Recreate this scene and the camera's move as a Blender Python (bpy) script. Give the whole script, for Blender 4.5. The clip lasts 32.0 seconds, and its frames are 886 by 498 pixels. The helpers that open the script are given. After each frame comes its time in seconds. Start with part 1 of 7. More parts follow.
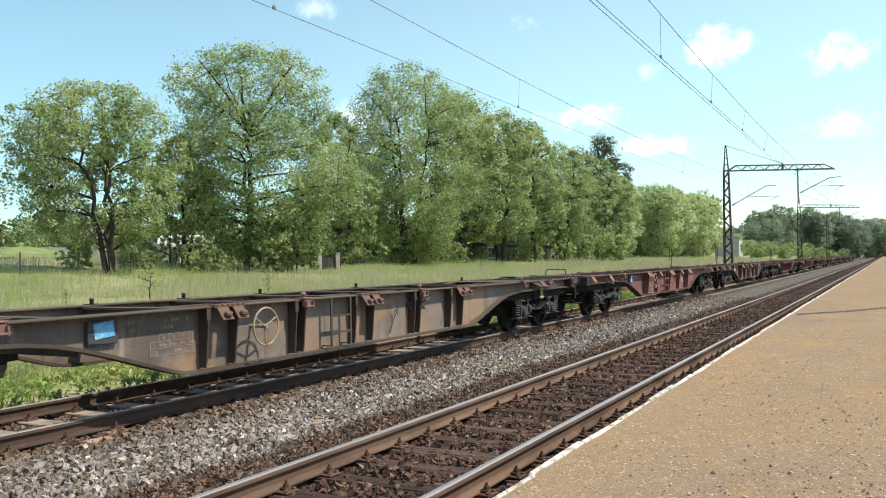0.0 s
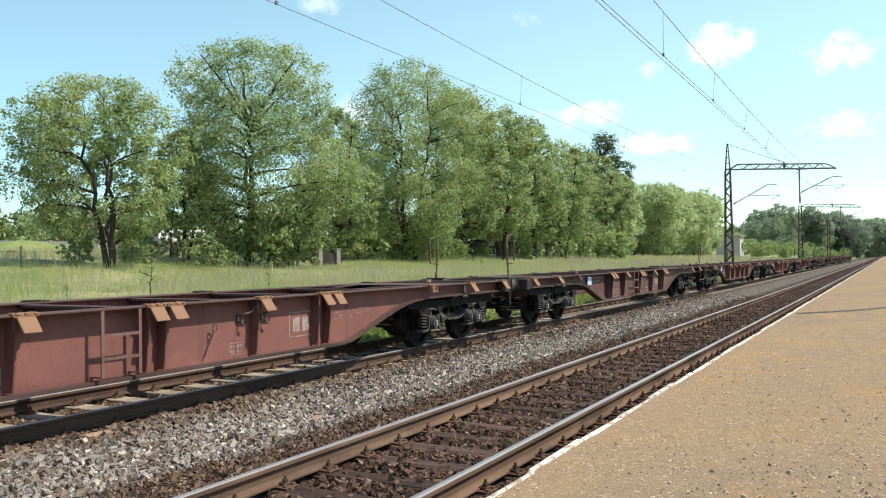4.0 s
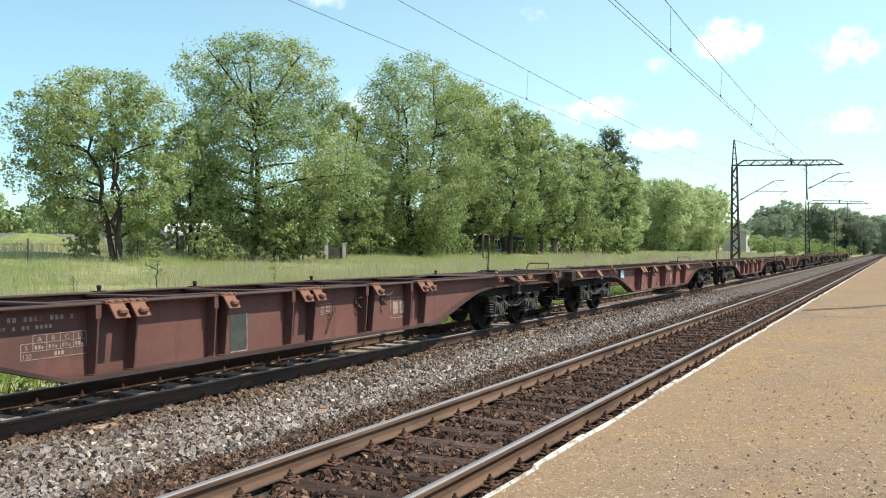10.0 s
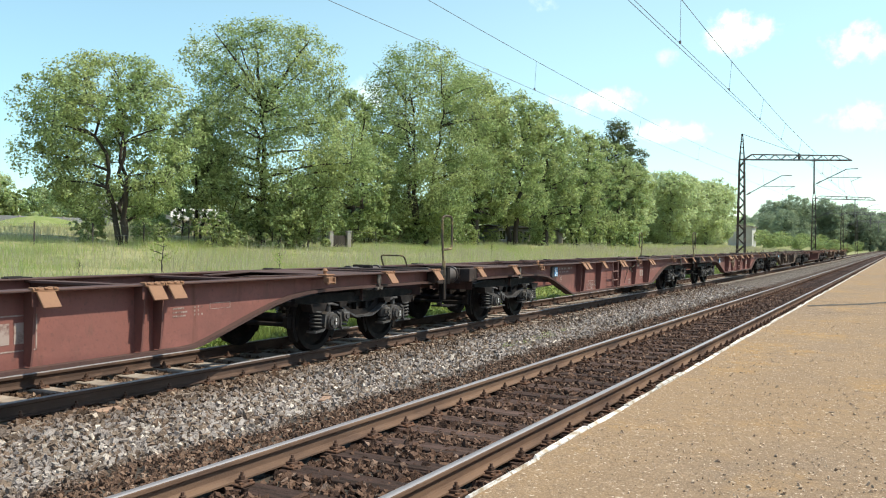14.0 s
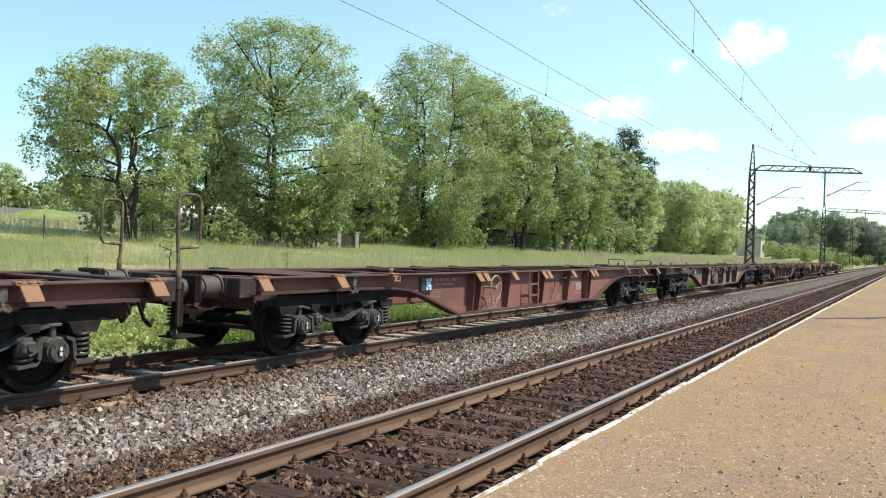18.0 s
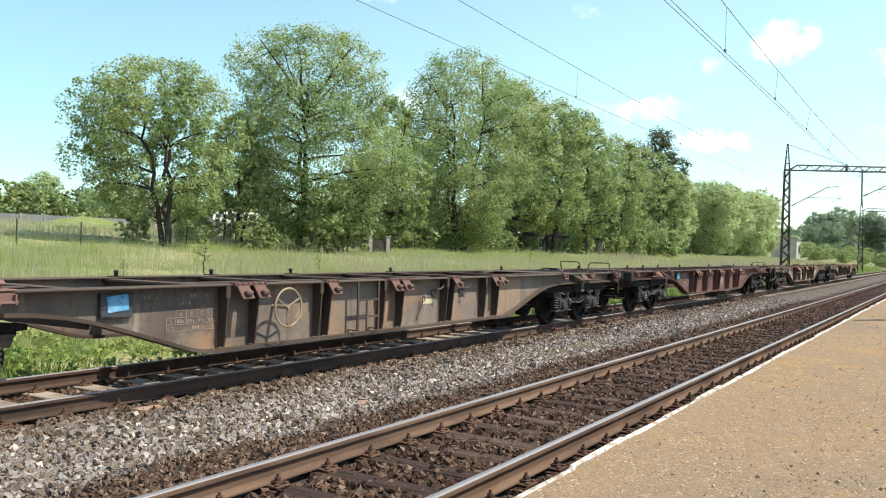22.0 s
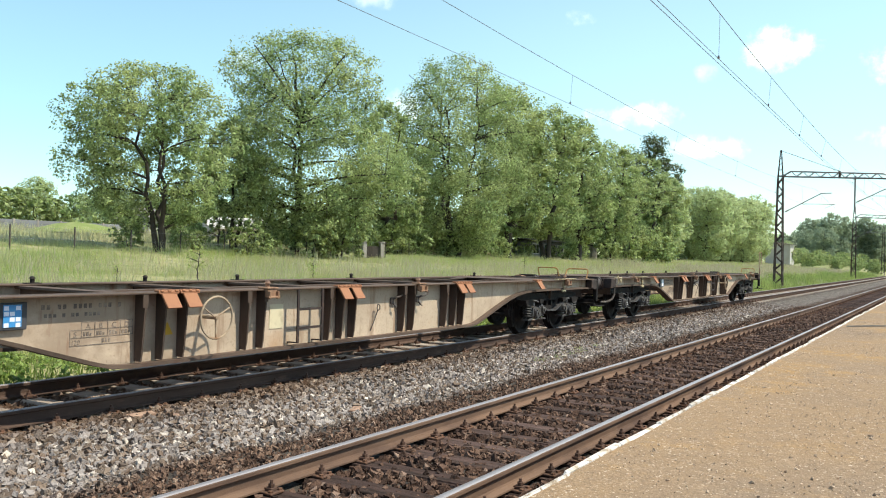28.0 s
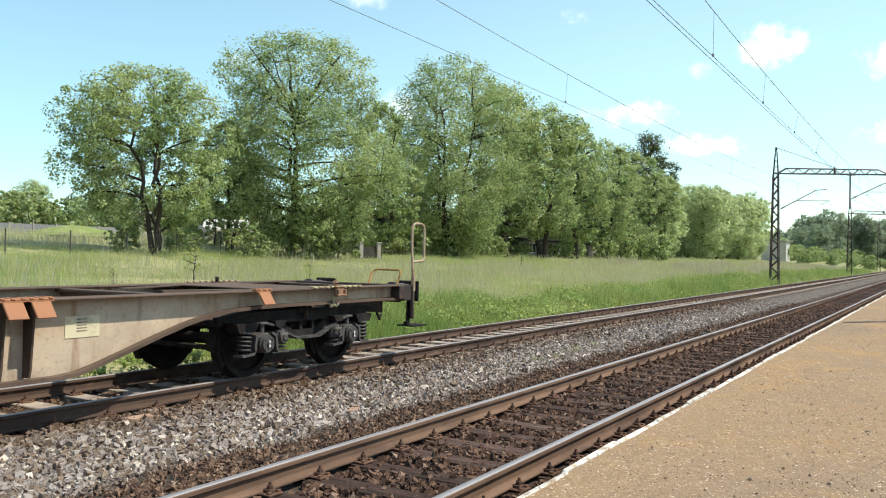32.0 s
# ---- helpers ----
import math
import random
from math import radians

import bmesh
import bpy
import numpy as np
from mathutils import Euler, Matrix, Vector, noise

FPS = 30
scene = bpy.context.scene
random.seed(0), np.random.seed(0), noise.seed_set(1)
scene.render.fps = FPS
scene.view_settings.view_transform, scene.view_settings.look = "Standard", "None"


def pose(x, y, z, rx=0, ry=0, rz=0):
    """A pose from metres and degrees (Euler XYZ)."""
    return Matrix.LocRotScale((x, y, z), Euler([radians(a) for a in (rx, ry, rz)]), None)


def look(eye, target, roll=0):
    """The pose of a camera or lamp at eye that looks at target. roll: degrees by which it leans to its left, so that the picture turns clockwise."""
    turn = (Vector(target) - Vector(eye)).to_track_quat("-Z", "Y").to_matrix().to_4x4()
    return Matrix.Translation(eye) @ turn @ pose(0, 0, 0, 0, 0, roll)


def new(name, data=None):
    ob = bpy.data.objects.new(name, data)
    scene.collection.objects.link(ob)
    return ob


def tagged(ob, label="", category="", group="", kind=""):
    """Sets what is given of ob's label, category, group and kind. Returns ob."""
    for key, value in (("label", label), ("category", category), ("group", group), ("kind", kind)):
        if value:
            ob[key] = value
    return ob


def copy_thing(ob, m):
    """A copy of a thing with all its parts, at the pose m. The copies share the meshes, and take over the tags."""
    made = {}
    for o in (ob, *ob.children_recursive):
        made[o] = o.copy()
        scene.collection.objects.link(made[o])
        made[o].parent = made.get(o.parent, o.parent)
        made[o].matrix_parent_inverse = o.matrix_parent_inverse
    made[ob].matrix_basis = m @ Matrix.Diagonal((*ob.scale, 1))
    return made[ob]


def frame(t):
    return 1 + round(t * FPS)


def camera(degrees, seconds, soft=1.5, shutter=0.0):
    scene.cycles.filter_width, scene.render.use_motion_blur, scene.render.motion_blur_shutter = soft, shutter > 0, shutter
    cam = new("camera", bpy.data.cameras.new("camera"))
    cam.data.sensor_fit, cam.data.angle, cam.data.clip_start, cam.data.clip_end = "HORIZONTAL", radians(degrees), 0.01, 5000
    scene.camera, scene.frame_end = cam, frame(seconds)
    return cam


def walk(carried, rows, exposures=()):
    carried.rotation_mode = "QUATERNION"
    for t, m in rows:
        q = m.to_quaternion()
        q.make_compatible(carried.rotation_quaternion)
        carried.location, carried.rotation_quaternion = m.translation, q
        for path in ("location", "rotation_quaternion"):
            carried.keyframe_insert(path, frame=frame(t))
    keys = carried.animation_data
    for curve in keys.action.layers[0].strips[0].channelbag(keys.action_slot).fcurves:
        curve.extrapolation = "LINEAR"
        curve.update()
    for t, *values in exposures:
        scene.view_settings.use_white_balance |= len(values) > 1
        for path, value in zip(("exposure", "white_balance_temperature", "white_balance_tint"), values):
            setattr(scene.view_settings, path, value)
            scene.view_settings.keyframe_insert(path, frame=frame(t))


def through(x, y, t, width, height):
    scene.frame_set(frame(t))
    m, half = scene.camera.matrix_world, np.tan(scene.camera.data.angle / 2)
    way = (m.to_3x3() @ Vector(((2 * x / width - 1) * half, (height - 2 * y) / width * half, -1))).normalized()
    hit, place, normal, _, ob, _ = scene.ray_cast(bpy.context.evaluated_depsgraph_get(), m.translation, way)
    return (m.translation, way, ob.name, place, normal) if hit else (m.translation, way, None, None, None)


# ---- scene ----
# World: x runs along the tracks, y to the far side, z = 0 at the rail heads.
EYE = (0.0, 0.0, 1.643)
cam = camera(55.98, 32.0, soft=1.1)


def aim(yaw, pitch, roll):
    """A camera pose from degrees: yaw from the track's line to the left, pitch up, roll to the left."""
    a, p = radians(yaw), radians(pitch)
    way = Vector((math.cos(a) * math.cos(p), math.sin(a) * math.cos(p), math.sin(p)))
    return look(EYE, Vector(EYE) + way, roll)


walk(cam, [
    (0, aim(28.144, 0.908, -1.161)), (0.5, aim(28.16, 0.835, -1.191)), (1, aim(28.179, 0.778, -1.018)), (1.5, aim(28.12, 0.714, -1.012)),
    (2, aim(28.083, 0.677, -1.252)), (2.5, aim(28.033, 0.65, -1.259)), (3, aim(28.08, 0.653, -1.112)), (3.5, aim(28.137, 0.707, -0.868)),
    (5.5, aim(28.396, 0.425, -0.385)), (6, aim(28.51, 0.419, -0.132)), (6.5, aim(28.536, 0.475, -0.09)), (7, aim(28.54, 0.515, -0.223)),
    (7.5, aim(28.513, 0.558, -0.513)), (8, aim(28.518, 0.529, -0.604)), (8.5, aim(28.555, 0.487, -0.628)), (9, aim(28.572, 0.423, -0.442)),
    (9.5, aim(28.605, 0.377, -0.259)), (10, aim(28.587, 0.323, -0.457)), (10.5, aim(28.501, 0.262, -0.508)), (11, aim(28.428, 0.135, -0.379)),
    (11.5, aim(28.312, 0.003, -0.08)), (12, aim(28.268, -0.151, 0.063)), (12.5, aim(28.295, -0.27, 0.155)), (13, aim(28.442, -0.323, 0.432)),
    (13.5, aim(28.678, -0.375, 0.475)), (14, aim(28.933, -0.396, 0.483)), (14.5, aim(29.164, -0.341, 0.739)), (16.5, aim(29.496, -0.155, 1.399)),
    (17, aim(29.484, -0.098, 1.64)), (17.5, aim(29.455, -0.095, 2.025)), (18, aim(29.448, -0.187, 1.903)), (18.5, aim(29.507, -0.351, 1.664)),
    (19, aim(29.483, -0.466, 1.376)), (19.5, aim(29.458, -0.436, 1.021)), (20, aim(29.591, -0.375, 0.901)), (20.5, aim(29.821, -0.295, 1.053)),
    (21, aim(30.254, -0.213, 1.111)), (21.5, aim(30.955, -0.09, 1.333)), (22, aim(31.574, 0.006, 1.453)), (22.5, aim(31.966, 0.076, 1.456)),
    (23, aim(32.121, 0.066, 1.592)), (23.5, aim(32.134, -0.02, 1.559)), (24, aim(31.997, -0.191, 1.362)), (24.5, aim(31.816, -0.419, 1.35)),
    (25, aim(31.609, -0.586, 1.579)), (25.5, aim(31.261, -0.396, 2.1)), (27.5, aim(30.981, 0.401, 1.564)), (28, aim(31.204, 0.415, 1.495)),
    (28.5, aim(31.547, 0.352, 1.304)), (29, aim(31.923, 0.221, 1.348)), (29.5, aim(32.309, 0.095, 1.336)), (30, aim(32.427, 0.015, 1.188)),
    (30.5, aim(32.191, 0.064, 0.958)), (31, aim(31.673, 0.221, 1.039)), (31.5, aim(31.21, 0.371, 1.038)), (32, aim(30.966, 0.413, 0.973)),
], exposures=[(0, 0.59, 6900, -3), (9, 0.62, 6900, -3), (15, 0.65, 6900, -3), (20, 0.69, 6900, -3), (25, 0.76, 6900, -3), (28, 0.71, 6900, -3), (32, 0.65, 6900, -3)])

# ---- light ----
SUN_AZ, SUN_EL = -70.0, 57.0      # degrees from +x towards +y, above the horizon
world = bpy.data.worlds.new("sky")
scene.world = world
world.use_nodes = True


def sky_world():
    nt = world.node_tree
    nt.nodes.clear()
    out = nt.nodes.new("ShaderNodeOutputWorld")
    bg = nt.nodes.new("ShaderNodeBackground")
    sky = nt.nodes.new("ShaderNodeTexSky")
    sky.sky_type = "NISHITA"
    sky.sun_disc = False
    sky.sun_elevation = radians(SUN_EL)
    sky.sun_rotation = radians(90 - SUN_AZ)
    sky.altitude = 500
    sky.air_density, sky.dust_density, sky.ozone_density = 1.0, 0.15, 1.0
    bg.inputs[1].default_value = SKY_STRENGTH
    tc = nt.nodes.new("ShaderNodeTexCoord")
    nz = nt.nodes.new("ShaderNodeTexNoise")
    nz.inputs["Scale"].default_value = 42.0
    nz.inputs["Detail"].default_value = 7.0
    nz.inputs["Roughness"].default_value = 0.6
    nt.links.new(tc.outputs["Generated"], nz.inputs["Vector"])
    total = None
    # each small cloud: azimuth, elevation, half width, half height in degrees, strength
    for az, el, wd, ht, st in CLOUDS:
        a, e = radians(az), radians(el)
        d = Vector((math.cos(a) * math.cos(e), math.sin(a) * math.cos(e), math.sin(e)))
        side = Vector((-math.sin(a), math.cos(a), 0))
        up = side.cross(d) * -1

        def dot(v, k):
            n = nt.nodes.new("ShaderNodeVectorMath")
            n.operation = "DOT_PRODUCT"
            nt.links.new(tc.outputs["Generated"], n.inputs[0])
            n.inputs[1].default_value = v
            m = nt.nodes.new("ShaderNodeMath")
            m.operation = "MULTIPLY"
            nt.links.new(n.outputs["Value"], m.inputs[0])
            m.inputs[1].default_value = k
            return m

        def off(m, c):
            n = nt.nodes.new("ShaderNodeMath")
            n.operation = "SUBTRACT"
            nt.links.new(m.outputs[0], n.inputs[0])
            n.inputs[1].default_value = c
            p = nt.nodes.new("ShaderNodeMath")
            p.operation = "POWER"
            ab = nt.nodes.new("ShaderNodeMath")
            ab.operation = "ABSOLUTE"
            nt.links.new(n.outputs[0], ab.inputs[0])
            nt.links.new(ab.outputs[0], p.inputs[0])
            p.inputs[1].default_value = 2.0
            return p

        ku, kv = 1 / math.sin(radians(wd)), 1 / math.sin(radians(ht))
        u, v = off(dot(side, ku), 0.0), off(dot(up, kv), 0.0)
        s = nt.nodes.new("ShaderNodeMath")
        s.operation = "ADD"
        nt.links.new(u.outputs[0], s.inputs[0])
        nt.links.new(v.outputs[0], s.inputs[1])
        q = nt.nodes.new("ShaderNodeMath")
        q.operation = "MULTIPLY_ADD"
        nt.links.new(nz.outputs["Fac"], q.inputs[0])
        q.inputs[1].default_value = -5.4
        shift = nt.nodes.new("ShaderNodeMath")
        shift.inputs[1].default_value = 1.45
        nt.links.new(s.outputs[0], shift.inputs[0])
        nt.links.new(shift.outputs[0], q.inputs[2])
        r = nt.nodes.new("ShaderNodeMapRange")
        r.interpolation_type = "SMOOTHSTEP"
        r.inputs["From Min"].default_value = 0.2
        r.inputs["From Max"].default_value = -2.5
        r.inputs["To Max"].default_value = st
        nt.links.new(q.outputs[0], r.inputs["Value"])
        if total is None:
            total = r
        else:
            m = nt.nodes.new("ShaderNodeMath")
            m.operation = "MAXIMUM"
            nt.links.new(total.outputs[0], m.inputs[0])
            nt.links.new(r.outputs[0], m.inputs[1])
            total = m
    mix = nt.nodes.new("ShaderNodeMix")
    mix.data_type = "RGBA"
    nt.links.new(total.outputs[0], mix.inputs["Factor"])
    haze = nt.nodes.new("ShaderNodeMix")
    haze.data_type, haze.blend_type = "RGBA", "MULTIPLY"
    haze.inputs["Factor"].default_value = 1.0
    nt.links.new(sky.outputs[0], haze.inputs["A"])
    sz = nt.nodes.new("ShaderNodeSeparateXYZ")
    nt.links.new(tc.outputs["Generated"], sz.inputs[0])
    rise = nt.nodes.new("ShaderNodeMapRange")
    rise.interpolation_type = "SMOOTHSTEP"
    rise.inputs["From Max"].default_value = 0.30
    nt.links.new(sz.outputs["Z"], rise.inputs["Value"])
    tone = nt.nodes.new("ShaderNodeMix")
    tone.data_type = "RGBA"
    tone.inputs["B"].default_value = (1.35, 1.30, 1.12, 1)
    # the sky is whiter towards the sun's side, deeper away from it
    away = nt.nodes.new("ShaderNodeMapRange")
    away.interpolation_type = "SMOOTHSTEP"
    away.inputs["From Min"].default_value, away.inputs["From Max"].default_value = 0.25, 0.9
    nt.links.new(sz.outputs["Y"], away.inputs["Value"])
    low = nt.nodes.new("ShaderNodeMix")
    low.data_type = "RGBA"
    low.inputs["A"].default_value, low.inputs["B"].default_value = (1, 1, 1, 1), (0.77, 0.85, 0.92, 1)
    nt.links.new(away.outputs[0], low.inputs["Factor"])
    deep = nt.nodes.new("ShaderNodeMix")
    deep.data_type, deep.blend_type = "RGBA", "MULTIPLY"
    deep.inputs["Factor"].default_value = 1.0
    nt.links.new(low.outputs["Result"], deep.inputs["B"])
    tone.inputs["A"].default_value = (0.84, 0.92, 0.99, 1)
    nt.links.new(rise.outputs[0], tone.inputs["Factor"])
    nt.links.new(tone.outputs["Result"], deep.inputs["A"])
    nt.links.new(deep.outputs["Result"], haze.inputs["B"])
    nt.links.new(haze.outputs["Result"], mix.inputs["A"])
    mix.inputs["B"].default_value = (7.6, 7.5, 7.4, 1)
    nt.links.new(mix.outputs["Result"], bg.inputs[0])
    nt.links.new(bg.outputs[0], out.inputs[0])


SKY_STRENGTH = 0.1415
# a wash of thin haze lightens the whole sky
CLOUDS = [(9.75, 13.5, 2.2, 1.2, 1.0), (18.2, 9.6, 2.7, 0.8, 0.9), (13.7, 7.5, 2.7, 0.7, 0.75),
          (2.3, 12.3, 2.0, 1.1, 1.0), (22.4, 15.9, 0.85, 0.55, 0.5), (2.0, 8.0, 2.2, 0.9, 0.8), (36.5, 17.0, 1.6, 0.7, 0.4),
          (44.5, 12.4, 1.3, 0.5, 0.4), (34.0, 9.8, 1.5, 1.3, 0.6), (13.9, 12.3, 0.7, 0.6, 0.4)]
sky_world()

sun_data = bpy.data.lights.new("sun", "SUN")
sun_data.energy, sun_data.angle, sun_data.color = 3.81, radians(0.55), (1.0, 0.95, 0.87)
_a, _e = radians(SUN_AZ), radians(SUN_EL)
sun = new("sun", sun_data)
sun.matrix_world = look((0, 0, 50), (-math.cos(_a) * math.cos(_e) * 10, -math.sin(_a) * math.cos(_e) * 10, 50 - math.sin(_e) * 10))


# ---- materials ----
def pinkish(c):
    """Shifts every hard surface's colour against the sky's green cast: less green, a little more red and blue."""
    return c[0] * 1.02, c[1] * 0.955, c[2] * 1.03


def mat(name, base, rough=0.8, metal=0.0, vary=(), bump=0.0, bump_scale=40.0, coords="Object", rnd=0.0, spec=0.3, island=False):
    """Procedural paint: base colour, then layers (colour, scale, low, high, stretch) mixed in by noise, bump, and random tint per piece."""
    m = bpy.data.materials.new(name)
    m.use_nodes = True
    nt = m.node_tree
    bs = nt.nodes["Principled BSDF"]
    bs.inputs["Roughness"].default_value, bs.inputs["Metallic"].default_value = rough, metal
    bs.inputs["Specular IOR Level"].default_value = spec
    tc = nt.nodes.new("ShaderNodeTexCoord")
    src = tc.outputs["Object"]
    if coords == "World":
        src = nt.nodes.new("ShaderNodeNewGeometry").outputs["Position"]
    col = nt.nodes.new("ShaderNodeRGB")
    col.outputs[0].default_value = (*pinkish(base), 1)
    cur = col.outputs[0]
    for colour, scale, lo, hi, stretch in vary:
        mp = nt.nodes.new("ShaderNodeMapping")
        mp.inputs["Scale"].default_value = stretch
        mp.inputs["Location"].default_value = (scale * 1.7, scale * 0.3, 0)
        nt.links.new(src, mp.inputs["Vector"])
        nz = nt.nodes.new("ShaderNodeTexNoise")
        nz.inputs["Scale"].default_value, nz.inputs["Detail"].default_value, nz.inputs["Roughness"].default_value = scale, 6.0, 0.62
        nt.links.new(mp.outputs[0], nz.inputs["Vector"])
        mr = nt.nodes.new("ShaderNodeMapRange")
        mr.inputs["From Min"].default_value, mr.inputs["From Max"].default_value = lo, hi
        nt.links.new(nz.outputs["Fac"], mr.inputs["Value"])
        mx = nt.nodes.new("ShaderNodeMix")
        mx.data_type = "RGBA"
        nt.links.new(mr.outputs[0], mx.inputs["Factor"])
        nt.links.new(cur, mx.inputs["A"])
        mx.inputs["B"].default_value = (*pinkish(colour), 1)
        cur = mx.outputs["Result"]
    if rnd:
        if island:
            ro = nt.nodes.new("ShaderNodeNewGeometry").outputs["Random Per Island"]
        else:
            ro = nt.nodes.new("ShaderNodeObjectInfo").outputs["Random"]
        mr = nt.nodes.new("ShaderNodeMapRange")
        mr.inputs["To Min"].default_value, mr.inputs["To Max"].default_value = 1 - rnd, 1 + rnd
        nt.links.new(ro, mr.inputs["Value"])
        hs = nt.nodes.new("ShaderNodeHueSaturation")
        nt.links.new(mr.outputs[0], hs.inputs["Value"])
        nt.links.new(cur, hs.inputs["Color"])
        cur = hs.outputs[0]
    nt.links.new(cur, bs.inputs["Base Color"])
    if bump:
        nz = nt.nodes.new("ShaderNodeTexNoise")
        nz.inputs["Scale"].default_value, nz.inputs["Detail"].default_value = bump_scale, 5.0
        nt.links.new(src, nz.inputs["Vector"])
        bp = nt.nodes.new("ShaderNodeBump")
        bp.inputs["Strength"].default_value, bp.inputs["Distance"].default_value = bump, 0.02
        nt.links.new(nz.outputs["Fac"], bp.inputs["Height"])
        nt.links.new(bp.outputs[0], bs.inputs["Normal"])
    return m


def leaf_mat(name, base, alt, through, tint=0.5, patch=0.35):
    """Leaves: two greens by noise, a random tint for each, some light passing through."""
    m = bpy.data.materials.new(name)
    m.use_nodes = True
    nt = m.node_tree
    bs = nt.nodes["Principled BSDF"]
    bs.inputs["Roughness"].default_value = 0.55
    bs.inputs["Specular IOR Level"].default_value = 0.35
    geo = nt.nodes.new("ShaderNodeNewGeometry")
    nz = nt.nodes.new("ShaderNodeTexNoise")
    nz.inputs["Scale"].default_value, nz.inputs["Detail"].default_value = patch, 3.0
    nt.links.new(geo.outputs["Position"], nz.inputs["Vector"])
    mr = nt.nodes.new("ShaderNodeMapRange")
    mr.inputs["From Min"].default_value, mr.inputs["From Max"].default_value = 0.35, 0.65
    nt.links.new(nz.outputs["Fac"], mr.inputs["Value"])
    mx = nt.nodes.new("ShaderNodeMix")
    mx.data_type = "RGBA"
    mx.inputs["A"].default_value, mx.inputs["B"].default_value = (*base, 1), (*alt, 1)
    nt.links.new(mr.outputs[0], mx.inputs["Factor"])
    v = nt.nodes.new("ShaderNodeMapRange")
    v.inputs["To Min"].default_value, v.inputs["To Max"].default_value = 1 - tint, 1 + tint
    nt.links.new(geo.outputs["Random Per Island"], v.inputs["Value"])
    hs = nt.nodes.new("ShaderNodeHueSaturation")
    nt.links.new(mx.outputs["Result"], hs.inputs["Color"])
    nt.links.new(v.outputs[0], hs.inputs["Value"])
    nt.links.new(hs.outputs[0], bs.inputs["Base Color"])
    tr = nt.nodes.new("ShaderNodeBsdfTranslucent")
    nt.links.new(hs.outputs[0], tr.inputs["Color"])
    sh = nt.nodes.new("ShaderNodeMixShader")
    sh.inputs[0].default_value = through
    nt.links.new(bs.outputs[0], sh.inputs[1])
    nt.links.new(tr.outputs[0], sh.inputs[2])
    nt.links.new(sh.outputs[0], nt.nodes["Material Output"].inputs["Surface"])
    return m


ONE = (1, 1, 1)
STREAK = (1.0, 1.0, 0.12)
M = {}
M["meadow"] = mat("meadow", (0.255, 0.26, 0.11), 0.95, vary=[((0.34, 0.305, 0.155), 0.10, 0.42, 0.62, (0.5, 1, 1)), ((0.11, 0.155, 0.03), 0.9, 0.45, 0.7, ONE)], bump=0.8, bump_scale=9, coords="World")
M["turf"] = mat("turf", (0.18, 0.225, 0.065), 0.95, vary=[((0.25, 0.275, 0.11), 1.2, 0.42, 0.62, ONE), ((0.15, 0.20, 0.04), 5, 0.5, 0.7, ONE)], bump=0.9, bump_scale=14, coords="World")
M["platform"] = mat("platform", (0.277, 0.188, 0.107), 0.95, vary=[((0.225, 0.163, 0.108), 0.33, 0.45, 0.60, (0.8, 1, 1)), ((0.345, 0.212, 0.088), 0.8, 0.52, 0.68, ONE), ((0.252, 0.177, 0.110), 4, 0.48, 0.66, ONE), ((0.332, 0.237, 0.147), 9, 0.56, 0.72, ONE), ((0.40, 0.30, 0.195), 80, 0.55, 0.66, ONE), ((0.145, 0.10, 0.062), 52, 0.58, 0.69, ONE), ((0.185, 0.13, 0.084), 17, 0.54, 0.72, ONE), ((0.60, 0.49, 0.36), 36, 0.61, 0.66, ONE)], bump=0.8, bump_scale=40, coords="World", spec=0.12)
M["kerb"] = mat("kerb", (0.60, 0.575, 0.52), 0.85, vary=[((0.36, 0.29, 0.20), 6, 0.47, 0.60, ONE), ((0.27, 0.20, 0.13), 18, 0.54, 0.64, ONE)], bump=0.6, bump_scale=50, rnd=0.15)
M["concrete"] = mat("concrete", (0.34, 0.32, 0.29), 0.9, vary=[((0.27, 0.24, 0.2), 2.5, 0.42, 0.65, ONE)], bump=0.3, bump_scale=30, rnd=0.12)
M["rail"] = mat("rail", (0.185, 0.118, 0.078), 0.8, 0.1, vary=[((0.085, 0.054, 0.041), 2.2, 0.4, 0.65, (0.3, 1, 1)), ((0.18, 0.12, 0.085), 9, 0.55, 0.75, (0.3, 1, 1))], bump=0.2, bump_scale=60, coords="World", spec=0.15)
# darker copy of rail for the far track: the train's shade as colour
M["dirty_rail"] = mat("dirty_rail", (0.10, 0.066, 0.049), 0.9, 0.0, vary=[((0.06, 0.042, 0.034), 2.2, 0.42, 0.68, (0.3, 1, 1)), ((0.17, 0.11, 0.078), 9, 0.55, 0.75, (0.3, 1, 1))], bump=0.2, bump_scale=60, coords="World", spec=0.08)
M["railtop"] = mat("railtop", (0.37, 0.345, 0.33), 0.5, 0.5, vary=[((0.23, 0.20, 0.185), 3, 0.45, 0.7, (0.05, 6, 1))], coords="World", spec=0.4)
M["wood"] = mat("wood", (0.088, 0.056, 0.046), 0.95, vary=[((0.04, 0.028, 0.022), 3, 0.4, 0.62, (5, 0.5, 1)), ((0.12, 0.082, 0.063), 7, 0.54, 0.72, (6, 0.5, 1))], bump=0.7, bump_scale=25, rnd=0.35, spec=0.1)
M["sleeper"] = mat("sleeper", (0.33, 0.275, 0.215), 0.9, vary=[((0.16, 0.12, 0.09), 2.2, 0.44, 0.66, ONE)], bump=0.3, bump_scale=40, rnd=0.15)
M["iron"] = mat("iron", (0.095, 0.055, 0.038), 0.85, 0.1, vary=[((0.20, 0.10, 0.055), 12, 0.5, 0.7, ONE)], rnd=0.25)
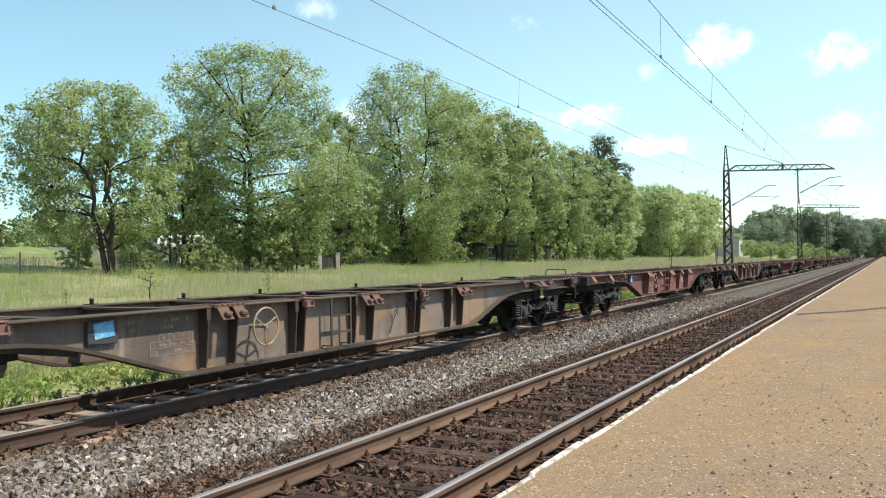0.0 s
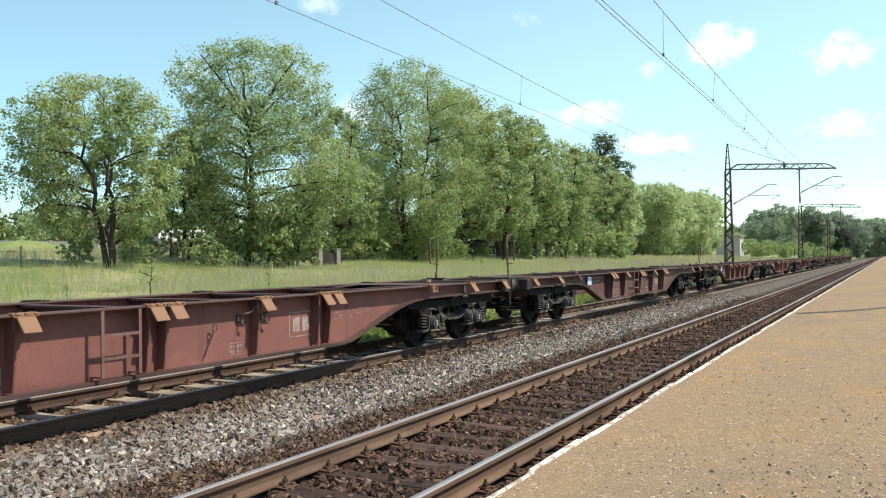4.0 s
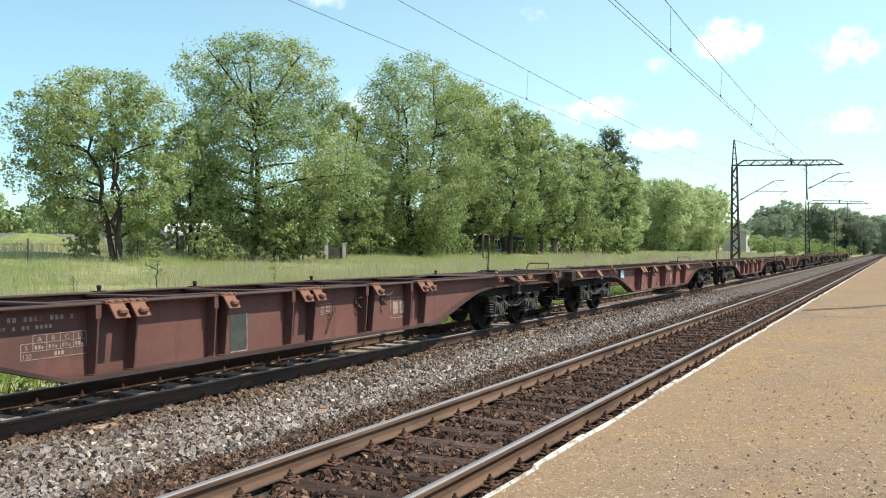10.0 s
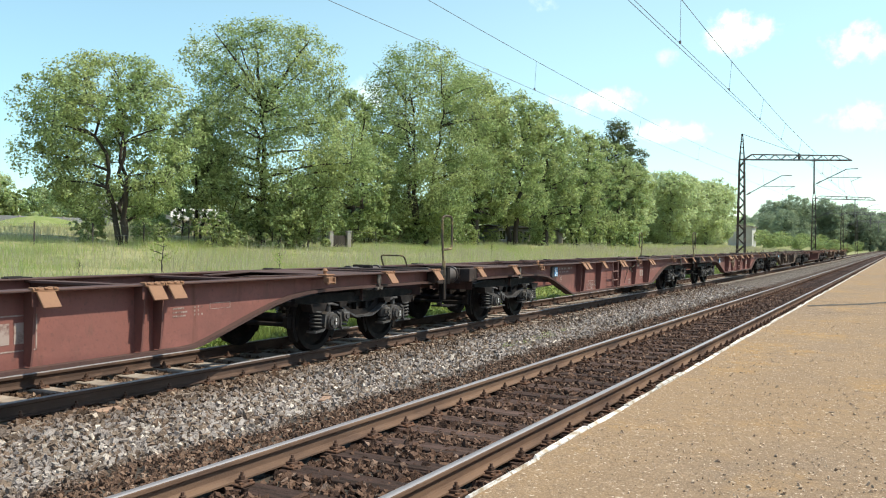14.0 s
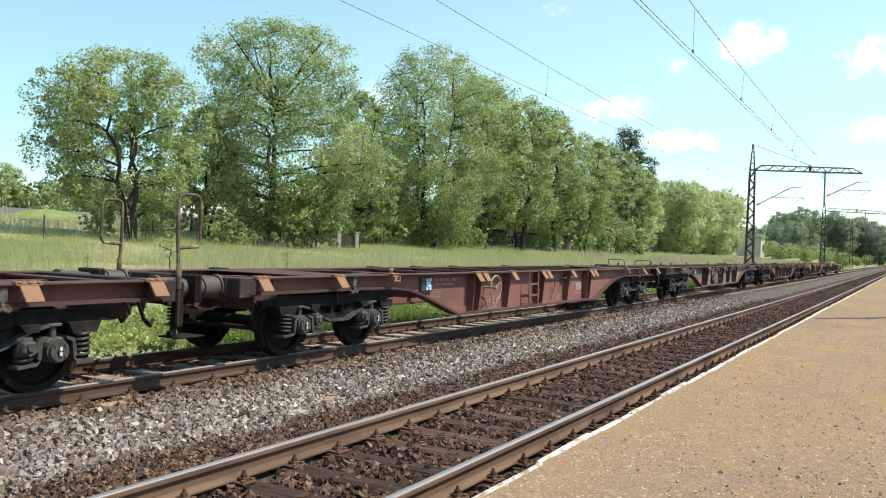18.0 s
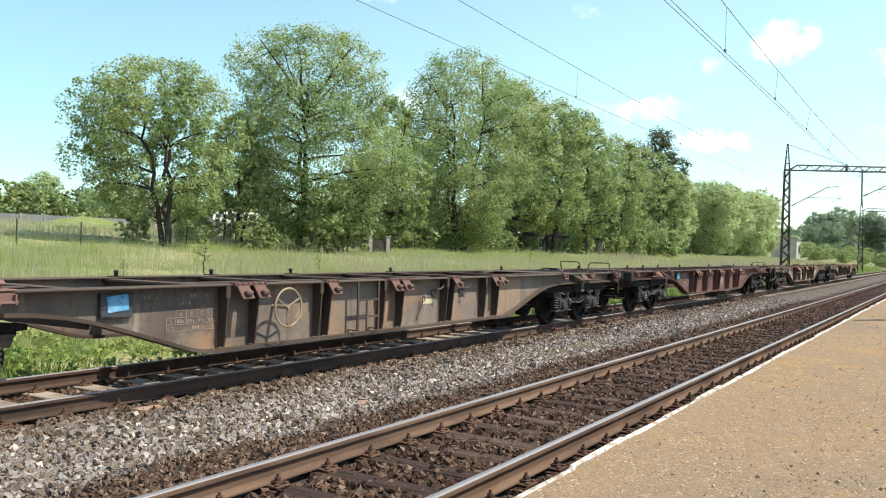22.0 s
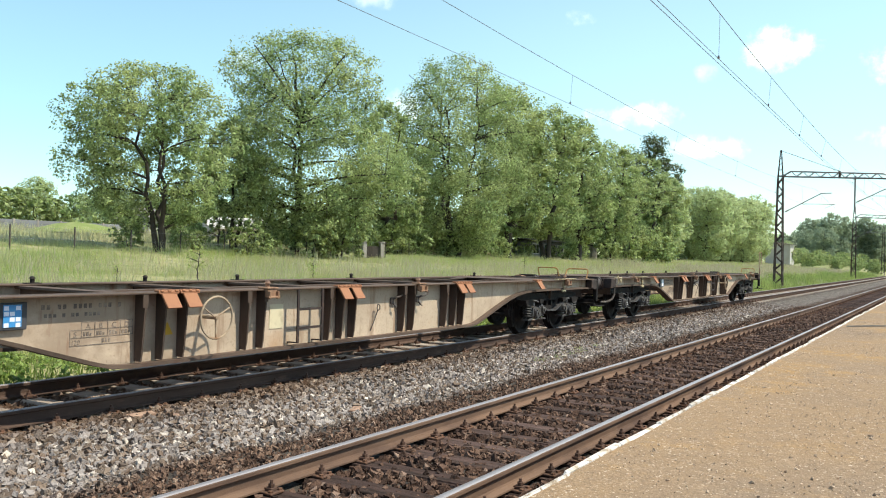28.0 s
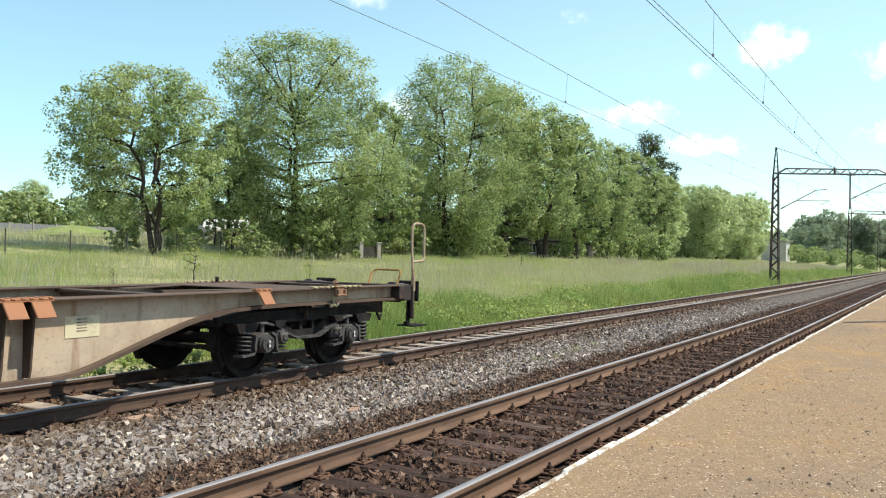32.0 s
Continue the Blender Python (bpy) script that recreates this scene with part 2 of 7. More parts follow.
M["mast"] = mat("mast", (0.085, 0.062, 0.05), 0.75, 0.1, vary=[((0.05, 0.035, 0.03), 2.5, 0.42, 0.62, ONE)])
M["galv"] = mat("galv", (0.22, 0.22, 0.225), 0.6, 0.4, vary=[((0.2, 0.19, 0.18), 4, 0.45, 0.65, ONE)])
M["wire"] = mat("wire", (0.19, 0.195, 0.21), 0.6, 0.3)
M["bark"] = mat("bark", (0.068, 0.058, 0.05), 0.95, vary=[((0.045, 0.037, 0.03), 3, 0.4, 0.6, (1, 1, 0.3))], bump=0.9, bump_scale=10)
M["leaf_a"] = leaf_mat("leaf_a", (0.27, 0.34, 0.145), (0.405, 0.44, 0.20), 0.54)
M["leaf_b"] = leaf_mat("leaf_b", (0.275, 0.345, 0.15), (0.40, 0.44, 0.20), 0.57)
# distance haze is put into these two far-wood greens: paler and bluer
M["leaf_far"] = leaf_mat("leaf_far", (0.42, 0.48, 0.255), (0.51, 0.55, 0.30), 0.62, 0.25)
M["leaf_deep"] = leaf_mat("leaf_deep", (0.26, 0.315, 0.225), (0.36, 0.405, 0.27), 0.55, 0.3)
M["leaf_dark"] = leaf_mat("leaf_dark", (0.08, 0.105, 0.04), (0.12, 0.145, 0.06), 0.3)
M["weed"] = leaf_mat("weed", (0.255, 0.33, 0.095), (0.385, 0.415, 0.15), 0.5)
M["bright_grass"] = leaf_mat("bright_grass", (0.38, 0.455, 0.15), (0.49, 0.505, 0.22), 0.66, 0.1, 0.3)
M["heads"] = leaf_mat("heads", (0.50, 0.43, 0.32), (0.42, 0.37, 0.25), 0.42, 0.2, 0.3)
M["grass"] = leaf_mat("grass", (0.42, 0.445, 0.20), (0.55, 0.505, 0.32), 0.66, 0.1, 0.11)
M["straw"] = leaf_mat("straw", (0.56, 0.50, 0.33), (0.46, 0.43, 0.25), 0.45, 0.16)
M["tar"] = mat("tar", (0.05, 0.043, 0.036), 0.8, vary=[((0.12, 0.09, 0.06), 9, 0.5, 0.65, ONE)])
M["fence_grey"] = mat("fence_grey", (0.20, 0.21, 0.225), 0.9, vary=[((0.2, 0.2, 0.2), 1.5, 0.42, 0.65, ONE)], bump=0.2, rnd=0.1)
M["plaster"] = mat("plaster", (0.50, 0.485, 0.45), 0.9, vary=[((0.45, 0.42, 0.36), 0.8, 0.45, 0.65, ONE)], bump=0.2)
M["rooftile"] = mat("rooftile", (0.32, 0.30, 0.28), 0.85, vary=[((0.22, 0.2, 0.18), 1.5, 0.4, 0.6, ONE)])
M["glass_dark"] = mat("glass_dark", (0.02, 0.025, 0.03), 0.1, 0.0, spec=0.8)
M["porcelain"] = mat("porcelain", (0.12, 0.06, 0.04), 0.3, 0.0, spec=0.6)


# ---- mesh helpers ----
def link(name, bm, material, parent=None, label="", smooth=False):
    me = bpy.data.meshes.new(name)
    bmesh.ops.remove_doubles(bm, verts=bm.verts, dist=1e-5)
    bmesh.ops.recalc_face_normals(bm, faces=bm.faces)
    bm.to_mesh(me)
    bm.free()
    me.materials.append(material)
    if smooth:
        for p in me.polygons:
            p.use_smooth = True
        me.set_sharp_from_angle(angle=radians(35))
    ob = new(name, me)
    if parent is not None:
        ob.parent = parent
    if label:
        ob["label"] = label
    return ob


def part(name, bm, material, parent, label="", smooth=False):
    return link(name, bm, material, parent, label, smooth)


def again(name, data, parent, m=None):
    """Another object on the same mesh."""
    ob = new(name, data)
    ob.parent = parent
    if m is not None:
        ob.matrix_basis = m
    return ob


def box(bm, x0, x1, y0, y1, z0, z1, bevel=0.0):
    r = bmesh.ops.create_cube(bm, size=1.0, matrix=Matrix.LocRotScale(((x0 + x1) / 2, (y0 + y1) / 2, (z0 + z1) / 2), None, (abs(x1 - x0), abs(y1 - y0), abs(z1 - z0))))
    if bevel:
        edges = {e for v in r["verts"] for e in v.link_edges}
        bmesh.ops.bevel(bm, geom=list(edges), offset=bevel, segments=1, affect="EDGES")
    return bm


def rod(bm, a, b, r0, r1=None, n=8):
    """A round bar from a to b."""
    a, b = Vector(a), Vector(b)
    d = b - a
    m = Matrix.Translation((a + b) / 2) @ d.to_track_quat("Z", "Y").to_matrix().to_4x4()
    bmesh.ops.create_cone(bm, cap_ends=True, segments=n, radius1=r0, radius2=r0 if r1 is None else r1, depth=d.length, matrix=m)
    return bm


def bar(bm, pts, r, n=6):
    for a, b in zip(pts, pts[1:]):
        rod(bm, a, b, r, n=n)
    return bm


def plate(bm, pts, y0, y1):
    """A plate in the xz plane with that outline, between y0 and y1."""
    vs = [bm.verts.new((x, y0, z)) for x, z in pts]
    f = bm.faces.new(vs)
    r = bmesh.ops.extrude_face_region(bm, geom=[f])
    bmesh.ops.translate(bm, vec=(0, y1 - y0, 0), verts=[v for v in r["geom"] if isinstance(v, bmesh.types.BMVert)])
    return bm


def ring(bm, c, rad, r, axis="y", n=24, k=6):
    """A torus about c."""
    c = Vector(c)
    rows = []
    for i in range(n):
        a = 2 * math.pi * i / n
        if axis == "y":
            o, u, w = Vector((math.cos(a), 0, math.sin(a))), Vector((math.cos(a), 0, math.sin(a))), Vector((0, 1, 0))
        else:
            o, u, w = Vector((0, math.cos(a), math.sin(a))), Vector((0, math.cos(a), math.sin(a))), Vector((1, 0, 0))
        rows.append([bm.verts.new(c + o * rad + (u * math.cos(b) + w * math.sin(b)) * r) for b in [2 * math.pi * j / k for j in range(k)]])
    for i in range(n):
        for j in range(k):
            bm.faces.new((rows[i][j], rows[(i + 1) % n][j], rows[(i + 1) % n][(j + 1) % k], rows[i][(j + 1) % k]))
    return bm


def soup(name, verts, faces_n, material, parent=None, smooth=False):
    """A mesh from arrays: verts (n, 3) and polygons of faces_n corners each, in order."""
    verts = np.ascontiguousarray(verts, dtype=np.float32)
    me = bpy.data.meshes.new(name)
    idx = faces_n
    me.vertices.add(len(verts))
    me.vertices.foreach_set("co", verts.ravel())
    me.loops.add(idx.size)
    me.loops.foreach_set("vertex_index", idx.ravel().astype(np.int32))
    me.polygons.add(len(idx))
    me.polygons.foreach_set("loop_start", (np.arange(len(idx)) * idx.shape[1]).astype(np.int32))
    me.polygons.foreach_set("use_smooth", np.full(len(idx), smooth, dtype=bool))
    me.update(calc_edges=True)
    me.materials.append(material)
    ob = new(name, me)
    if parent is not None:
        ob.parent = parent
    return ob


# ---- ground, platform and tracks ----
NEAR, FAR = 3.68, 8.64        # the middle of the two tracks
GAUGE = 0.7525                # from the middle to the rail's middle


def ground_z(x, y):
    """The height of the ground: a low formation under the tracks, the meadow rising to the trees."""
    if y < 10.0:
        z = -0.42
    elif y < 12.0:
        z = -0.42 + 0.22 * (y - 10.0) / 2.0
    elif y < 34.0:
        t = (y - 12.0) / 22.0
        z = -0.20 + 1.72 * t
    else:
        z = 1.52 + min(1.05, (y - 34.0) * 0.064)
    return z


def build_ground():
    xs = [-3000, -1200, -400, -150, -60, -20] + [i * 4.0 for i in range(0, 61)] + [280, 340, 420, 560, 800, 1200, 2000, 3500]
    ys = [-3000, -900, -200, -40, -11, 2.2, 10.0, 11.0, 12.0] + [12 + i * 2.2 for i in range(1, 11)] + [38, 42, 46, 51, 60, 90, 160, 400, 1200, 3000]
    v, f = [], []
    for x in xs:
        for y in ys:
            b = noise.noise((x * 0.13, y * 0.2, 3.1)) * 0.16 if 12 < y < 100 and abs(x) < 260 else 0.0
            v.append((x, y, ground_z(x, y) + b))
    n = len(ys)
    for i in range(len(xs) - 1):
        for j in range(n - 1):
            f.append((i * n + j, (i + 1) * n + j, (i + 1) * n + j + 1, i * n + j + 1))
    ob = soup("ground", np.array(v), np.array(f), M["meadow"])
    tagged(ob, "green meadow sheet rising gently behind the railway line", "ground", kind="structure")
    for p in ob.data.polygons:
        p.use_smooth = True


def build_platform():
    rng = random.Random(4)
    xs = [-60 + i * 1.6 for i in range(0, 160)] + [230, 280, 340, 420]
    ys = [2.042, 1.4, 0.8, 0.0, -1.0, -2.2, -3.6, -5.5, -9.0]
    v, f = [], []
    for x in xs:
        for y in ys:
            v.append((x, y, 0.265 + (noise.noise((x * 0.3, y * 0.5, 1)) * 0.012 if y < 1.9 else 0)))
    n = len(ys)
    for i in range(len(xs) - 1):
        for j in range(n - 1):
            f.append((i * n + j, i * n + j + 1, (i + 1) * n + j + 1, (i + 1) * n + j))
    top = soup("platform", np.array(v), np.array(f), M["platform"])
    tagged(top, "worn sandy asphalt station platform with fine gravel", "platform", kind="structure")
    bm = bmesh.new()
    box(bm, -60, 420, -9.0, 2.02, -0.6, 0.235)
    part("platform_base", bm, M["concrete"], top)
    # a dark brown band across the surface
    rr = random.Random(3)

    def surface(px, py):
        """The height of the platform's surface between its corners."""
        i = max(k for k in range(len(xs) - 1) if xs[k] <= px)
        j = max(k for k in range(len(ys) - 1) if ys[k] >= py)
        a, b = (px - xs[i]) / (xs[i + 1] - xs[i]), (ys[j] - py) / (ys[j] - ys[j + 1])
        low, high = (v0[(i + c) * n + j][2] * (1 - b) + v0[(i + c) * n + j + 1][2] * b for c in (0, 1))
        return low * (1 - a) + high * a

    v0 = v
    pts = [(20.9 + 1.4 * k / 8 + rr.uniform(-0.03, 0.03), 1.93 - 1.01 * k / 8) for k in range(9)] + [(22.3 + 1.6 * k / 8 + rr.uniform(-0.03, 0.03), 0.92 - 0.82 * k / 8) for k in range(1, 9)] + [(23.9 + 0.25 * k, 0.1 - 0.35 * k) for k in range(1, 12)]
    v = [(px + s * rr.uniform(0.15, 0.22), py + s * rr.uniform(0.02, 0.04), surface(px, py) + 0.006) for px, py in pts for s in (-1, 1)]
    soup("sealed_crack", np.array(v), np.array([(2 * i, 2 * i + 1, 2 * i + 3, 2 * i + 2) for i in range(len(pts) - 1)]), M["tar"], top)
    # kerb stones along the edge, their faces whitewashed
    x = -8.0
    protos = []
    for k in range(5):
        bm = bmesh.new()
        box(bm, 0, 0.985, -0.046, 0.0, -0.40, 0.0, bevel=0.012)
        for vtx in bm.verts:
            vtx.co += Vector((0, rng.uniform(-0.014, 0.008), rng.uniform(-0.010, 0.008) if vtx.co.z > -0.2 else 0))
        protos.append(link("kerb_stone", bm, M["kerb"], top))
    for o in protos:
        o.matrix_basis = pose(-10 - protos.index(o), 2.09, 0.285)
    while x < 200:
        again("kerb_stone", protos[rng.randrange(5)].data, top, pose(x, 2.09 + rng.uniform(-0.012, 0.012), 0.283 + rng.uniform(-0.008, 0.008), 0, rng.uniform(-0.3, 0.3), rng.uniform(-0.5, 0.5)))
        x += 1.0
    bm = bmesh.new()
    box(bm, 200, 420, 2.0, 2.09, -0.2, 0.283)
    part("far_kerb", bm, M["kerb"], top)


def rail_mesh(name, y, x0, x1):
    """A flat-bottomed rail with its running surface at z = 0."""
    half = [(0.0, 0.0), (0.022, -0.001), (0.033, -0.008), (0.036, -0.016), (0.036, -0.040), (0.010, -0.052), (0.009, -0.125), (0.016, -0.140), (0.070, -0.152), (0.070, -0.165)]
    prof = [(-a, b) for a, b in reversed(half[1:])] + half
    bm = bmesh.new()
    a = [bm.verts.new((x0, y + p, q)) for p, q in prof]
    b = [bm.verts.new((x1, y + p, q)) for p, q in prof]
    n = len(prof)
    for i in range(n):
        j = (i + 1) % n
        f = bm.faces.new((a[i], a[j], b[j], b[i]))
        top = min(prof[i][1], prof[j][1]) > -0.02 and max(abs(prof[i][0]), abs(prof[j][0])) < 0.0345
        f.material_index = 1 if top else 0
    bm.faces.new(list(reversed(a)))
    bm.faces.new(b)
    ob = link(name, bm, M["rail" if y < 6 else "dirty_rail"])
    ob.data.materials.append(M["railtop"])
    return ob


def sleeper_bm(length, width, height, sag):
    bm = bmesh.new()
    box(bm, -width / 2, width / 2, -length / 2, length / 2, -height, 0, bevel=0.012)
    if sag:
        for v in bm.verts:
            if abs(v.co.y) < length * 0.2 and v.co.z > -0.05:
                v.co.z -= sag
    return bm


def fastening_bm(steel):
    """Base plate, two clips with their bolts and nuts, across the rail."""
    bm = bmesh.new()
    box(bm, -0.075, 0.075, -0.17, 0.17, -0.183, -0.165, bevel=0.004)
    for s in (-1, 1):
        box(bm, -0.035, 0.035, s * 0.060, s * 0.135, -0.166, -0.140, bevel=0.004)
        rod(bm, (0, s * 0.105, -0.165), (0, s * 0.105, -0.085), 0.013, n=6)
        rod(bm, (0, s * 0.105, -0.138), (0, s * 0.105, -0.112), 0.026, n=6)
        if steel:
            rod(bm, (-0.05, s * 0.145, -0.175), (-0.05, s * 0.145, -0.150), 0.02, n=6)
            rod(bm, (0.05, s * 0.145, -0.175), (0.05, s * 0.145, -0.150), 0.02, n=6)
    return bm


def build_track(name, mid, first, step, wooden, label):
    rng = random.Random(int(mid * 100))
    bed = new(name)
    tagged(bed, label, "railway track", kind="structure")
    for s in (-1, 1):
        r = rail_mesh("rail", mid + s * GAUGE, -60, 900)
        r.parent = bed
        r["label"] = "rusty steel rail with a polished running surface"
    if wooden:
        sm = [link("wooden_sleeper", sleeper_bm(2.5, 0.25, 0.16, 0.0), M["wood"], bed) for _ in range(3)]
        for o in sm:
            for v in o.data.vertices:
                v.co.x += rng.uniform(-0.012, 0.012)
                v.co.z += rng.uniform(-0.012, 0.004)
    else:
        sm = [link("concrete_sleeper", sleeper_bm(2.42, 0.27, 0.2, 0.03), M["sleeper"], bed)]
    fm = link("rail_fastening", fastening_bm(True), M["iron"], bed)
    x = first - step * math.floor((first + 6) / step)
    k = 0
    far_s, far_f = bmesh.new(), []
    while x < 330:
        if k < 290:
            for o in ([sm[k % len(sm)]]):
                m = pose(x + rng.uniform(-0.015, 0.015), mid + rng.uniform(-0.02, 0.02), -0.183 if not wooden else -0.186, 0, 0, rng.uniform(-0.8, 0.8))
                if k < len(sm):
                    o.matrix_basis = m
                else:
                    again(o.name.split(".")[0], o.data, bed, m)
            if k < 140:
                for s in (-1, 1):
                    m = pose(x, mid + s * GAUGE, 0)
                    if k == 0 and s == -1:
                        fm.matrix_basis = m
                    else:
                        again("rail_fastening", fm.data, bed, m)
            else:
                far_f.append(x)
        else:
            box(far_s, x - 0.12, x + 0.12, mid - 1.25, mid + 1.25, -0.35, -0.186)
        x += step
        k += 1
    part("far_sleepers", far_s, M["wood"] if wooden else M["sleeper"], bed)["kind"] = "stuff"
    bm = bmesh.new()
    for x in far_f:
        for s in (-1, 1):
            box(bm, x - 0.06, x + 0.06, mid + s * GAUGE - 0.15, mid + s * GAUGE + 0.15, -0.183, -0.13)
    part("far_fastenings", bm, M["iron"], bed)["kind"] = "stuff"


def ballast_z(y):
    """The ballast's surface across both tracks, heaped against the platform."""
    if y < 2.8:
        return -0.205 + 0.27 * ((2.8 - y) / 0.7) ** 1.2
    if y < 5.0:
        return -0.205
    if y < 7.3:
        t = (y - 5.0) / 2.3
        return -0.205 + 0.01 * t - 0.03 * math.sin(t * math.pi)
    if y < 10.0:
        return -0.195 - 0.03 * min(1.0, max(0.0, (y - 7.7) / 0.3))
    return -0.225 - (y - 10.0) * 0.35


def ballast_mat(name, island, gain=1.0):
    """Crushed stone: grey between the tracks and on the far one, rust-brown where trains brake on the near one."""
    m = bpy.data.materials.new(name)
    m.use_nodes = True
    nt = m.node_tree
    bs = nt.nodes["Principled BSDF"]
    bs.inputs["Roughness"].default_value = 0.88
    bs.inputs["Specular IOR Level"].default_value = 0.15
    geo = nt.nodes.new("ShaderNodeNewGeometry")
    sp = nt.nodes.new("ShaderNodeSeparateXYZ")
    nt.links.new(geo.outputs["Position"], sp.inputs[0])
    nz = nt.nodes.new("ShaderNodeTexNoise")
    nz.inputs["Scale"].default_value, nz.inputs["Detail"].default_value = 0.9, 5.0
    nt.links.new(geo.outputs["Position"], nz.inputs["Vector"])
    mad = nt.nodes.new("ShaderNodeMath")
    mad.operation = "MULTIPLY_ADD"
    nt.links.new(nz.outputs["Fac"], mad.inputs[0])
    mad.inputs[1].default_value = 0.9
    nt.links.new(sp.outputs["Y"], mad.inputs[2])
    mr = nt.nodes.new("ShaderNodeMapRange")
    mr.interpolation_type = "SMOOTHSTEP"
    mr.inputs["From Min"].default_value, mr.inputs["From Max"].default_value = 5.88, 6.22
    nt.links.new(mad.outputs[0], mr.inputs["Value"])
    def ramp(stops):
        c = nt.nodes.new("ShaderNodeValToRGB")
        while len(c.color_ramp.elements) < len(stops):
            c.color_ramp.elements.new(0.5)
        for e, (at, col) in zip(c.color_ramp.elements, stops):
            e.position, e.color = at, (col[0] * gain * 1.08, col[1] * gain * 0.97, col[2] * gain * 0.955, 1)
        return c
    cr = ramp([(0.0, (0.05, 0.034, 0.028)), (0.55, (0.135, 0.086, 0.064)), (0.92, (0.22, 0.15, 0.112)), (1.0, (0.36, 0.275, 0.22))])
    cg = ramp([(0.0, (0.10, 0.080, 0.068)), (0.12, (0.20, 0.150, 0.118)), (0.30, (0.225, 0.185, 0.152)), (0.55, (0.255, 0.232, 0.223)), (0.85, (0.34, 0.315, 0.305)), (0.95, (0.47, 0.43, 0.39)), (1.0, (0.72, 0.67, 0.60))])
    if island:
        src = geo.outputs["Random Per Island"]
        grain = nt.nodes.new("ShaderNodeTexNoise")
        grain.inputs["Scale"].default_value, grain.inputs["Detail"].default_value = 70.0, 4.0
        nt.links.new(geo.outputs["Position"], grain.inputs["Vector"])
        bp = nt.nodes.new("ShaderNodeBump")
        bp.inputs["Strength"].default_value, bp.inputs["Distance"].default_value = 1.0, 0.012
        nt.links.new(grain.outputs["Fac"], bp.inputs["Height"])
        nt.links.new(bp.outputs[0], bs.inputs["Normal"])
    else:
        vo = nt.nodes.new("ShaderNodeTexVoronoi")
        vo.inputs["Scale"].default_value = 17.0
        nt.links.new(geo.outputs["Position"], vo.inputs["Vector"])
        s2 = nt.nodes.new("ShaderNodeSeparateColor")
        nt.links.new(vo.outputs["Color"], s2.inputs[0])
        src = s2.outputs[0]
        bp = nt.nodes.new("ShaderNodeBump")
        bp.inputs["Strength"].default_value, bp.inputs["Distance"].default_value = 1.0, 0.04
        nt.links.new(vo.outputs["Distance"], bp.inputs["Height"])
        bp.invert = True
        nt.links.new(bp.outputs[0], bs.inputs["Normal"])
    nt.links.new(src, cr.inputs[0])
    nt.links.new(src, cg.inputs[0])
    mx = nt.nodes.new("ShaderNodeMix")
    mx.data_type = "RGBA"
    nt.links.new(mr.outputs[0], mx.inputs["Factor"])
    nt.links.new(cr.outputs[0], mx.inputs["A"])
    nt.links.new(cg.outputs[0], mx.inputs["B"])
    # brake dust and oil between the near rails
    r1 = nt.nodes.new("ShaderNodeMapRange")
    r1.interpolation_type = "SMOOTHSTEP"
    r1.inputs["From Min"].default_value, r1.inputs["From Max"].default_value = 5.1, 4.6
    nt.links.new(mad.outputs[0], r1.inputs["Value"])
    m1 = nt.nodes.new("ShaderNodeMix")
    m1.data_type, m1.blend_type = "RGBA", "MULTIPLY"
    nt.links.new(r1.outputs[0], m1.inputs["Factor"])
    nt.links.new(mx.outputs["Result"], m1.inputs["A"])
    m1.inputs["B"].default_value = (0.74, 0.70, 0.70, 1)
    # rust from the wheels on the far track's stones, darkened more for shade under the train
    r2 = nt.nodes.new("ShaderNodeMapRange")
    r2.interpolation_type = "SMOOTHSTEP"
    r2.inputs["From Min"].default_value, r2.inputs["From Max"].default_value = 7.15, 8.2
    nt.links.new(mad.outputs[0], r2.inputs["Value"])
    m2 = nt.nodes.new("ShaderNodeMix")
    m2.data_type = "RGBA"
    m2.blend_type = "MULTIPLY"
    nt.links.new(r2.outputs[0], m2.inputs["Factor"])
    nt.links.new(m1.outputs["Result"], m2.inputs["A"])
    m2.inputs["B"].default_value = (0.52, 0.42, 0.35, 1) if island else (0.42, 0.33, 0.27, 1)
    nt.links.new(m2.outputs["Result"], bs.inputs["Base Color"])
    return m


def stone_shapes(rng, n):
    """Crushed stones: blocks of eight pushed-about corners, long, flat or wedge-shaped, twelve facets each."""
    corner = np.array([(x, y, z) for x in (-1, 1) for y in (-1, 1) for z in (-1, 1)], float)
    tri = np.array([(0, 1, 3), (0, 3, 2), (4, 6, 7), (4, 7, 5), (0, 4, 5), (0, 5, 1), (2, 3, 7), (2, 7, 6), (0, 2, 6), (0, 6, 4), (1, 5, 7), (1, 7, 3)])
    pts = []
    for _ in range(n):
        p = corner * 0.70 + rng.uniform(-0.24, 0.24, (8, 3))
        p[rng.integers(0, 8)] *= 0.5
        pts.append(p * np.array((rng.uniform(1.0, 1.65), rng.uniform(0.72, 1.0), rng.uniform(0.5, 0.85))))
    return np.array(pts), np.repeat(tri[None], n, 0)


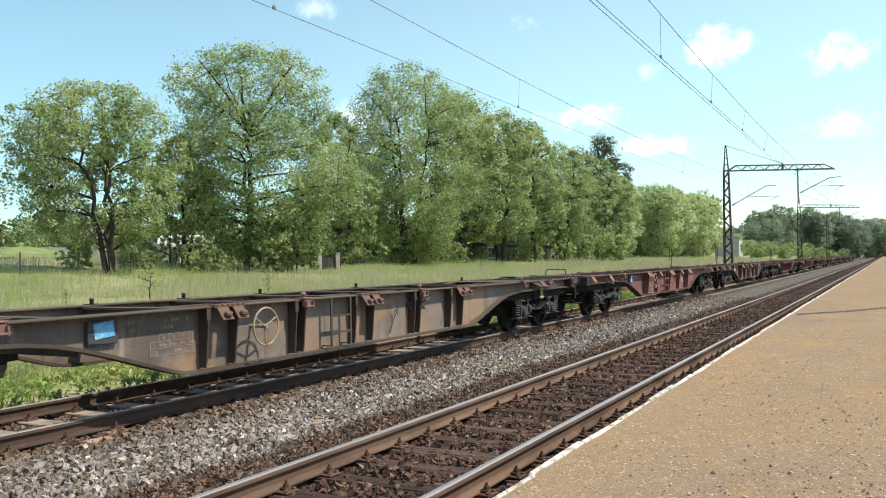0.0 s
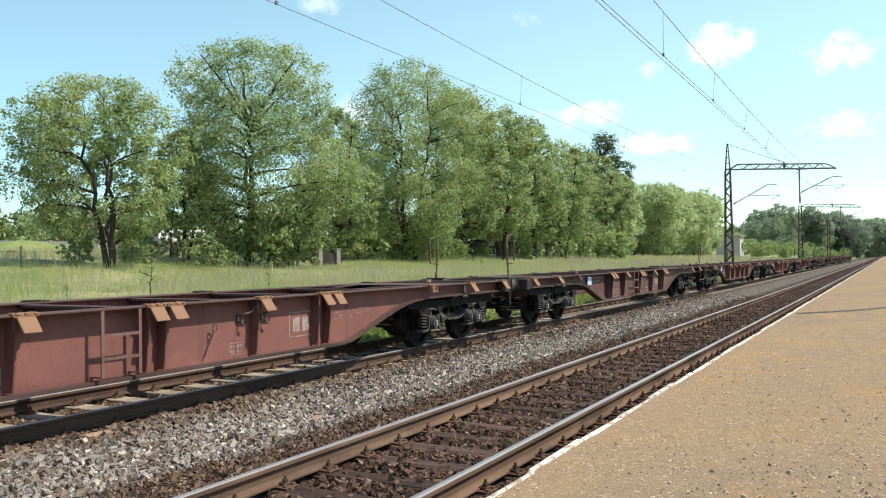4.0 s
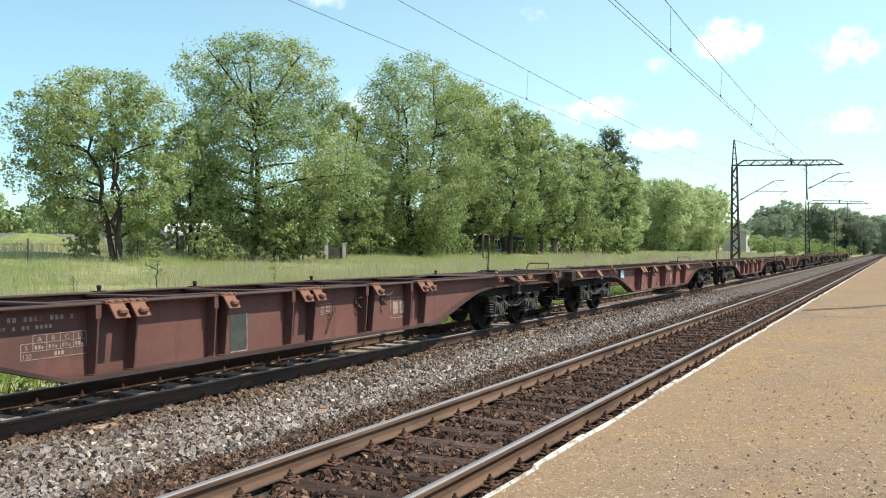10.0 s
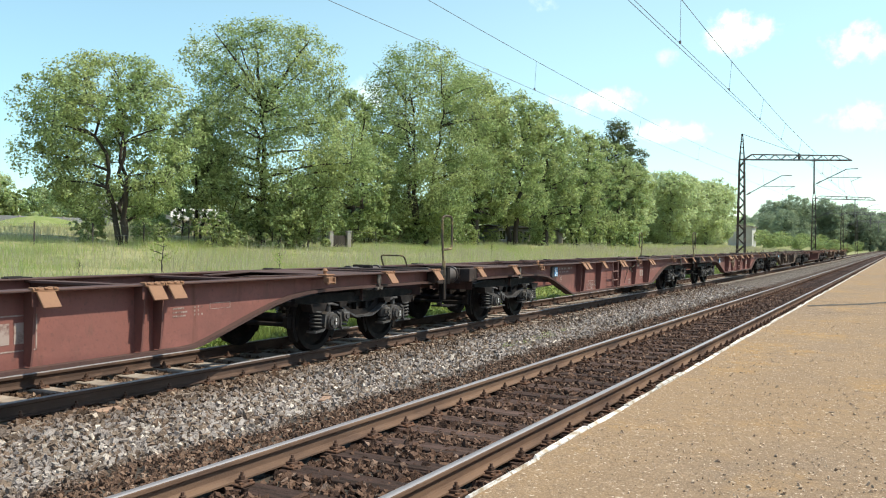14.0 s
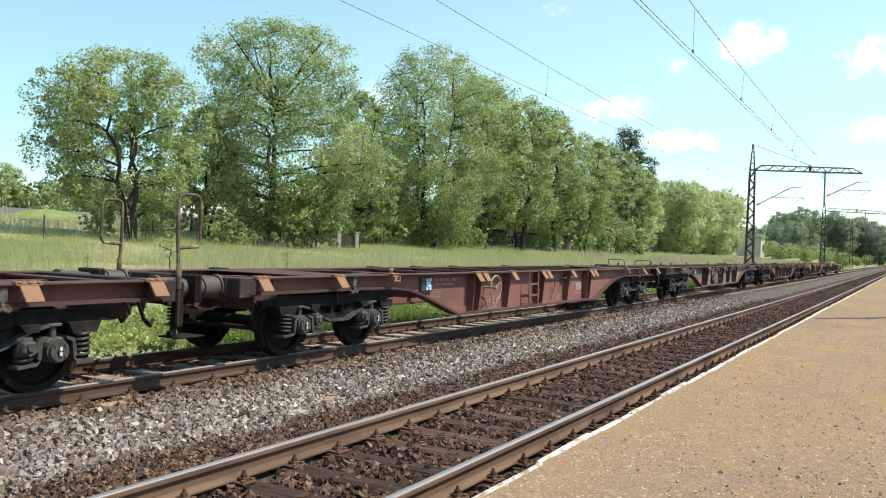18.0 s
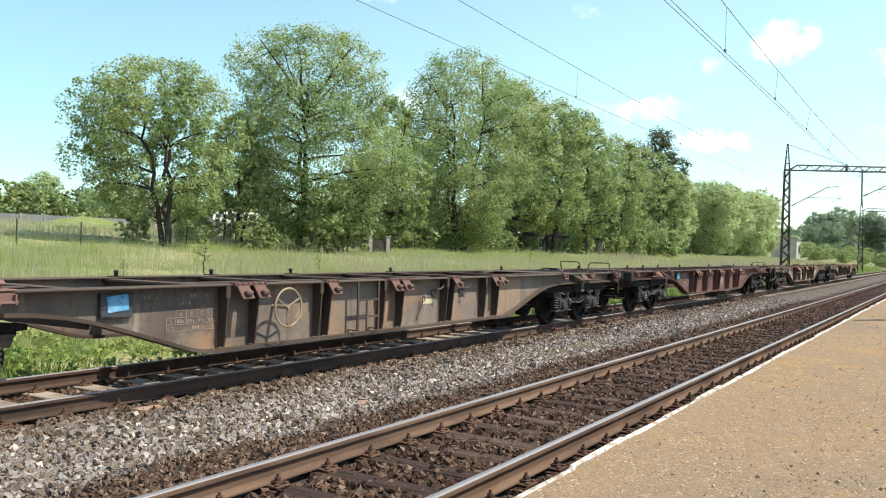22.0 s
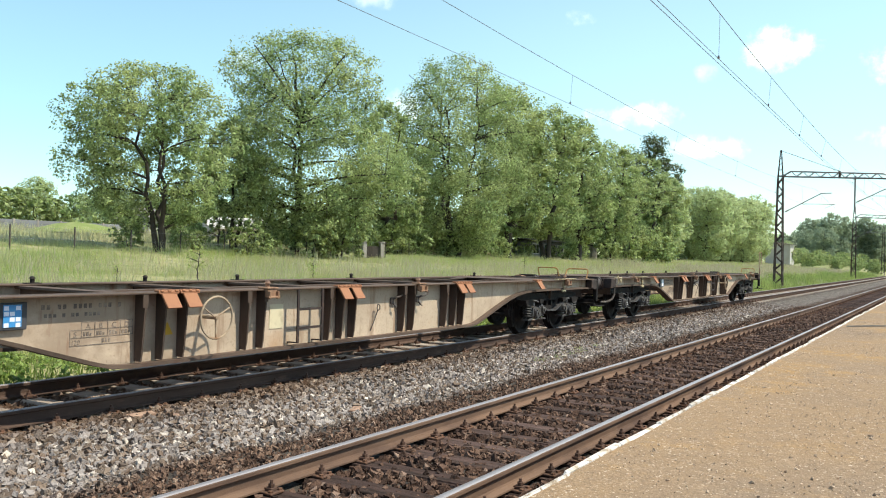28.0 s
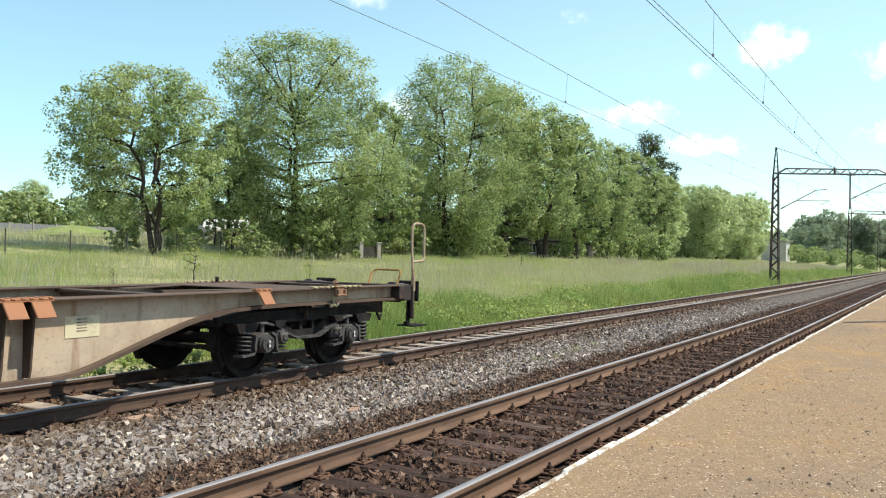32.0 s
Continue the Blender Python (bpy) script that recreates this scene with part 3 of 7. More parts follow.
def scatter(name, xs, ys, zs, sizes, material, parent, rng):
    shapes, tri = stone_shapes(rng, 40)
    n = len(xs)
    pick = rng.integers(0, 40, n)
    a = rng.uniform(0, 2 * np.pi, (n, 3))
    v = shapes[pick] * sizes[:, None, None]
    for i, j, k in ((0, 1, 0), (1, 2, 1), (0, 2, 2)):
        c, s = np.cos(a[:, k])[:, None], np.sin(a[:, k])[:, None]
        p, q = v[:, :, i].copy(), v[:, :, j].copy()
        v[:, :, i], v[:, :, j] = p * c - q * s, p * s + q * c
    v += np.stack([xs, ys, zs], -1)[:, None, :]
    f = (tri[pick] + (np.arange(n) * 8)[:, None, None]).reshape(-1, 3)
    ob = soup(name, v.reshape(-1, 3), f, material, parent)
    ob["kind"] = "stuff"
    return ob


# sheet below the loose stones, its colour dark for shade in their gaps
M["bed"] = mat("bed", (0.075, 0.06, 0.046), 0.95, vary=[((0.04, 0.033, 0.027), 20, 0.4, 0.6, ONE)], bump=0.8, bump_scale=40, coords="World")


def build_ballast():
    ys = [2.0, 2.2, 2.4, 2.6, 2.8, 3.0, 3.7, 4.4, 5.05] + [5.05 + 0.22 * i for i in range(1, 11)] + [7.7, 8.0, 8.6, 9.6, 10.0, 10.35, 10.7]
    xs = [-60, -8] + [i * 3.0 for i in range(-2, 60)] + [240, 400, 900]
    v = [(x, y, ballast_z(y) - 0.02 + noise.noise((x * 0.9, y * 1.7, 0)) * 0.012) for x in xs for y in ys]
    n = len(ys)
    f = [(i * n + j, (i + 1) * n + j, (i + 1) * n + j + 1, i * n + j + 1) for i in range(len(xs) - 1) for j in range(n - 1)]
    # the flat far sheet is darkened for the shade that real stones would cast
    bed = soup("ballast", np.array(v), np.array(f), ballast_mat("ballast_far", False, 0.46))
    bed.data.materials.append(M["bed"])
    for p in bed.data.polygons:
        if 0 < p.center.x < 38:
            p.material_index = 1
    tagged(bed, "crushed stone ballast, grey between the tracks, rust-brown on the near one", "ballast", kind="structure")
    rng = np.random.default_rng(5)
    stone = ballast_mat("ballast_stone", True, 0.93)
    # dense near the camera, thinner with distance
    for x0, x1, per, s0, s1 in ((0.0, 9.0, 760, 0.015, 0.045), (9.0, 18.0, 500, 0.015, 0.045), (18.0, 40.0, 200, 0.020, 0.048)):
        k = int((x1 - x0) * 7.9 * per)
        x, y = rng.uniform(x0, x1, k), rng.uniform(2.1, 10.0, k)
        z = np.array([ballast_z(b) for b in y]) + rng.uniform(-0.030, 0.014, k)
        keep = np.ones(k, bool)
        for mid, first, step, hw, hl in ((NEAR, 4.741, 0.589, 0.125, 1.24), (FAR, 11.137, 0.649, 0.13, 1.2)):
            off = np.abs((x - first + step / 2) % step - step / 2)
            on = (off < hw + 0.012) & (y - mid < hl) & (y - mid > (-hl if mid < 5 else -0.84))
            # the stones lie over most of the sleepers between the rails, more so farther on
            over = np.clip(0.10 + 0.04 * (x - 4), 0.10, 0.75) if mid < 5 else np.where(np.abs(y - mid) < 0.5, 0.25, 0.06)
            keep &= ~(on & (rng.uniform(0, 1, k) > over))
            for s in (-1, 1):
                keep &= ~((np.abs(y - mid - s * GAUGE) < 0.10))
            z = np.where(np.abs(y - mid) < 1.0, z - (0.0 if mid < 5 else 0.004), z)
        # the brown stones along the near rail are crushed finer
        fine = np.where((y > 4.7) & (y < 5.75), 0.72, 1.0)
        ob = scatter("ballast_stones", x[keep], y[keep], z[keep], ((s0 + (s1 - s0) * rng.uniform(0, 1, k) ** 1.5) * fine)[keep], stone, None, rng)
        tagged(ob, "loose angular crushed stones, grey and rust-brown, round the sleepers", "ballast", kind="stuff")


def build_grit():
    """Loose grit and small pebbles on the platform."""
    rng = np.random.default_rng(12)
    n = 30000
    x, y = 1.5 + 22 * rng.uniform(0, 1, n) ** 1.6, rng.uniform(-4.5, 1.98, n)
    dens = np.array([noise.noise((a * 0.5, b * 0.8, 7)) for a, b in zip(x, y)])
    keep = rng.uniform(0, 1, n) < 0.55 + 0.9 * dens - 0.22 * (y > 1.0)
    s = rng.uniform(0.003, 0.008, n) * np.where(rng.uniform(0, 1, n) < 0.10, 1.9, 1.0)
    ob = scatter("platform_grit", x[keep], y[keep], np.full(keep.sum(), 0.268), s[keep],
                 mat("grit", (0.45, 0.345, 0.24), 0.9, rnd=0.5, island=True), None, rng)
    tagged(ob, "loose pale grit scattered over the platform", "gravel", kind="stuff")


def build_slabs():
    """A few flat broken slabs lying on the ballast."""
    rng = random.Random(6)
    for x, y, lx, ly, turn in SLABS:
        bm = bmesh.new()
        box(bm, -lx / 2, lx / 2, -ly / 2, ly / 2, 0, 0.035, bevel=0.008)
        for v in bm.verts:
            v.co += Vector((rng.uniform(-0.02, 0.02), rng.uniform(-0.015, 0.015), rng.uniform(-0.005, 0.005)))
        ob = link("broken_slab", bm, M["slab"])
        ob.matrix_basis = pose(x, y, ballast_z(y) + 0.004, rng.uniform(-6, 6), rng.uniform(-6, 6), turn)
        tagged(ob, "flat broken sandy-brown slab lying on the ballast", "stone", group="broken slabs")


M["slab"] = mat("slab", (0.36, 0.24, 0.165), 0.95, vary=[((0.25, 0.16, 0.11), 8, 0.45, 0.65, ONE)], bump=0.5)
SLABS = [(7.93, 5.96, 0.26, 0.11, 25), (6.3, 7.15, 0.10, 0.07, 60), (6.08, 7.45, 0.30, 0.12, -8)]
build_ground()
build_platform()
build_track("track_1", NEAR, 4.741, 0.589, True, "railway track on dark wooden sleepers beside the platform")
build_track("track_2", FAR, 11.137, 0.649, False, "railway track on pale concrete sleepers, used by the train")
build_ballast()
build_slabs()
build_grit()


# ---- trees and meadow ----
def cards(rng, centres, spread, per, size, heart=None):
    """Leaf quads scattered round each centre, their faces turned up and away from the heart: corners (n, 4, 3)."""
    c = np.repeat(centres, per, 0)
    r = np.repeat(spread, per)
    d = rng.normal(0, 1, (len(c), 3))
    d /= np.linalg.norm(d, axis=1)[:, None] + 1e-9
    rad = r * rng.uniform(0.1, 1.0, len(c)) ** 0.5
    p = c + d * rad[:, None] * np.array([1, 1, 0.8])
    nrm = rng.normal(0, 0.55, (len(c), 3)) + np.array([0, 0, 0.55]) + d * 0.35
    if heart is not None:
        o = p - heart
        nrm += 0.45 * o / (np.linalg.norm(o, axis=1)[:, None] + 1e-9)
    u = np.cross(nrm, rng.normal(0, 1, (len(c), 3)))
    u /= np.linalg.norm(u, axis=1)[:, None] + 1e-9
    w = np.cross(nrm, u)
    w /= np.linalg.norm(w, axis=1)[:, None] + 1e-9
    s = rng.uniform(0.6, 1.4, len(c))[:, None] * size
    u, w = u * s, w * s * 0.55
    return np.stack([p - u, p - w, p + u, p + w], 1)


def tube(verts, faces, pts, radii, n=6):
    base = len(verts)
    for k, (p, r) in enumerate(zip(pts, radii)):
        d = (pts[min(k + 1, len(pts) - 1)] - pts[max(k - 1, 0)]).normalized()
        a = d.orthogonal().normalized()
        b = d.cross(a)
        for i in range(n):
            t = 2 * math.pi * i / n
            verts.append(p + a * (math.cos(t) * r) + b * (math.sin(t) * r))
    for k in range(len(pts) - 1):
        for i in range(n):
            j = (i + 1) % n
            faces.append((base + k * n + i, base + k * n + j, base + (k + 1) * n + j, base + (k + 1) * n + i))


def make_tree(name, height, width, seed, leaves, leaf, size, low=0.12, stems=1, label="", category="tree", peak=0.45, power=2.3, fork=0.2, lobes=20, airy=0.5, puff=1.0, per=60, bare=1, gap=0.23, lean=(0.0, 0.0), girth=1.0, knobs=3.0, sprays=(), crest=1.0):
    """A tree on the spot: stems that fork into limbs and twigs, one limb for each lobe of the crown, leaf clumps about the twig ends."""
    rng = random.Random(seed)
    nr = np.random.default_rng(seed)
    verts, faces = [], []
    r0 = height * 0.021 * girth / math.sqrt(stems)

    def reach(z, a):
        """Half width of the crown at a height from 0 to 1, uneven round the tree."""
        t = (z - low) / (1 - low)
        u = (t - peak) / (peak if t < peak else 1 - peak)
        w = max(0.0, 1 - abs(u) ** power) ** (1 / power)
        return width / 2 * w * (0.86 + 0.5 * noise.noise((math.cos(a) * 1.1 + seed, math.sin(a) * 1.1, z * knobs)))

    def curve(p, q, sag, r, k, n=5, drawn=True):
        """A bent bough from p to q, rising or drooping on its way."""
        pts, rad = [], []
        for i in range(n + 1):
            t = i / n
            c = p.lerp(q, t) + Vector((rng.uniform(-1, 1), rng.uniform(-1, 1), 0)) * (0.03 * (q - p).length if 0 < i < n else 0)
            c.z += sag * math.sin(t * math.pi)
            pts.append(c)
            rad.append(r * (1 - (1 - k) * t))
        if drawn:
            tube(verts, faces, pts, rad, 6 if r > 0.06 else 4 if n > 3 else 3)
        return pts

    wood = []
    for s in range(stems):
        a = 2 * math.pi * (s + rng.uniform(0, 0.6)) / stems
        base = Vector((math.cos(a), math.sin(a), 0)) * (0.18 * r0 * 8 if stems > 1 else 0)
        knee = base + Vector((math.cos(a), math.sin(a), 0)) * (height * 0.03 * (stems > 1)) + Vector((rng.uniform(-1, 1) * 0.02 * height, rng.uniform(-1, 1) * 0.02 * height, height * fork))
        top = Vector((math.cos(a) * width * 0.16 * (stems > 1) + rng.uniform(-0.03, 0.03) * height + lean[0], math.sin(a) * width * 0.16 * (stems > 1) + lean[1], height * crest * rng.uniform(0.8, 0.93)))
        curve(base - Vector((0, 0, 0.2)), knee, 0, r0 * 1.25, 0.8, 3)
        wood.append(curve(knee, top, 0.0, r0, 0.16, 9))
    cent = []
    while len(cent) < lobes:
        z, a = low + (1 - low) * rng.uniform(0.05, 0.93), rng.uniform(0, 2 * math.pi)
        r = reach(z, a) * math.sqrt(rng.uniform(0.15, 0.85))
        cent.append(Vector((math.cos(a) * r + lean[0] * min(1, z * 2), math.sin(a) * r + lean[1] * min(1, z * 2), z * height)))
    cent += [Vector(c) for c, _ in sprays]
    boughs = [w[:] for w in wood]
    for c in cent:
        best = min((p for w in wood for p in w[:-1] if p.z < c.z or p is w[0]), key=lambda p: (p - c).length + 0.6 * max(0, p.z - c.z + 0.2 * (c - p).xy.length))
        boughs.append(curve(best, c, 0.05 * (c - best).length, r0 * rng.uniform(0.32, 0.55), 0.28, 5))
    knots = [p for w in boughs for p in w]
    kn = np.array([p[:] for p in knots])
    lob = np.array([c[:] for c in cent] + [(*(w[-1].xy), w[-1].z) for w in wood])
    clumps, twigs = [], 0
    want = max(30, leaves // per)
    tries = 0
    while len(clumps) < want and tries < want * 20:
        tries += 1
        z, a = low + (1 - low) * rng.random(), rng.uniform(0, 2 * math.pi)
        full = reach(z, a)
        if rng.random() > full / (width * 0.5):
            continue
        r = full * math.sqrt(rng.uniform(0.12, 0.92))
        c = np.array((math.cos(a) * r + lean[0] * min(1, z * 2), math.sin(a) * r + lean[1] * min(1, z * 2), z * height))
        near = np.linalg.norm((lob - c) / (width * gap), axis=1).min()
        if near > 1 and rng.random() < airy:
            continue
        clumps.append(c)
        if twigs < 220:
            p = knots[int(np.argmin(np.linalg.norm(kn - c, axis=1) + 0.5 * np.maximum(0, kn[:, 2] - c[2])))]
            curve(p, Vector(c), 0.03, height * 0.0022, 0.4, 3, twigs % bare == 0)
            twigs += 1
    # boughs that reach past the crown and hang low
    for c, r in sprays:
        for _ in range(int(9 * r ** 3) + 6):
            d = Vector((rng.gauss(0, 1), rng.gauss(0, 1), rng.gauss(0, 1))).normalized() * r * rng.random() ** 0.4
            clumps.append(np.array((c[0] + d.x, c[1] + d.y, c[2] + d.z)))
            curve(Vector(c), Vector(clumps[-1]), 0.03, height * 0.002, 0.4, 3, len(clumps) % 3 == 0)
    cs = np.array(clumps)
    sp = puff * nr.uniform(0.028, 0.068, len(cs)) * (0.5 * height + 0.5 * width)
    quads = cards(nr, cs, sp, max(6, leaves // len(cs)), size, np.array((0, 0, height * (low + 1) * 0.45)))
    quads = quads[quads[:, :, 2].min(1) > 0.05]
    tree = new(name)
    t = soup("trunk", verts, np.array(faces), M["bark"], tree)
    for p in t.data.polygons:
        p.use_smooth = True
    q = len(quads)
    soup("crown", quads.reshape(-1, 3), np.arange(q * 4).reshape(q, 4), M[leaf], tree)
    tagged(tree, label or "broad-leaved tree with an airy light green crown", category)
    return tree


def stand(ob, x, y, turn=0.0, scale=1.0):
    ob.matrix_basis = Matrix.LocRotScale((x, y, ground_z(x, y) - 0.05), Euler((0, 0, turn)), (scale,) * 3)
    return ob


def polar(az, y):
    """The place on the line y that lies at that bearing from the platform."""
    return y / math.tan(radians(az)), y


def meadow_tree(az, y, h, w, seed, leaves, leaf="leaf_a", stems=1, low=0.03, peak=0.48, power=2.4, fork=0.2, airy=0.45, size=0.0, **more):
    d = y / math.sin(radians(az))
    t = make_tree("tree", h, w, seed, int(leaves), leaf, size or (0.078 if d < 60 else 0.095 if d < 72 else 0.125), low, stems, peak=peak, power=power, fork=fork, airy=airy, bare=1 if d < 60 else 3, **more)
    tagged(t, group="trees along the meadow")
    stand(t, *polar(az, y))


def build_trees():
    meadow_tree(49.9, 33, 9.0, 9.3, 11, 50000, stems=3, low=0.14, peak=0.46, power=3.0, fork=0.13, airy=0.86, size=0.072, lobes=26, gap=0.185, lean=(-0.45, 0.38), girth=1.25,
                sprays=(((-2.75, 2.3, 4.3), 1.3), ((-2.3, 1.9, 3.0), 0.95), ((-3.1, 2.6, 5.7), 1.0), ((-1.5, 1.3, 3.4), 0.8)))
    meadow_tree(41.2, 33, 13.0, 12.5, 12, 84000, stems=2, low=0.05, peak=0.46, power=2.4, airy=0.86, size=0.074, lobes=34, gap=0.175, girth=1.15, lean=(0.2, -0.2), crest=0.8,
                sprays=(((0.7, -3.8, 2.3), 1.5), ((-1.3, -3.3, 2.6), 1.3), ((2.55, -4.4, 4.6), 1.5), ((-3.4, 0.6, 3.2), 1.4)))
    meadow_tree(45.4, 35.5, 7.6, 4.6, 30, 15000, stems=2, low=0.26, peak=0.45, power=2.2, fork=0.2, airy=0.5)
    meadow_tree(46.3, 40, 3.0, 4.2, 13, 6000, low=0.03, peak=0.5, power=2.2, airy=0.4)
    meadow_tree(35.4, 35, 11.0, 6.6, 14, 26000, stems=2, peak=0.42, power=2.2, fork=0.15, airy=0.4)
    meadow_tree(38.3, 31.0, 4.4, 4.8, 27, 12000, stems=2, low=0.02, peak=0.42, power=2.2, fork=0.15, airy=0.4)
    meadow_tree(40.2, 30.6, 2.6, 3.4, 28, 6000, stems=3, low=0.0, peak=0.4, power=2.2, fork=0.1, airy=0.4)
    meadow_tree(44.3, 31.4, 1.9, 2.8, 29, 4000, stems=3, low=0.0, peak=0.4, power=2.2, fork=0.1, airy=0.4)
    meadow_tree(30.4, 34, 15.9, 13.6, 15, 70000, stems=3, low=0.05, peak=0.47, power=2.3, airy=0.86, size=0.085, lobes=36, gap=0.17, knobs=4.5, crest=0.86,
                sprays=(((-2.4, -3.75, 3.5), 1.8), ((-4.1, 1.1, 3.2), 1.7), ((0.55, -4.9, 6.0), 1.6), ((-3.9, -1.2, 6.0), 1.4)))
    meadow_tree(26.8, 34, 15.4, 9.8, 16, 27000, low=0.12, peak=0.56, power=2.2, airy=0.5, gap=0.21)
    meadow_tree(24.2, 33, 14.8, 9.8, 17, 25000, stems=2, low=0.12, peak=0.58, power=2.2, airy=0.5, gap=0.21)
    meadow_tree(22.0, 33, 14.2, 9.8, 18, 22000, leaf="leaf_b", low=0.12, peak=0.52, power=2.2, airy=0.5, gap=0.21)
    meadow_tree(20.0, 33, 13.6, 10.2, 19, 21000, stems=2, low=0.14, peak=0.56, power=2.2, airy=0.5, gap=0.21)
    meadow_tree(18.4, 33, 13.2, 9.6, 20, 15000, leaf="leaf_b", low=0.07, airy=0.6)
    meadow_tree(17.0, 33, 12.0, 9.6, 21, 14000, leaf="leaf_a", low=0.05, airy=0.6)
    meadow_tree(28.5, 41, 15.0, 10.0, 22, 9000, leaf="leaf_b", low=0.05, peak=0.5, power=2.6, airy=0.2)
    meadow_tree(25.2, 42, 14.5, 10.0, 23, 9000, leaf="leaf_b", low=0.05, peak=0.5, power=2.6, airy=0.2)
    meadow_tree(33.2, 43, 12.0, 10.0, 24, 9000, leaf="leaf_b", low=0.05, peak=0.5, power=2.6, airy=0.2)
    meadow_tree(22.3, 42, 14.5, 10.0, 25, 9000, leaf="leaf_b", low=0.05, peak=0.5, power=2.6, airy=0.2)
    meadow_tree(19.4, 43, 13.6, 10.0, 26, 8000, leaf="leaf_b", low=0.05, peak=0.5, power=2.6, airy=0.2)
    dark = make_tree("tree", 17.8, 10.5, 31, 17000, "leaf_dark", 0.14, 0.2, 1, label="tall dark green tree rising above the row", peak=0.5, power=1.55, airy=0.8, lobes=26, gap=0.18)
    stand(dark, *polar(17.3, 35.5))
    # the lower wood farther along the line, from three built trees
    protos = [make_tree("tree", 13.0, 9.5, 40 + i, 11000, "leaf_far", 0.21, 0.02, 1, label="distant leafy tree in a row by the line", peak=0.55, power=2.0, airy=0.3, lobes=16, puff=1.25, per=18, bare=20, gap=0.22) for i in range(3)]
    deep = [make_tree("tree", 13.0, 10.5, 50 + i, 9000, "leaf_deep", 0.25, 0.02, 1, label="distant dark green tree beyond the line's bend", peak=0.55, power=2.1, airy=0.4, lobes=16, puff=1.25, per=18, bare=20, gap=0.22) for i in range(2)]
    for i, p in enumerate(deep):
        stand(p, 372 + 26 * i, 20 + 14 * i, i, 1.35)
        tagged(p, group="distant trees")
    rng = random.Random(8)
    spots = []
    for i in range(21):
        spots.append((112 + i * 4.3, rng.uniform(33, 36) + (i % 3) * 3.5, rng.uniform(0.58, 0.90) + 0.014 * i))
    for i in range(6):
        spots.append((118 + i * 14, 48, rng.uniform(0.75, 0.95)))
    for i in range(9):
        spots.append((262 + i * 11, 36 + (i % 4) * 6, rng.uniform(0.35, 0.6) if i < 4 else rng.uniform(0.8, 1.0)))
    for i in range(16):
        spots.append((345 + rng.uniform(0, 90), 2 + i * 3.2, rng.uniform(1.2, 1.6)))
    for i in range(10):
        spots.append((330 + i * 8, -30 - i * 3, rng.uniform(1.0, 1.4)))
    for i in range(26):
        az = 33 + i * 1.35
        spots.append((*polar(az, 92 + (i % 3) * 8), rng.uniform(0.36, 0.55)))
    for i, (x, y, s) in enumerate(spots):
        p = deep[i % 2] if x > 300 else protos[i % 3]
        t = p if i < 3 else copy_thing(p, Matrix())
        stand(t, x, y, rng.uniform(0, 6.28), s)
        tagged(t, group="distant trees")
    # low bushes in front of and between the trunks, a taller thicket behind them
    bp = [make_tree("bush", 2.4, 3.2, 60 + i, 1800, "leaf_a", 0.118, 0.0, 3, label="low green bush at the edge of the meadow", category="bush", peak=0.4, fork=0.1, airy=0.2, lobes=8, per=12, puff=1.25, bare=10) for i in range(3)]
    spots = [(51.9, 34.5, 0.62), (47.6, 35, 0.45), (44.2, 33, 0.4), (43.0, 32, 0.5), (39.4, 33, 0.8), (34.2, 35, 1.0), (33.0, 34, 0.9), (48.8, 34.5, 0.42),
             (31.0, 34, 0.9), (28.9, 34, 1.0), (27.2, 33, 0.8), (22.6, 33, 0.8), (21.9, 34, 0.9), (20.0, 32, 1.1),
             (18.8, 32, 1.4), (17.7, 32, 1.4), (16.6, 31, 1.5), (48.5, 44, 1.0), (55.5, 68, 1.5), (57.5, 70, 1.8), (59.5, 70, 1.7), (62, 70, 1.8), (52.5, 70, 1.5),
             (44.4, 60, 1.3), (40.0, 52, 1.4), (37.6, 52, 1.4), (64, 70, 2.2), (48.8, 66, 1.7), (25.5, 35.2, 0.65), (23.9, 35.6, 0.55), (25.2, 40.4, 1.8), (24.4, 40.8, 1.9), (23.6, 41.0, 1.9), (22.8, 40.6, 1.7)]
    for i in range(9):
        spots.append((42.6 - i * 1.1, 39.5 + (i % 3), rng.uniform(0.7, 1.0)))
    for i in range(20):
        spots.append((35.0 - i * 0.95, 38.5 + (i % 3), rng.uniform(1.4, 1.9) if i < 8 else rng.uniform(0.6, 1.1)))
    for i in range(18):
        x = 205 + i * 7.5
        y = 13.5 + (i * 5 % 7) * 1.7
        spots.append((math.degrees(math.atan2(y, x)), y, rng.uniform(0.9, 1.6)))
    for i in range(15):
        x = 203 + i * 9.5
        y = 27 + (i * 4 % 7) * 1.5
        spots.append((math.degrees(math.atan2(y, x)), y, rng.uniform(1.3, 2.1)))
    for k, (az, y, s) in enumerate(spots):
        b = bp[k % 3] if k < 3 else copy_thing(bp[k % 3], Matrix())
        stand(b, *polar(az, y), turn=k * 1.3, scale=s)
        tagged(b, group="bushes")


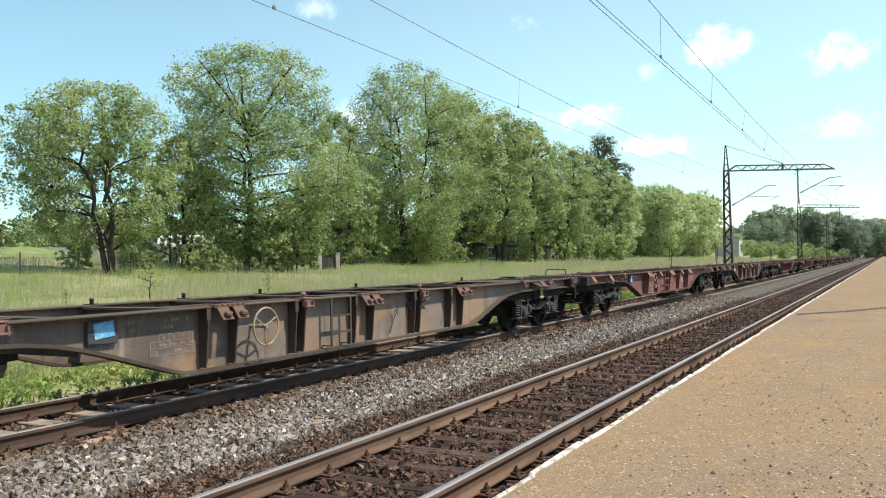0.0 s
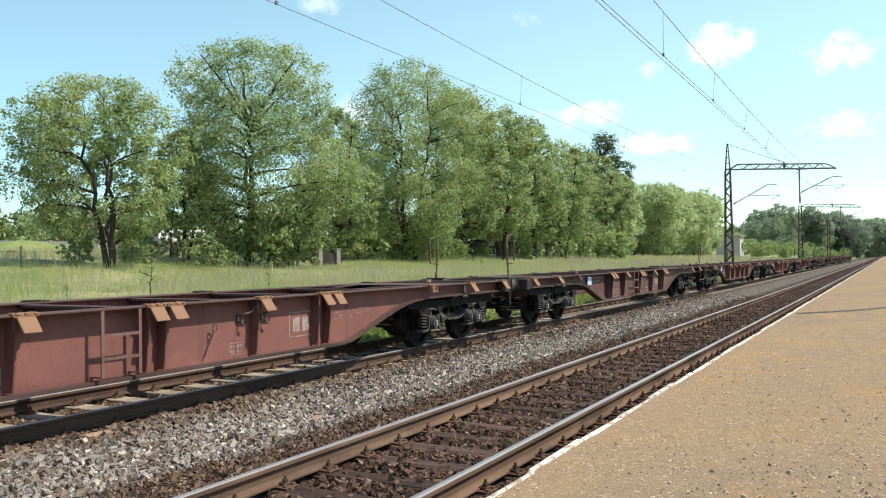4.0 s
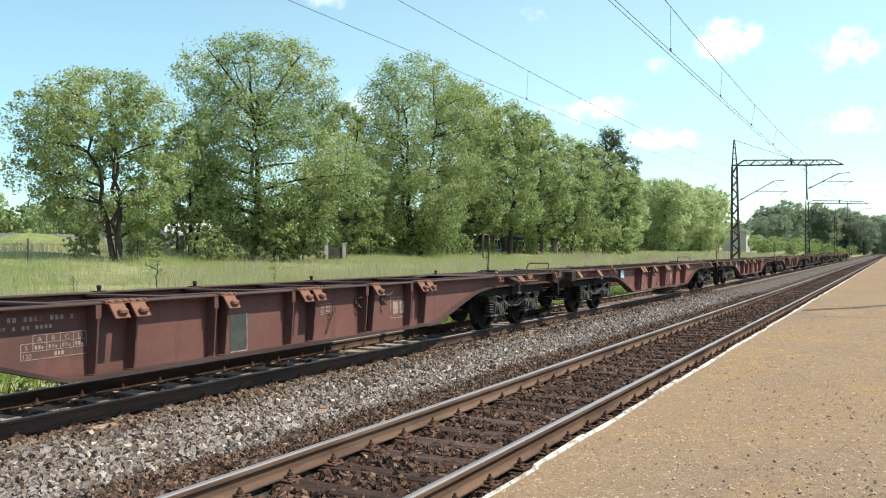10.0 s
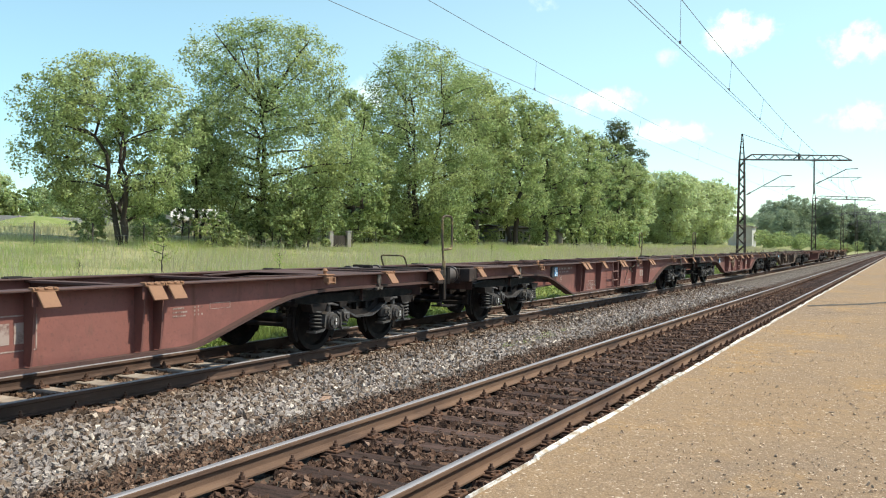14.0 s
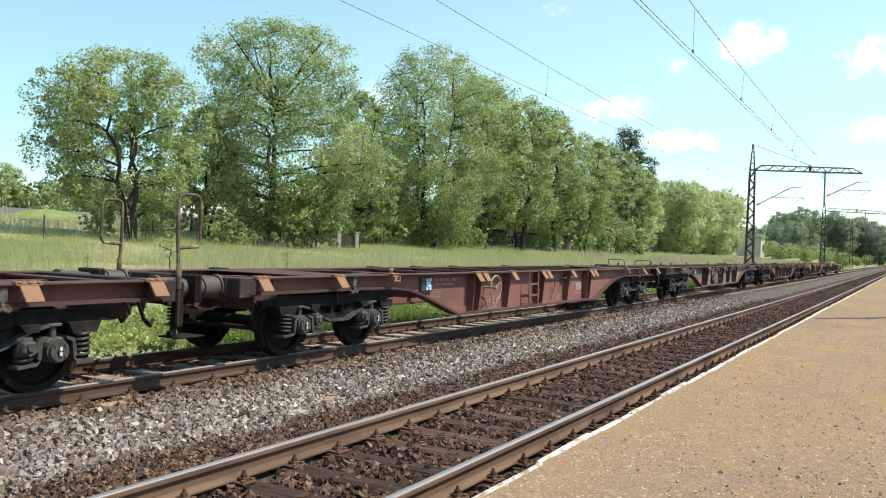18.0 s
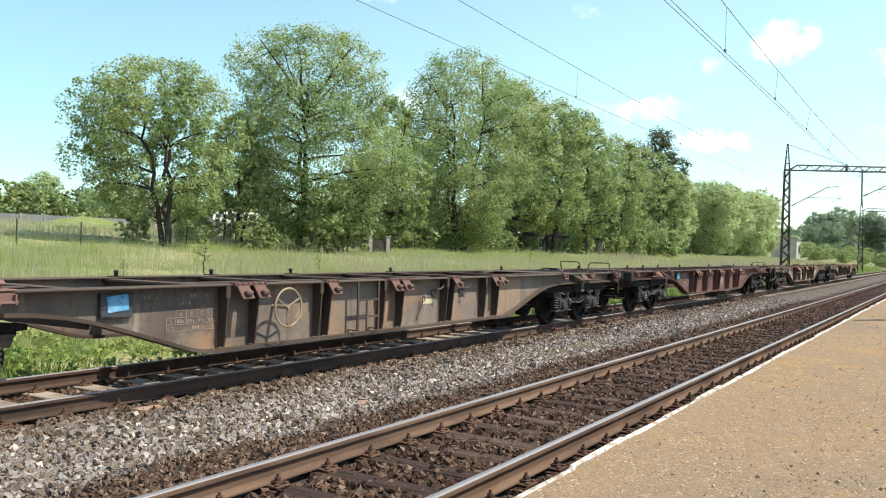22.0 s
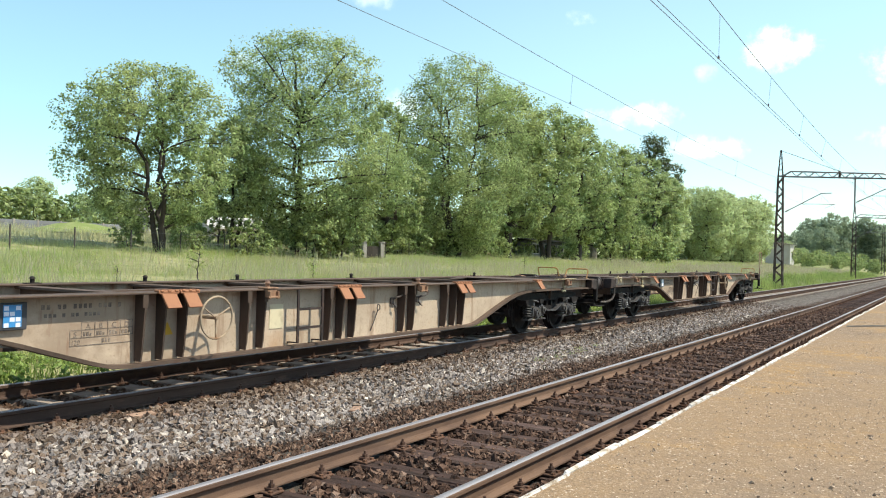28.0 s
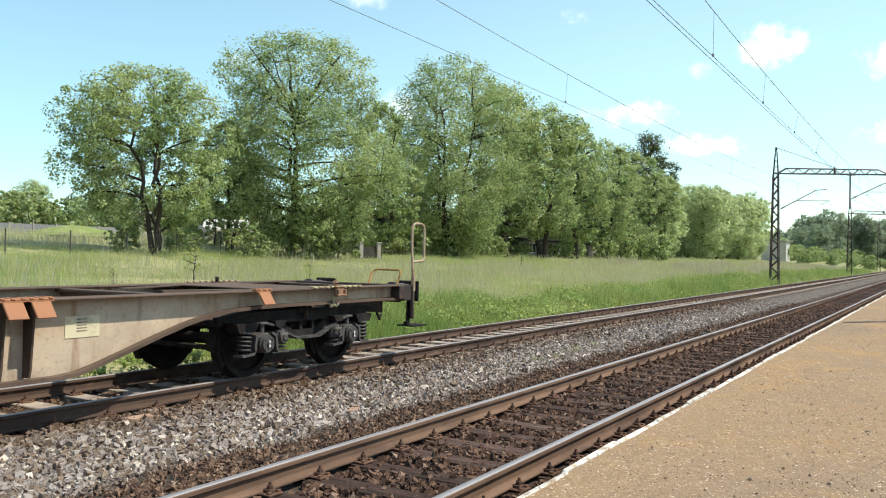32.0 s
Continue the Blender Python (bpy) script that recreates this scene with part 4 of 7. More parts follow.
def build_grass():
    rng = np.random.default_rng(9)
    # name, material, x range, y range, tufts, blades a tuft, height, half width, spread of a tuft, how uneven the height is
    for name, material, x0, x1, y0, y1, n, blades, hgt, wid, spread, rough in (
            ("weeds", "weed", -2, 60, 10.3, 14.2, 10500, 10, 0.50, 0.013, 0.12, 1.3), ("weeds", "weed", 60, 170, 10.7, 15.0, 7000, 7, 0.55, 0.03, 0.22, 1.2),
            ("meadow_grass", "grass", 0, 60, 12.5, 36, 34000, 6, 0.25, 0.0065, 0.14, 1.3), ("meadow_grass", "bright_grass", 0, 62, 11.5, 33, 14000, 8, 0.30, 0.009, 0.16, 1.5),
            ("meadow_grass", "grass", 60, 190, 10.6, 36, 24000, 6, 0.36, 0.018, 0.25, 1.2), ("meadow_grass", "bright_grass", 60, 190, 10.6, 30, 7000, 6, 0.42, 0.022, 0.3, 1.3),
            ("dry_grass", "straw", 4, 70, 14.0, 27, 5000, 5, 0.50, 0.0045, 0.16, 1.7), ("dry_grass", "heads", 6, 70, 15.0, 25, 3200, 5, 0.58, 0.006, 0.2, 1.7),
            ("dry_grass", "straw", 12, 64, 35.5, 60, 8000, 5, 0.42, 0.010, 0.16, 1.2), ("dry_grass", "heads", 70, 170, 14.5, 26, 9000, 5, 0.55, 0.014, 0.3, 1.4)):
        x, y = rng.uniform(x0, x1, n), y0 + (y1 - y0) * rng.uniform(0, 1, n) ** 1.2
        shift = {"weed": 5, "grass": 8, "bright_grass": 11, "straw": 14, "heads": 17}[material]
        dens = np.array([noise.noise((a * 0.16, b * 0.3, shift)) + 0.5 * noise.noise((a * 0.7, b * 1.1, shift)) for a, b in zip(x, y)])
        keep = rng.uniform(0, 1, n) < 0.70 + dens * rough
        x, y, dens = x[keep], y[keep], dens[keep]
        z = np.array([ground_z(a, b) for a, b in zip(x, y)]) - 0.05
        c = np.repeat(np.stack([x, y, z], -1), blades, 0)
        m = len(c)
        c[:, :2] += rng.normal(0, spread, (m, 2))
        a = rng.uniform(0, 2 * np.pi, m)
        h = hgt * rng.uniform(0.4, 1.3, m) * np.repeat(np.clip(1 + dens * rough, 0.45, 1.9), blades) * np.clip((c[:, 1] - 9.9) / 1.3, 0.5, 1)
        w = wid * rng.uniform(0.6, 1.3, m)
        side = np.stack([np.cos(a), np.sin(a), 0 * a], -1)
        lean = np.stack([np.cos(a * 3.7), np.sin(a * 3.7), 0 * a], -1) * (h * rng.uniform(0.05, 0.5, m))[:, None]
        up = np.array([0, 0, 1.0]) * h[:, None]
        if material in ("straw", "heads"):
            # a thin stalk that ends in a broader seed head
            tip, neck = c + lean + up, c + 0.72 * (lean + up)
            v = np.stack([c, neck - side * w[:, None], tip, neck + side * w[:, None]], 1)
            ob = soup(name, v.reshape(-1, 3), np.arange(m * 4).reshape(m, 4), M[material])
        else:
            v = np.stack([c - side * w[:, None], c + side * w[:, None], c + lean + up], 1)
            ob = soup(name, v.reshape(-1, 3), np.arange(m * 3).reshape(m, 3), M[material])
        tagged(ob, {"weeds": "lush bright green weeds beside the track", "meadow_grass": "tall uneven green meadow grass", "dry_grass": "pale dry grass stalks with seed heads in the meadow"}[name], "grass", kind="stuff")


def build_weeds():
    """Broad-leaved weeds thick along the far shoulder, and small tufts in the stones."""
    rng = np.random.default_rng(21)
    n = 2000
    x, y = rng.uniform(0, 62, n), rng.uniform(10.4, 13.4, n)
    h = np.array([0.45 + noise.noise((a * 0.55, b * 0.8, 2)) * 1.0 for a, b in zip(x, y)])
    z = np.array([ground_z(a, b) for a, b in zip(x, y)]) + (0.08 + 0.42 * np.clip(h, 0, 1)) * np.clip((y - 10.0) / 1.3, 0.5, 1)
    q = cards(rng, np.stack([x, y, z], -1), (0.14 + 0.16 * np.clip(h, 0, 1)) * np.clip((y - 10.0) / 1.2, 0.5, 1), 24, 0.045)
    ob = soup("weeds", q.reshape(-1, 3), np.arange(len(q) * 4).reshape(-1, 4), M["weed"])
    tagged(ob, "dense broad-leaved green weeds on the track's far shoulder", "weeds", kind="stuff")
    c = []
    for tx, ty, s in ((14.3, 6.1, 0.8), (14.9, 6.25, 0.9), (15.5, 6.2, 0.8), (16.0, 6.35, 0.7), (13.6, 6.2, 0.5), (16.8, 6.3, 0.7)):
        for _ in range(9):
            c.append((tx + rng.normal(0, 0.16 * s), ty + rng.normal(0, 0.10 * s), (-0.17 if ty > 2.2 else 0.29)))
    q = cards(rng, np.array(c), np.full(len(c), 0.06), 5, 0.014)
    ob = soup("small_weeds", q.reshape(-1, 3), np.arange(len(q) * 4).reshape(-1, 4), M["grass"])
    tagged(ob, "small green tufts growing between the stones", "weeds", kind="stuff")


def build_saplings():
    protos = [make_tree("sapling", 1.5, 0.9, 80 + i, 420, "bright_grass", 0.03, 0.45, 1, label="thin young sapling standing in the meadow grass", category="sapling", lobes=6) for i in range(2)]
    for k, (az, y, s) in enumerate(((47.55, 19.0, 1.0), (40.0, 19.5, 0.7), (25.6, 23.0, 0.8), (60.0, 20.0, 0.8), (52.5, 21.0, 0.5))):
        t = protos[k] if k < 2 else copy_thing(protos[k % 2], Matrix())
        stand(t, *polar(az, y), turn=k * 2.0, scale=s)
        tagged(t, group="saplings in the meadow")


build_trees()
build_grass()
build_weeds()
build_saplings()


# ---- overhead line ----
def lattice_mast(x, y, top, name="lattice_mast"):
    """A tapered four-legged lattice mast with a pointed head."""
    mast = new(name)
    z0, z1 = ground_z(x, y) - 0.2, 8.3
    half = lambda z: 0.31 - 0.13 * (z - z0) / (z1 - z0)
    for sx in (-1, 1):
        for sy in (-1, 1):
            leg = bmesh.new()
            rod(leg, (sx * half(z0), sy * half(z0), z0), (sx * half(z1), sy * half(z1), z1), 0.062, n=4)
            part("leg", leg, M["mast"], mast)
    for axis in (0, 1):
        for s in (-1, 1):
            z = z0
            k = 1
            while z < z1 - 0.3:
                zn = min(z + 0.55, z1)
                a, b = half(z), half(zn)
                p = (-k * a, s * a, z) if axis == 0 else (s * a, -k * a, z)
                q = (k * b, s * b, zn) if axis == 0 else (s * b, k * b, zn)
                lb = bmesh.new()
                rod(lb, p, q, 0.034, n=4)
                part("lacing_bar", lb, M["mast"], mast)
                k, z = -k, zn
    hd = bmesh.new()
    for sx in (-1, 1):
        for sy in (-1, 1):
            rod(hd, (sx * half(z1), sy * half(z1), z1), (sx * 0.03, sy * 0.03, top), 0.04, n=4)
    for k in range(4):
        h = half(z1) * (1 - (k + 0.3) / 4.6)
        zz = z1 + (top - z1) * (k + 0.3) / 4.6
        box(hd, -h, h, -h, h, zz - 0.02, zz + 0.02)
    part("head", hd, M["mast"], mast)
    ft = bmesh.new()
    box(ft, -0.5, 0.5, -0.5, 0.5, z0 - 0.5, z0 + 0.22, bevel=0.03)
    part("foundation", ft, M["concrete"], mast)
    mast.matrix_basis = pose(x, y, 0)
    tagged(mast, "brown steel lattice mast of the overhead line with a gantry arm", "mast", group="overhead line masts")
    return mast


def cantilever(name, parent, ry, z_low, z_high, reach):
    """The tube bracket that carries the wires: from its post towards the track."""
    bm = bmesh.new()
    rod(bm, (0, ry, z_low), (0, ry - reach, z_high), 0.035)
    rod(bm, (0, ry - reach, z_high), (0, ry - reach - 0.75, z_high + 0.02), 0.03)
    part(name, bm, M["galv"], parent)
    b2 = bmesh.new()
    k = 0.45
    zc = z_low + (z_high - z_low) * k
    rod(b2, (0, ry - reach * k, zc), (0, ry - reach - 1.0, zc - 0.06), 0.022)
    rod(b2, (0, ry - reach - 0.9, zc - 0.06), (0, ry - reach - 0.3, zc - 0.35), 0.018)
    part("registration_arm", b2, M["galv"], parent)
    b3 = bmesh.new()
    d = Vector((0, -reach, z_high - z_low)).normalized()
    p = Vector((0, ry, z_low))
    for i in range(4):
        rod(b3, p + d * (0.1 + i * 0.07), p + d * (0.13 + i * 0.07), 0.075, n=10)
    part("insulator", b3, M["porcelain"], parent)


def build_mast(x, y, top, arm):
    m = lattice_mast(x, y, top)
    za = 8.48
    if arm:
        # a lattice gantry arm over both tracks
        bm = bmesh.new()
        y1 = -7.75
        for sx in (-0.14, 0.14):
            rod(bm, (sx, 0.2, za - 0.08), (sx, y1, za - 0.46), 0.05, n=4)
            rod(bm, (sx, -0.75, za + 0.28), (sx, y1 + 0.7, za - 0.08), 0.042, n=4)
            rod(bm, (sx, -0.2, za - 0.05), (sx, -0.75, za + 0.28), 0.042, n=4)
            rod(bm, (sx, y1, za - 0.46), (sx, y1 + 0.7, za - 0.08), 0.042, n=4)
            k = 1
            yy = -0.75
            while yy > y1 + 0.8:
                d0, d1 = 0.055 * yy, 0.055 * (yy - 0.42)
                rod(bm, (sx, yy, za + d0 + (0.32 if k > 0 else -0.05)), (sx, yy - 0.42, za + d1 + (-0.05 if k > 0 else 0.32)), 0.024, n=4)
                yy -= 0.42
                k = -k
        part("gantry_arm", bm, M["galv"], m)
        st = bmesh.new()
        rod(st, (0, -0.05, top - 0.05), (0, -4.2, za + 0.18), 0.018)
        part("stay", st, M["wire"], m)
        cl = bmesh.new()
        box(cl, -0.16, 0.16, -4.22, -4.08, za - 0.32, za + 0.20, bevel=0.02)
        part("clamp", cl, M["mast"], m)
        po = bmesh.new()
        rod(po, (0, -5.2, za - 0.2), (0, -5.2, za - 2.9), 0.06)
        box(po, -0.2, 0.2, -5.9, -5.0, za - 0.42, za - 0.32)
        part("drop_post", po, M["galv"], m)
        cantilever("bracket", m, -5.3, za - 2.15, za - 1.1, 2.1)
    cantilever("bracket", m, -0.35, za - 2.85, za - 1.45, 2.55)
    return m


def catenary(y, z_contact, z_mast, z_mid, xs, wires, name, first, gap):
    """A span: the messenger sags between the masts, droppers carry the contact wire."""
    th = new(name)
    tagged(th, "thin dark overhead contact line with droppers", "overhead wire", kind="structure")
    for x0, x1 in zip(xs, xs[1:]):
        pts = []
        n = 18
        for i in range(n + 1):
            t = i / n
            pts.append((x0 + (x1 - x0) * t, y, z_mid + (z_mast - z_mid) * (2 * t - 1) ** 2))
        bm = bmesh.new()
        bar(bm, pts, 0.0068, 5)
        part("messenger_wire", bm, M["wire"], th)
        for k in range(wires):
            bm = bmesh.new()
            bar(bm, [(x0, y + 0.085 * k - 0.15, z_contact), ((x0 + x1) / 2, y + 0.085 * k + 0.15, z_contact - 0.02), (x1, y + 0.085 * k - 0.15, z_contact)], 0.0058, 5)
            part("contact_wire", bm, M["wire"], th)
        # droppers at even steps along the line
        x = first + gap * math.ceil((x0 + 1.0 - first) / gap)
        while x < x1 - 1.0:
            t = (x - x0) / (x1 - x0)
            cy = y - 0.15 + 0.3 * (1 - abs(2 * t - 1))
            bm = bmesh.new()
            rod(bm, (x, y, z_mid + (z_mast - z_mid) * (2 * t - 1) ** 2), (x, cy, z_contact), 0.004, n=4)
            box(bm, x - 0.03, x + 0.03, cy - 0.015, cy + 0.015, z_contact - 0.015, z_contact + 0.04)
            part("dropper", bm, M["wire"], th)
            x += gap


MASTS = [(68.5, 11.17), (128.5, 11.17), (190.0, 11.17), (250.0, 11.17)]
for mx, my in MASTS:
    build_mast(mx, my, 10.42, True)
build_mast(-2.5, 11.17, 10.42, True)
SPANS = [-70.0, -2.5, 68.5, 128.5, 190.0, 250.0, 320.0]
catenary(8.64, 5.77, 7.36, 6.41, SPANS, 1, "overhead_wire_2", 20.7, 10.2)
catenary(3.72, 5.45, 7.2, 6.0, SPANS, 2, "overhead_wire_1", 15.9, 5.3)


# ---- buildings and fences beyond the trees ----
def gable_house(name, x, y, lx, ly, eave, ridge, wall, roof, label, windows=(), turn=0.0):
    """A plain house: walls with thickness, gable roof with eaves, windows in frames."""
    h = new(name)
    bm = bmesh.new()
    box(bm, -lx / 2, lx / 2, -ly / 2, -ly / 2 + 0.3, -0.6, eave)
    box(bm, -lx / 2, lx / 2, ly / 2 - 0.3, ly / 2, -0.6, eave)
    box(bm, -lx / 2, -lx / 2 + 0.3, -ly / 2 + 0.3, ly / 2 - 0.3, -0.6, eave)
    box(bm, lx / 2 - 0.3, lx / 2, -ly / 2 + 0.3, ly / 2 - 0.3, -0.6, eave)
    for s in (-1, 1):
        x0 = s * (lx / 2 - 0.15)
        vs = [bm.verts.new((x0 + d, a, z)) for d in (-0.15, 0.15) for a, z in ((-ly / 2, eave), (ly / 2, eave), (0, ridge - 0.1))]
        for q in ((0, 1, 2), (5, 4, 3), (0, 3, 4, 1), (1, 4, 5, 2), (2, 5, 3, 0)):
            bm.faces.new([vs[i] for i in q])
    part("wall", bm, M[wall], h)
    for s in (-1, 1):
        bm = bmesh.new()
        e = 0.4
        k = (ridge - eave) / (ly / 2)
        vs = [bm.verts.new(c) for dz in (0, 0.14) for c in ((-lx / 2 - e, s * (ly / 2 + e), eave - k * e + dz), (lx / 2 + e, s * (ly / 2 + e), eave - k * e + dz), (lx / 2 + e, 0, ridge + dz), (-lx / 2 - e, 0, ridge + dz))]
        for q in ((3, 2, 1, 0), (4, 5, 6, 7), (0, 1, 5, 4), (1, 2, 6, 5), (2, 3, 7, 6), (3, 0, 4, 7)):
            bm.faces.new([vs[i] for i in q])
        part("roof", bm, M[roof], h)
    for wx, wz, ww, wh in windows:
        bm = bmesh.new()
        yy = -ly / 2
        for a, b, c, d in ((wx - ww / 2 - 0.08, wx + ww / 2 + 0.08, wz + wh / 2, wz + wh / 2 + 0.08), (wx - ww / 2 - 0.08, wx + ww / 2 + 0.08, wz - wh / 2 - 0.08, wz - wh / 2),
                           (wx - ww / 2 - 0.08, wx - ww / 2, wz - wh / 2, wz + wh / 2), (wx + ww / 2, wx + ww / 2 + 0.08, wz - wh / 2, wz + wh / 2), (wx - 0.03, wx + 0.03, wz - wh / 2, wz + wh / 2)):
            box(bm, a, b, yy - 0.05, yy - 0.003, c, d)
        f = part("window_frame", bm, M["plaster"], h)
        bm = bmesh.new()
        box(bm, wx - ww / 2, wx + ww / 2, yy - 0.02, yy - 0.004, wz - wh / 2, wz + wh / 2)
        part("pane", bm, M["glass_dark"], f)
    h.matrix_basis = Matrix.Translation((x, y, ground_z(x, y))) @ pose(0, 0, 0, 0, 0, turn)
    tagged(h, label, "building")
    return h


def panel_fence():
    """A wall of pale concrete panels between posts behind the meadow."""
    f = new("panel_fence")
    protos = None
    y = 62.0
    x = 26.0
    while x < 46.5:
        bm = bmesh.new()
        if protos is None:
            for k in range(4):
                box(bm, 0.06, 1.94, -0.03, 0.03, k * 0.31, k * 0.31 + 0.30, bevel=0.01)
            pm = part("fence_panel", bm, M["fence_grey"], f)
            bp = bmesh.new()
            box(bp, -0.08, 0.08, -0.08, 0.08, -0.2, 1.3, bevel=0.01)
            pp = part("fence_post", bp, M["concrete"], f)
            protos = (pm, pp)
            pm.matrix_basis = pp.matrix_basis = pose(x, y, ground_z(x, y) - 0.25)
        else:
            bm.free()
            again("fence_panel", protos[0].data, f, pose(x, y, ground_z(x, y) - 0.25))
            again("fence_post", protos[1].data, f, pose(x, y, ground_z(x, y) - 0.25))
        x += 2.0
    tagged(f, "pale grey concrete panel fence behind the meadow", "fence", kind="")


def wire_fence():
    """Dark posts with two wires along the edge of the trees."""
    f = new("wire_fence")
    xs = [8 + i * 2.9 for i in range(15)]
    pm = None
    for x in xs:
        y = 32.2
        m = pose(x, y, ground_z(x, y), 0, (x * 7 % 5) - 2.5, 0)
        if pm is None:
            bm = bmesh.new()
            rod(bm, (0, 0, -0.2), (0, 0, 1.05), 0.035, 0.03, n=6)
            pm = part("fence_post", bm, M["bark"], f)
            pm.matrix_basis = m
        else:
            again("fence_post", pm.data, f, m)
    for z in (0.5, 0.95):
        bm = bmesh.new()
        rod(bm, (xs[0], 32.2, ground_z(0, 32.2) + z), (xs[-1], 32.2, ground_z(0, 32.2) + z), 0.004, n=4)
        part("fence_wire", bm, M["wire"], f)
    tagged(f, "thin wire fence on dark wooden posts before the trees", "fence")


def gate():
    """Two plastered pillars with a brown boarded gate between them."""
    x, y = polar(36.0, 32.0)
    g = new("garden_gate")
    for s in (-1, 1):
        bm = bmesh.new()
        box(bm, s * 0.95 - 0.2, s * 0.95 + 0.2, -0.2, 0.2, -0.3, 1.5, bevel=0.02)
        box(bm, s * 0.95 - 0.26, s * 0.95 + 0.26, -0.26, 0.26, 1.5, 1.6, bevel=0.02)
        part("pillar", bm, M["concrete"], g, "weathered plastered pillar")
    for k in range(9):
        bm = bmesh.new()
        box(bm, -0.72 + k * 0.16, -0.72 + k * 0.16 + 0.15, -0.03, 0.02, 0.0, 1.15)
        part("board", bm, M["bark"], g)
    g.matrix_basis = Matrix.Translation((x, y, ground_z(x, y) - 0.03)) @ pose(0, 0, 0, 0, 0, -30) @ Matrix.Scale(0.66, 4)
    tagged(g, "brown boarded gate between two plastered pillars", "gate")


def mound():
    """A low grassy heap before the panel fence."""
    n, m = 20, 9
    v, f = [], []
    cx, cy = polar(54.9, 50.0)
    for i in range(n + 1):
        for j in range(m + 1):
            a, b = i / n * 2 - 1, j / m * 2 - 1
            z = 0.75 * max(0, 1 - a * a) ** 1.3 * max(0, 1 - b * b) + noise.noise((a * 4, b * 4, 1)) * 0.08
            v.append((cx + a * 3.2, cy + b * 3.0, ground_z(cx, cy) - 0.08 + z))
    for i in range(n):
        for j in range(m):
            f.append((i * (m + 1) + j, (i + 1) * (m + 1) + j, (i + 1) * (m + 1) + j + 1, i * (m + 1) + j + 1))
    ob = soup("grass_mound", np.array(v), np.array(f), M["turf"])
    for p in ob.data.polygons:
        p.use_smooth = True
    tagged(ob, "low grass-covered earth mound before the fence", "mound")


panel_fence()
wire_fence()
gate()
mound()
gable_house("house", *polar(45.6, 48), 4.6, 4.0, 0.9, 1.6, "plaster", "plaster", "small white building behind the trees", ((-1.2, 0.45, 0.7, 0.5), (1.0, 0.45, 0.7, 0.5)), -20)
gable_house("house", *polar(50.8, 74), 5.0, 5.0, 2.2, 3.2, "plaster", "rooftile", "pale plastered house behind the trees", ((0.0, 1.2, 0.8, 1.0),), 10)
gable_house("shed", *polar(24.7, 37.4), 8.0, 2.4, 1.55, 1.75, "fence_grey", "tar", "long grey concrete shed hidden behind the trees", tuple((-3.2 + i * 2.1, 0.8, 1.5, 0.9) for i in range(4)))
gable_house("shed", *polar(21.3, 36.5), 1.5, 1.5, 1.5, 1.75, "concrete", "tar", "small white hut between the trees")
gable_house("house", 212.0, 34.4, 5.6, 5.6, 4.6, 5.1, "plaster", "rooftile", "white lineside house beside the far wood", ((0, 2.0, 0.9, 1.2),))
# unseen building, added behind the platform to cut the sky's fill light
gable_house("station_building", -4.0, -19.0, 26.0, 9.0, 6.0, 9.0, "plaster", "rooftile", "added unseen plastered building behind the platform, blocking sky light", tuple((-10 + i * 4, 2.2, 1.1, 1.7) for i in range(6)), 180)


# ---- the train ----
def wagon_paint(name, base, dirt, rust, amount, stain=[]):
    """Weathered wagon paint: faded patches, rust streaks running down and road dirt thrown up from the wheels."""
    return mat(name, base, 0.78, 0.0, vary=[(dirt, 0.7, 0.40, 0.66, (0.5, 1, 1)), (tuple(c * 1.25 for c in base), 2.2, 0.52, 0.75, (0.6, 1, 0.6)),
                                           (rust, 5.0, 0.62 - amount, 0.80 - amount, STREAK), (dirt, 26.0, 0.55, 0.75, ONE)] + stain, bump=0.15, bump_scale=18)


PAINT = {
    "cream": wagon_paint("cream_paint", (0.50, 0.40, 0.285), (0.32, 0.24, 0.165), (0.20, 0.10, 0.05), 0.07, [((0.40, 0.235, 0.12), 0.85, 0.56, 0.72, (0.7, 1, 1.2)), ((0.24, 0.14, 0.085), 7.0, 0.60, 0.74, (1, 1, 0.25))]),
    "grey": wagon_paint("grey_paint", (0.225, 0.183, 0.147), (0.115, 0.09, 0.076), (0.14, 0.075, 0.045), 0.08, [((0.34, 0.20, 0.11), 0.95, 0.50, 0.68, (0.8, 1, 1.3)), ((0.30, 0.25, 0.19), 3.0, 0.60, 0.72, (1.6, 1, 0.35)), ((0.10, 0.06, 0.042), 7.0, 0.58, 0.72, (1, 1, 0.25))]),
    "brown": wagon_paint("brown_paint", (0.182, 0.08, 0.065), (0.115, 0.06, 0.05), (0.10, 0.045, 0.03), 0.05, [((0.125, 0.085, 0.072), 1.1, 0.56, 0.70, ONE), ((0.25, 0.095, 0.068), 1.7, 0.62, 0.76, ONE)]),
    "red": wagon_paint("red_paint", (0.235, 0.096, 0.077), (0.155, 0.073, 0.06), (0.11, 0.05, 0.035), 0.05, [((0.17, 0.085, 0.066), 6.0, 0.58, 0.74, (1, 1, 0.3)), ((0.285, 0.13, 0.10), 1.3, 0.60, 0.75, ONE)]),
    "dark": wagon_paint("dark_paint", (0.150, 0.078, 0.063), (0.095, 0.052, 0.042), (0.09, 0.045, 0.03), 0.05, [((0.21, 0.105, 0.08), 1.2, 0.60, 0.75, ONE)]),
}
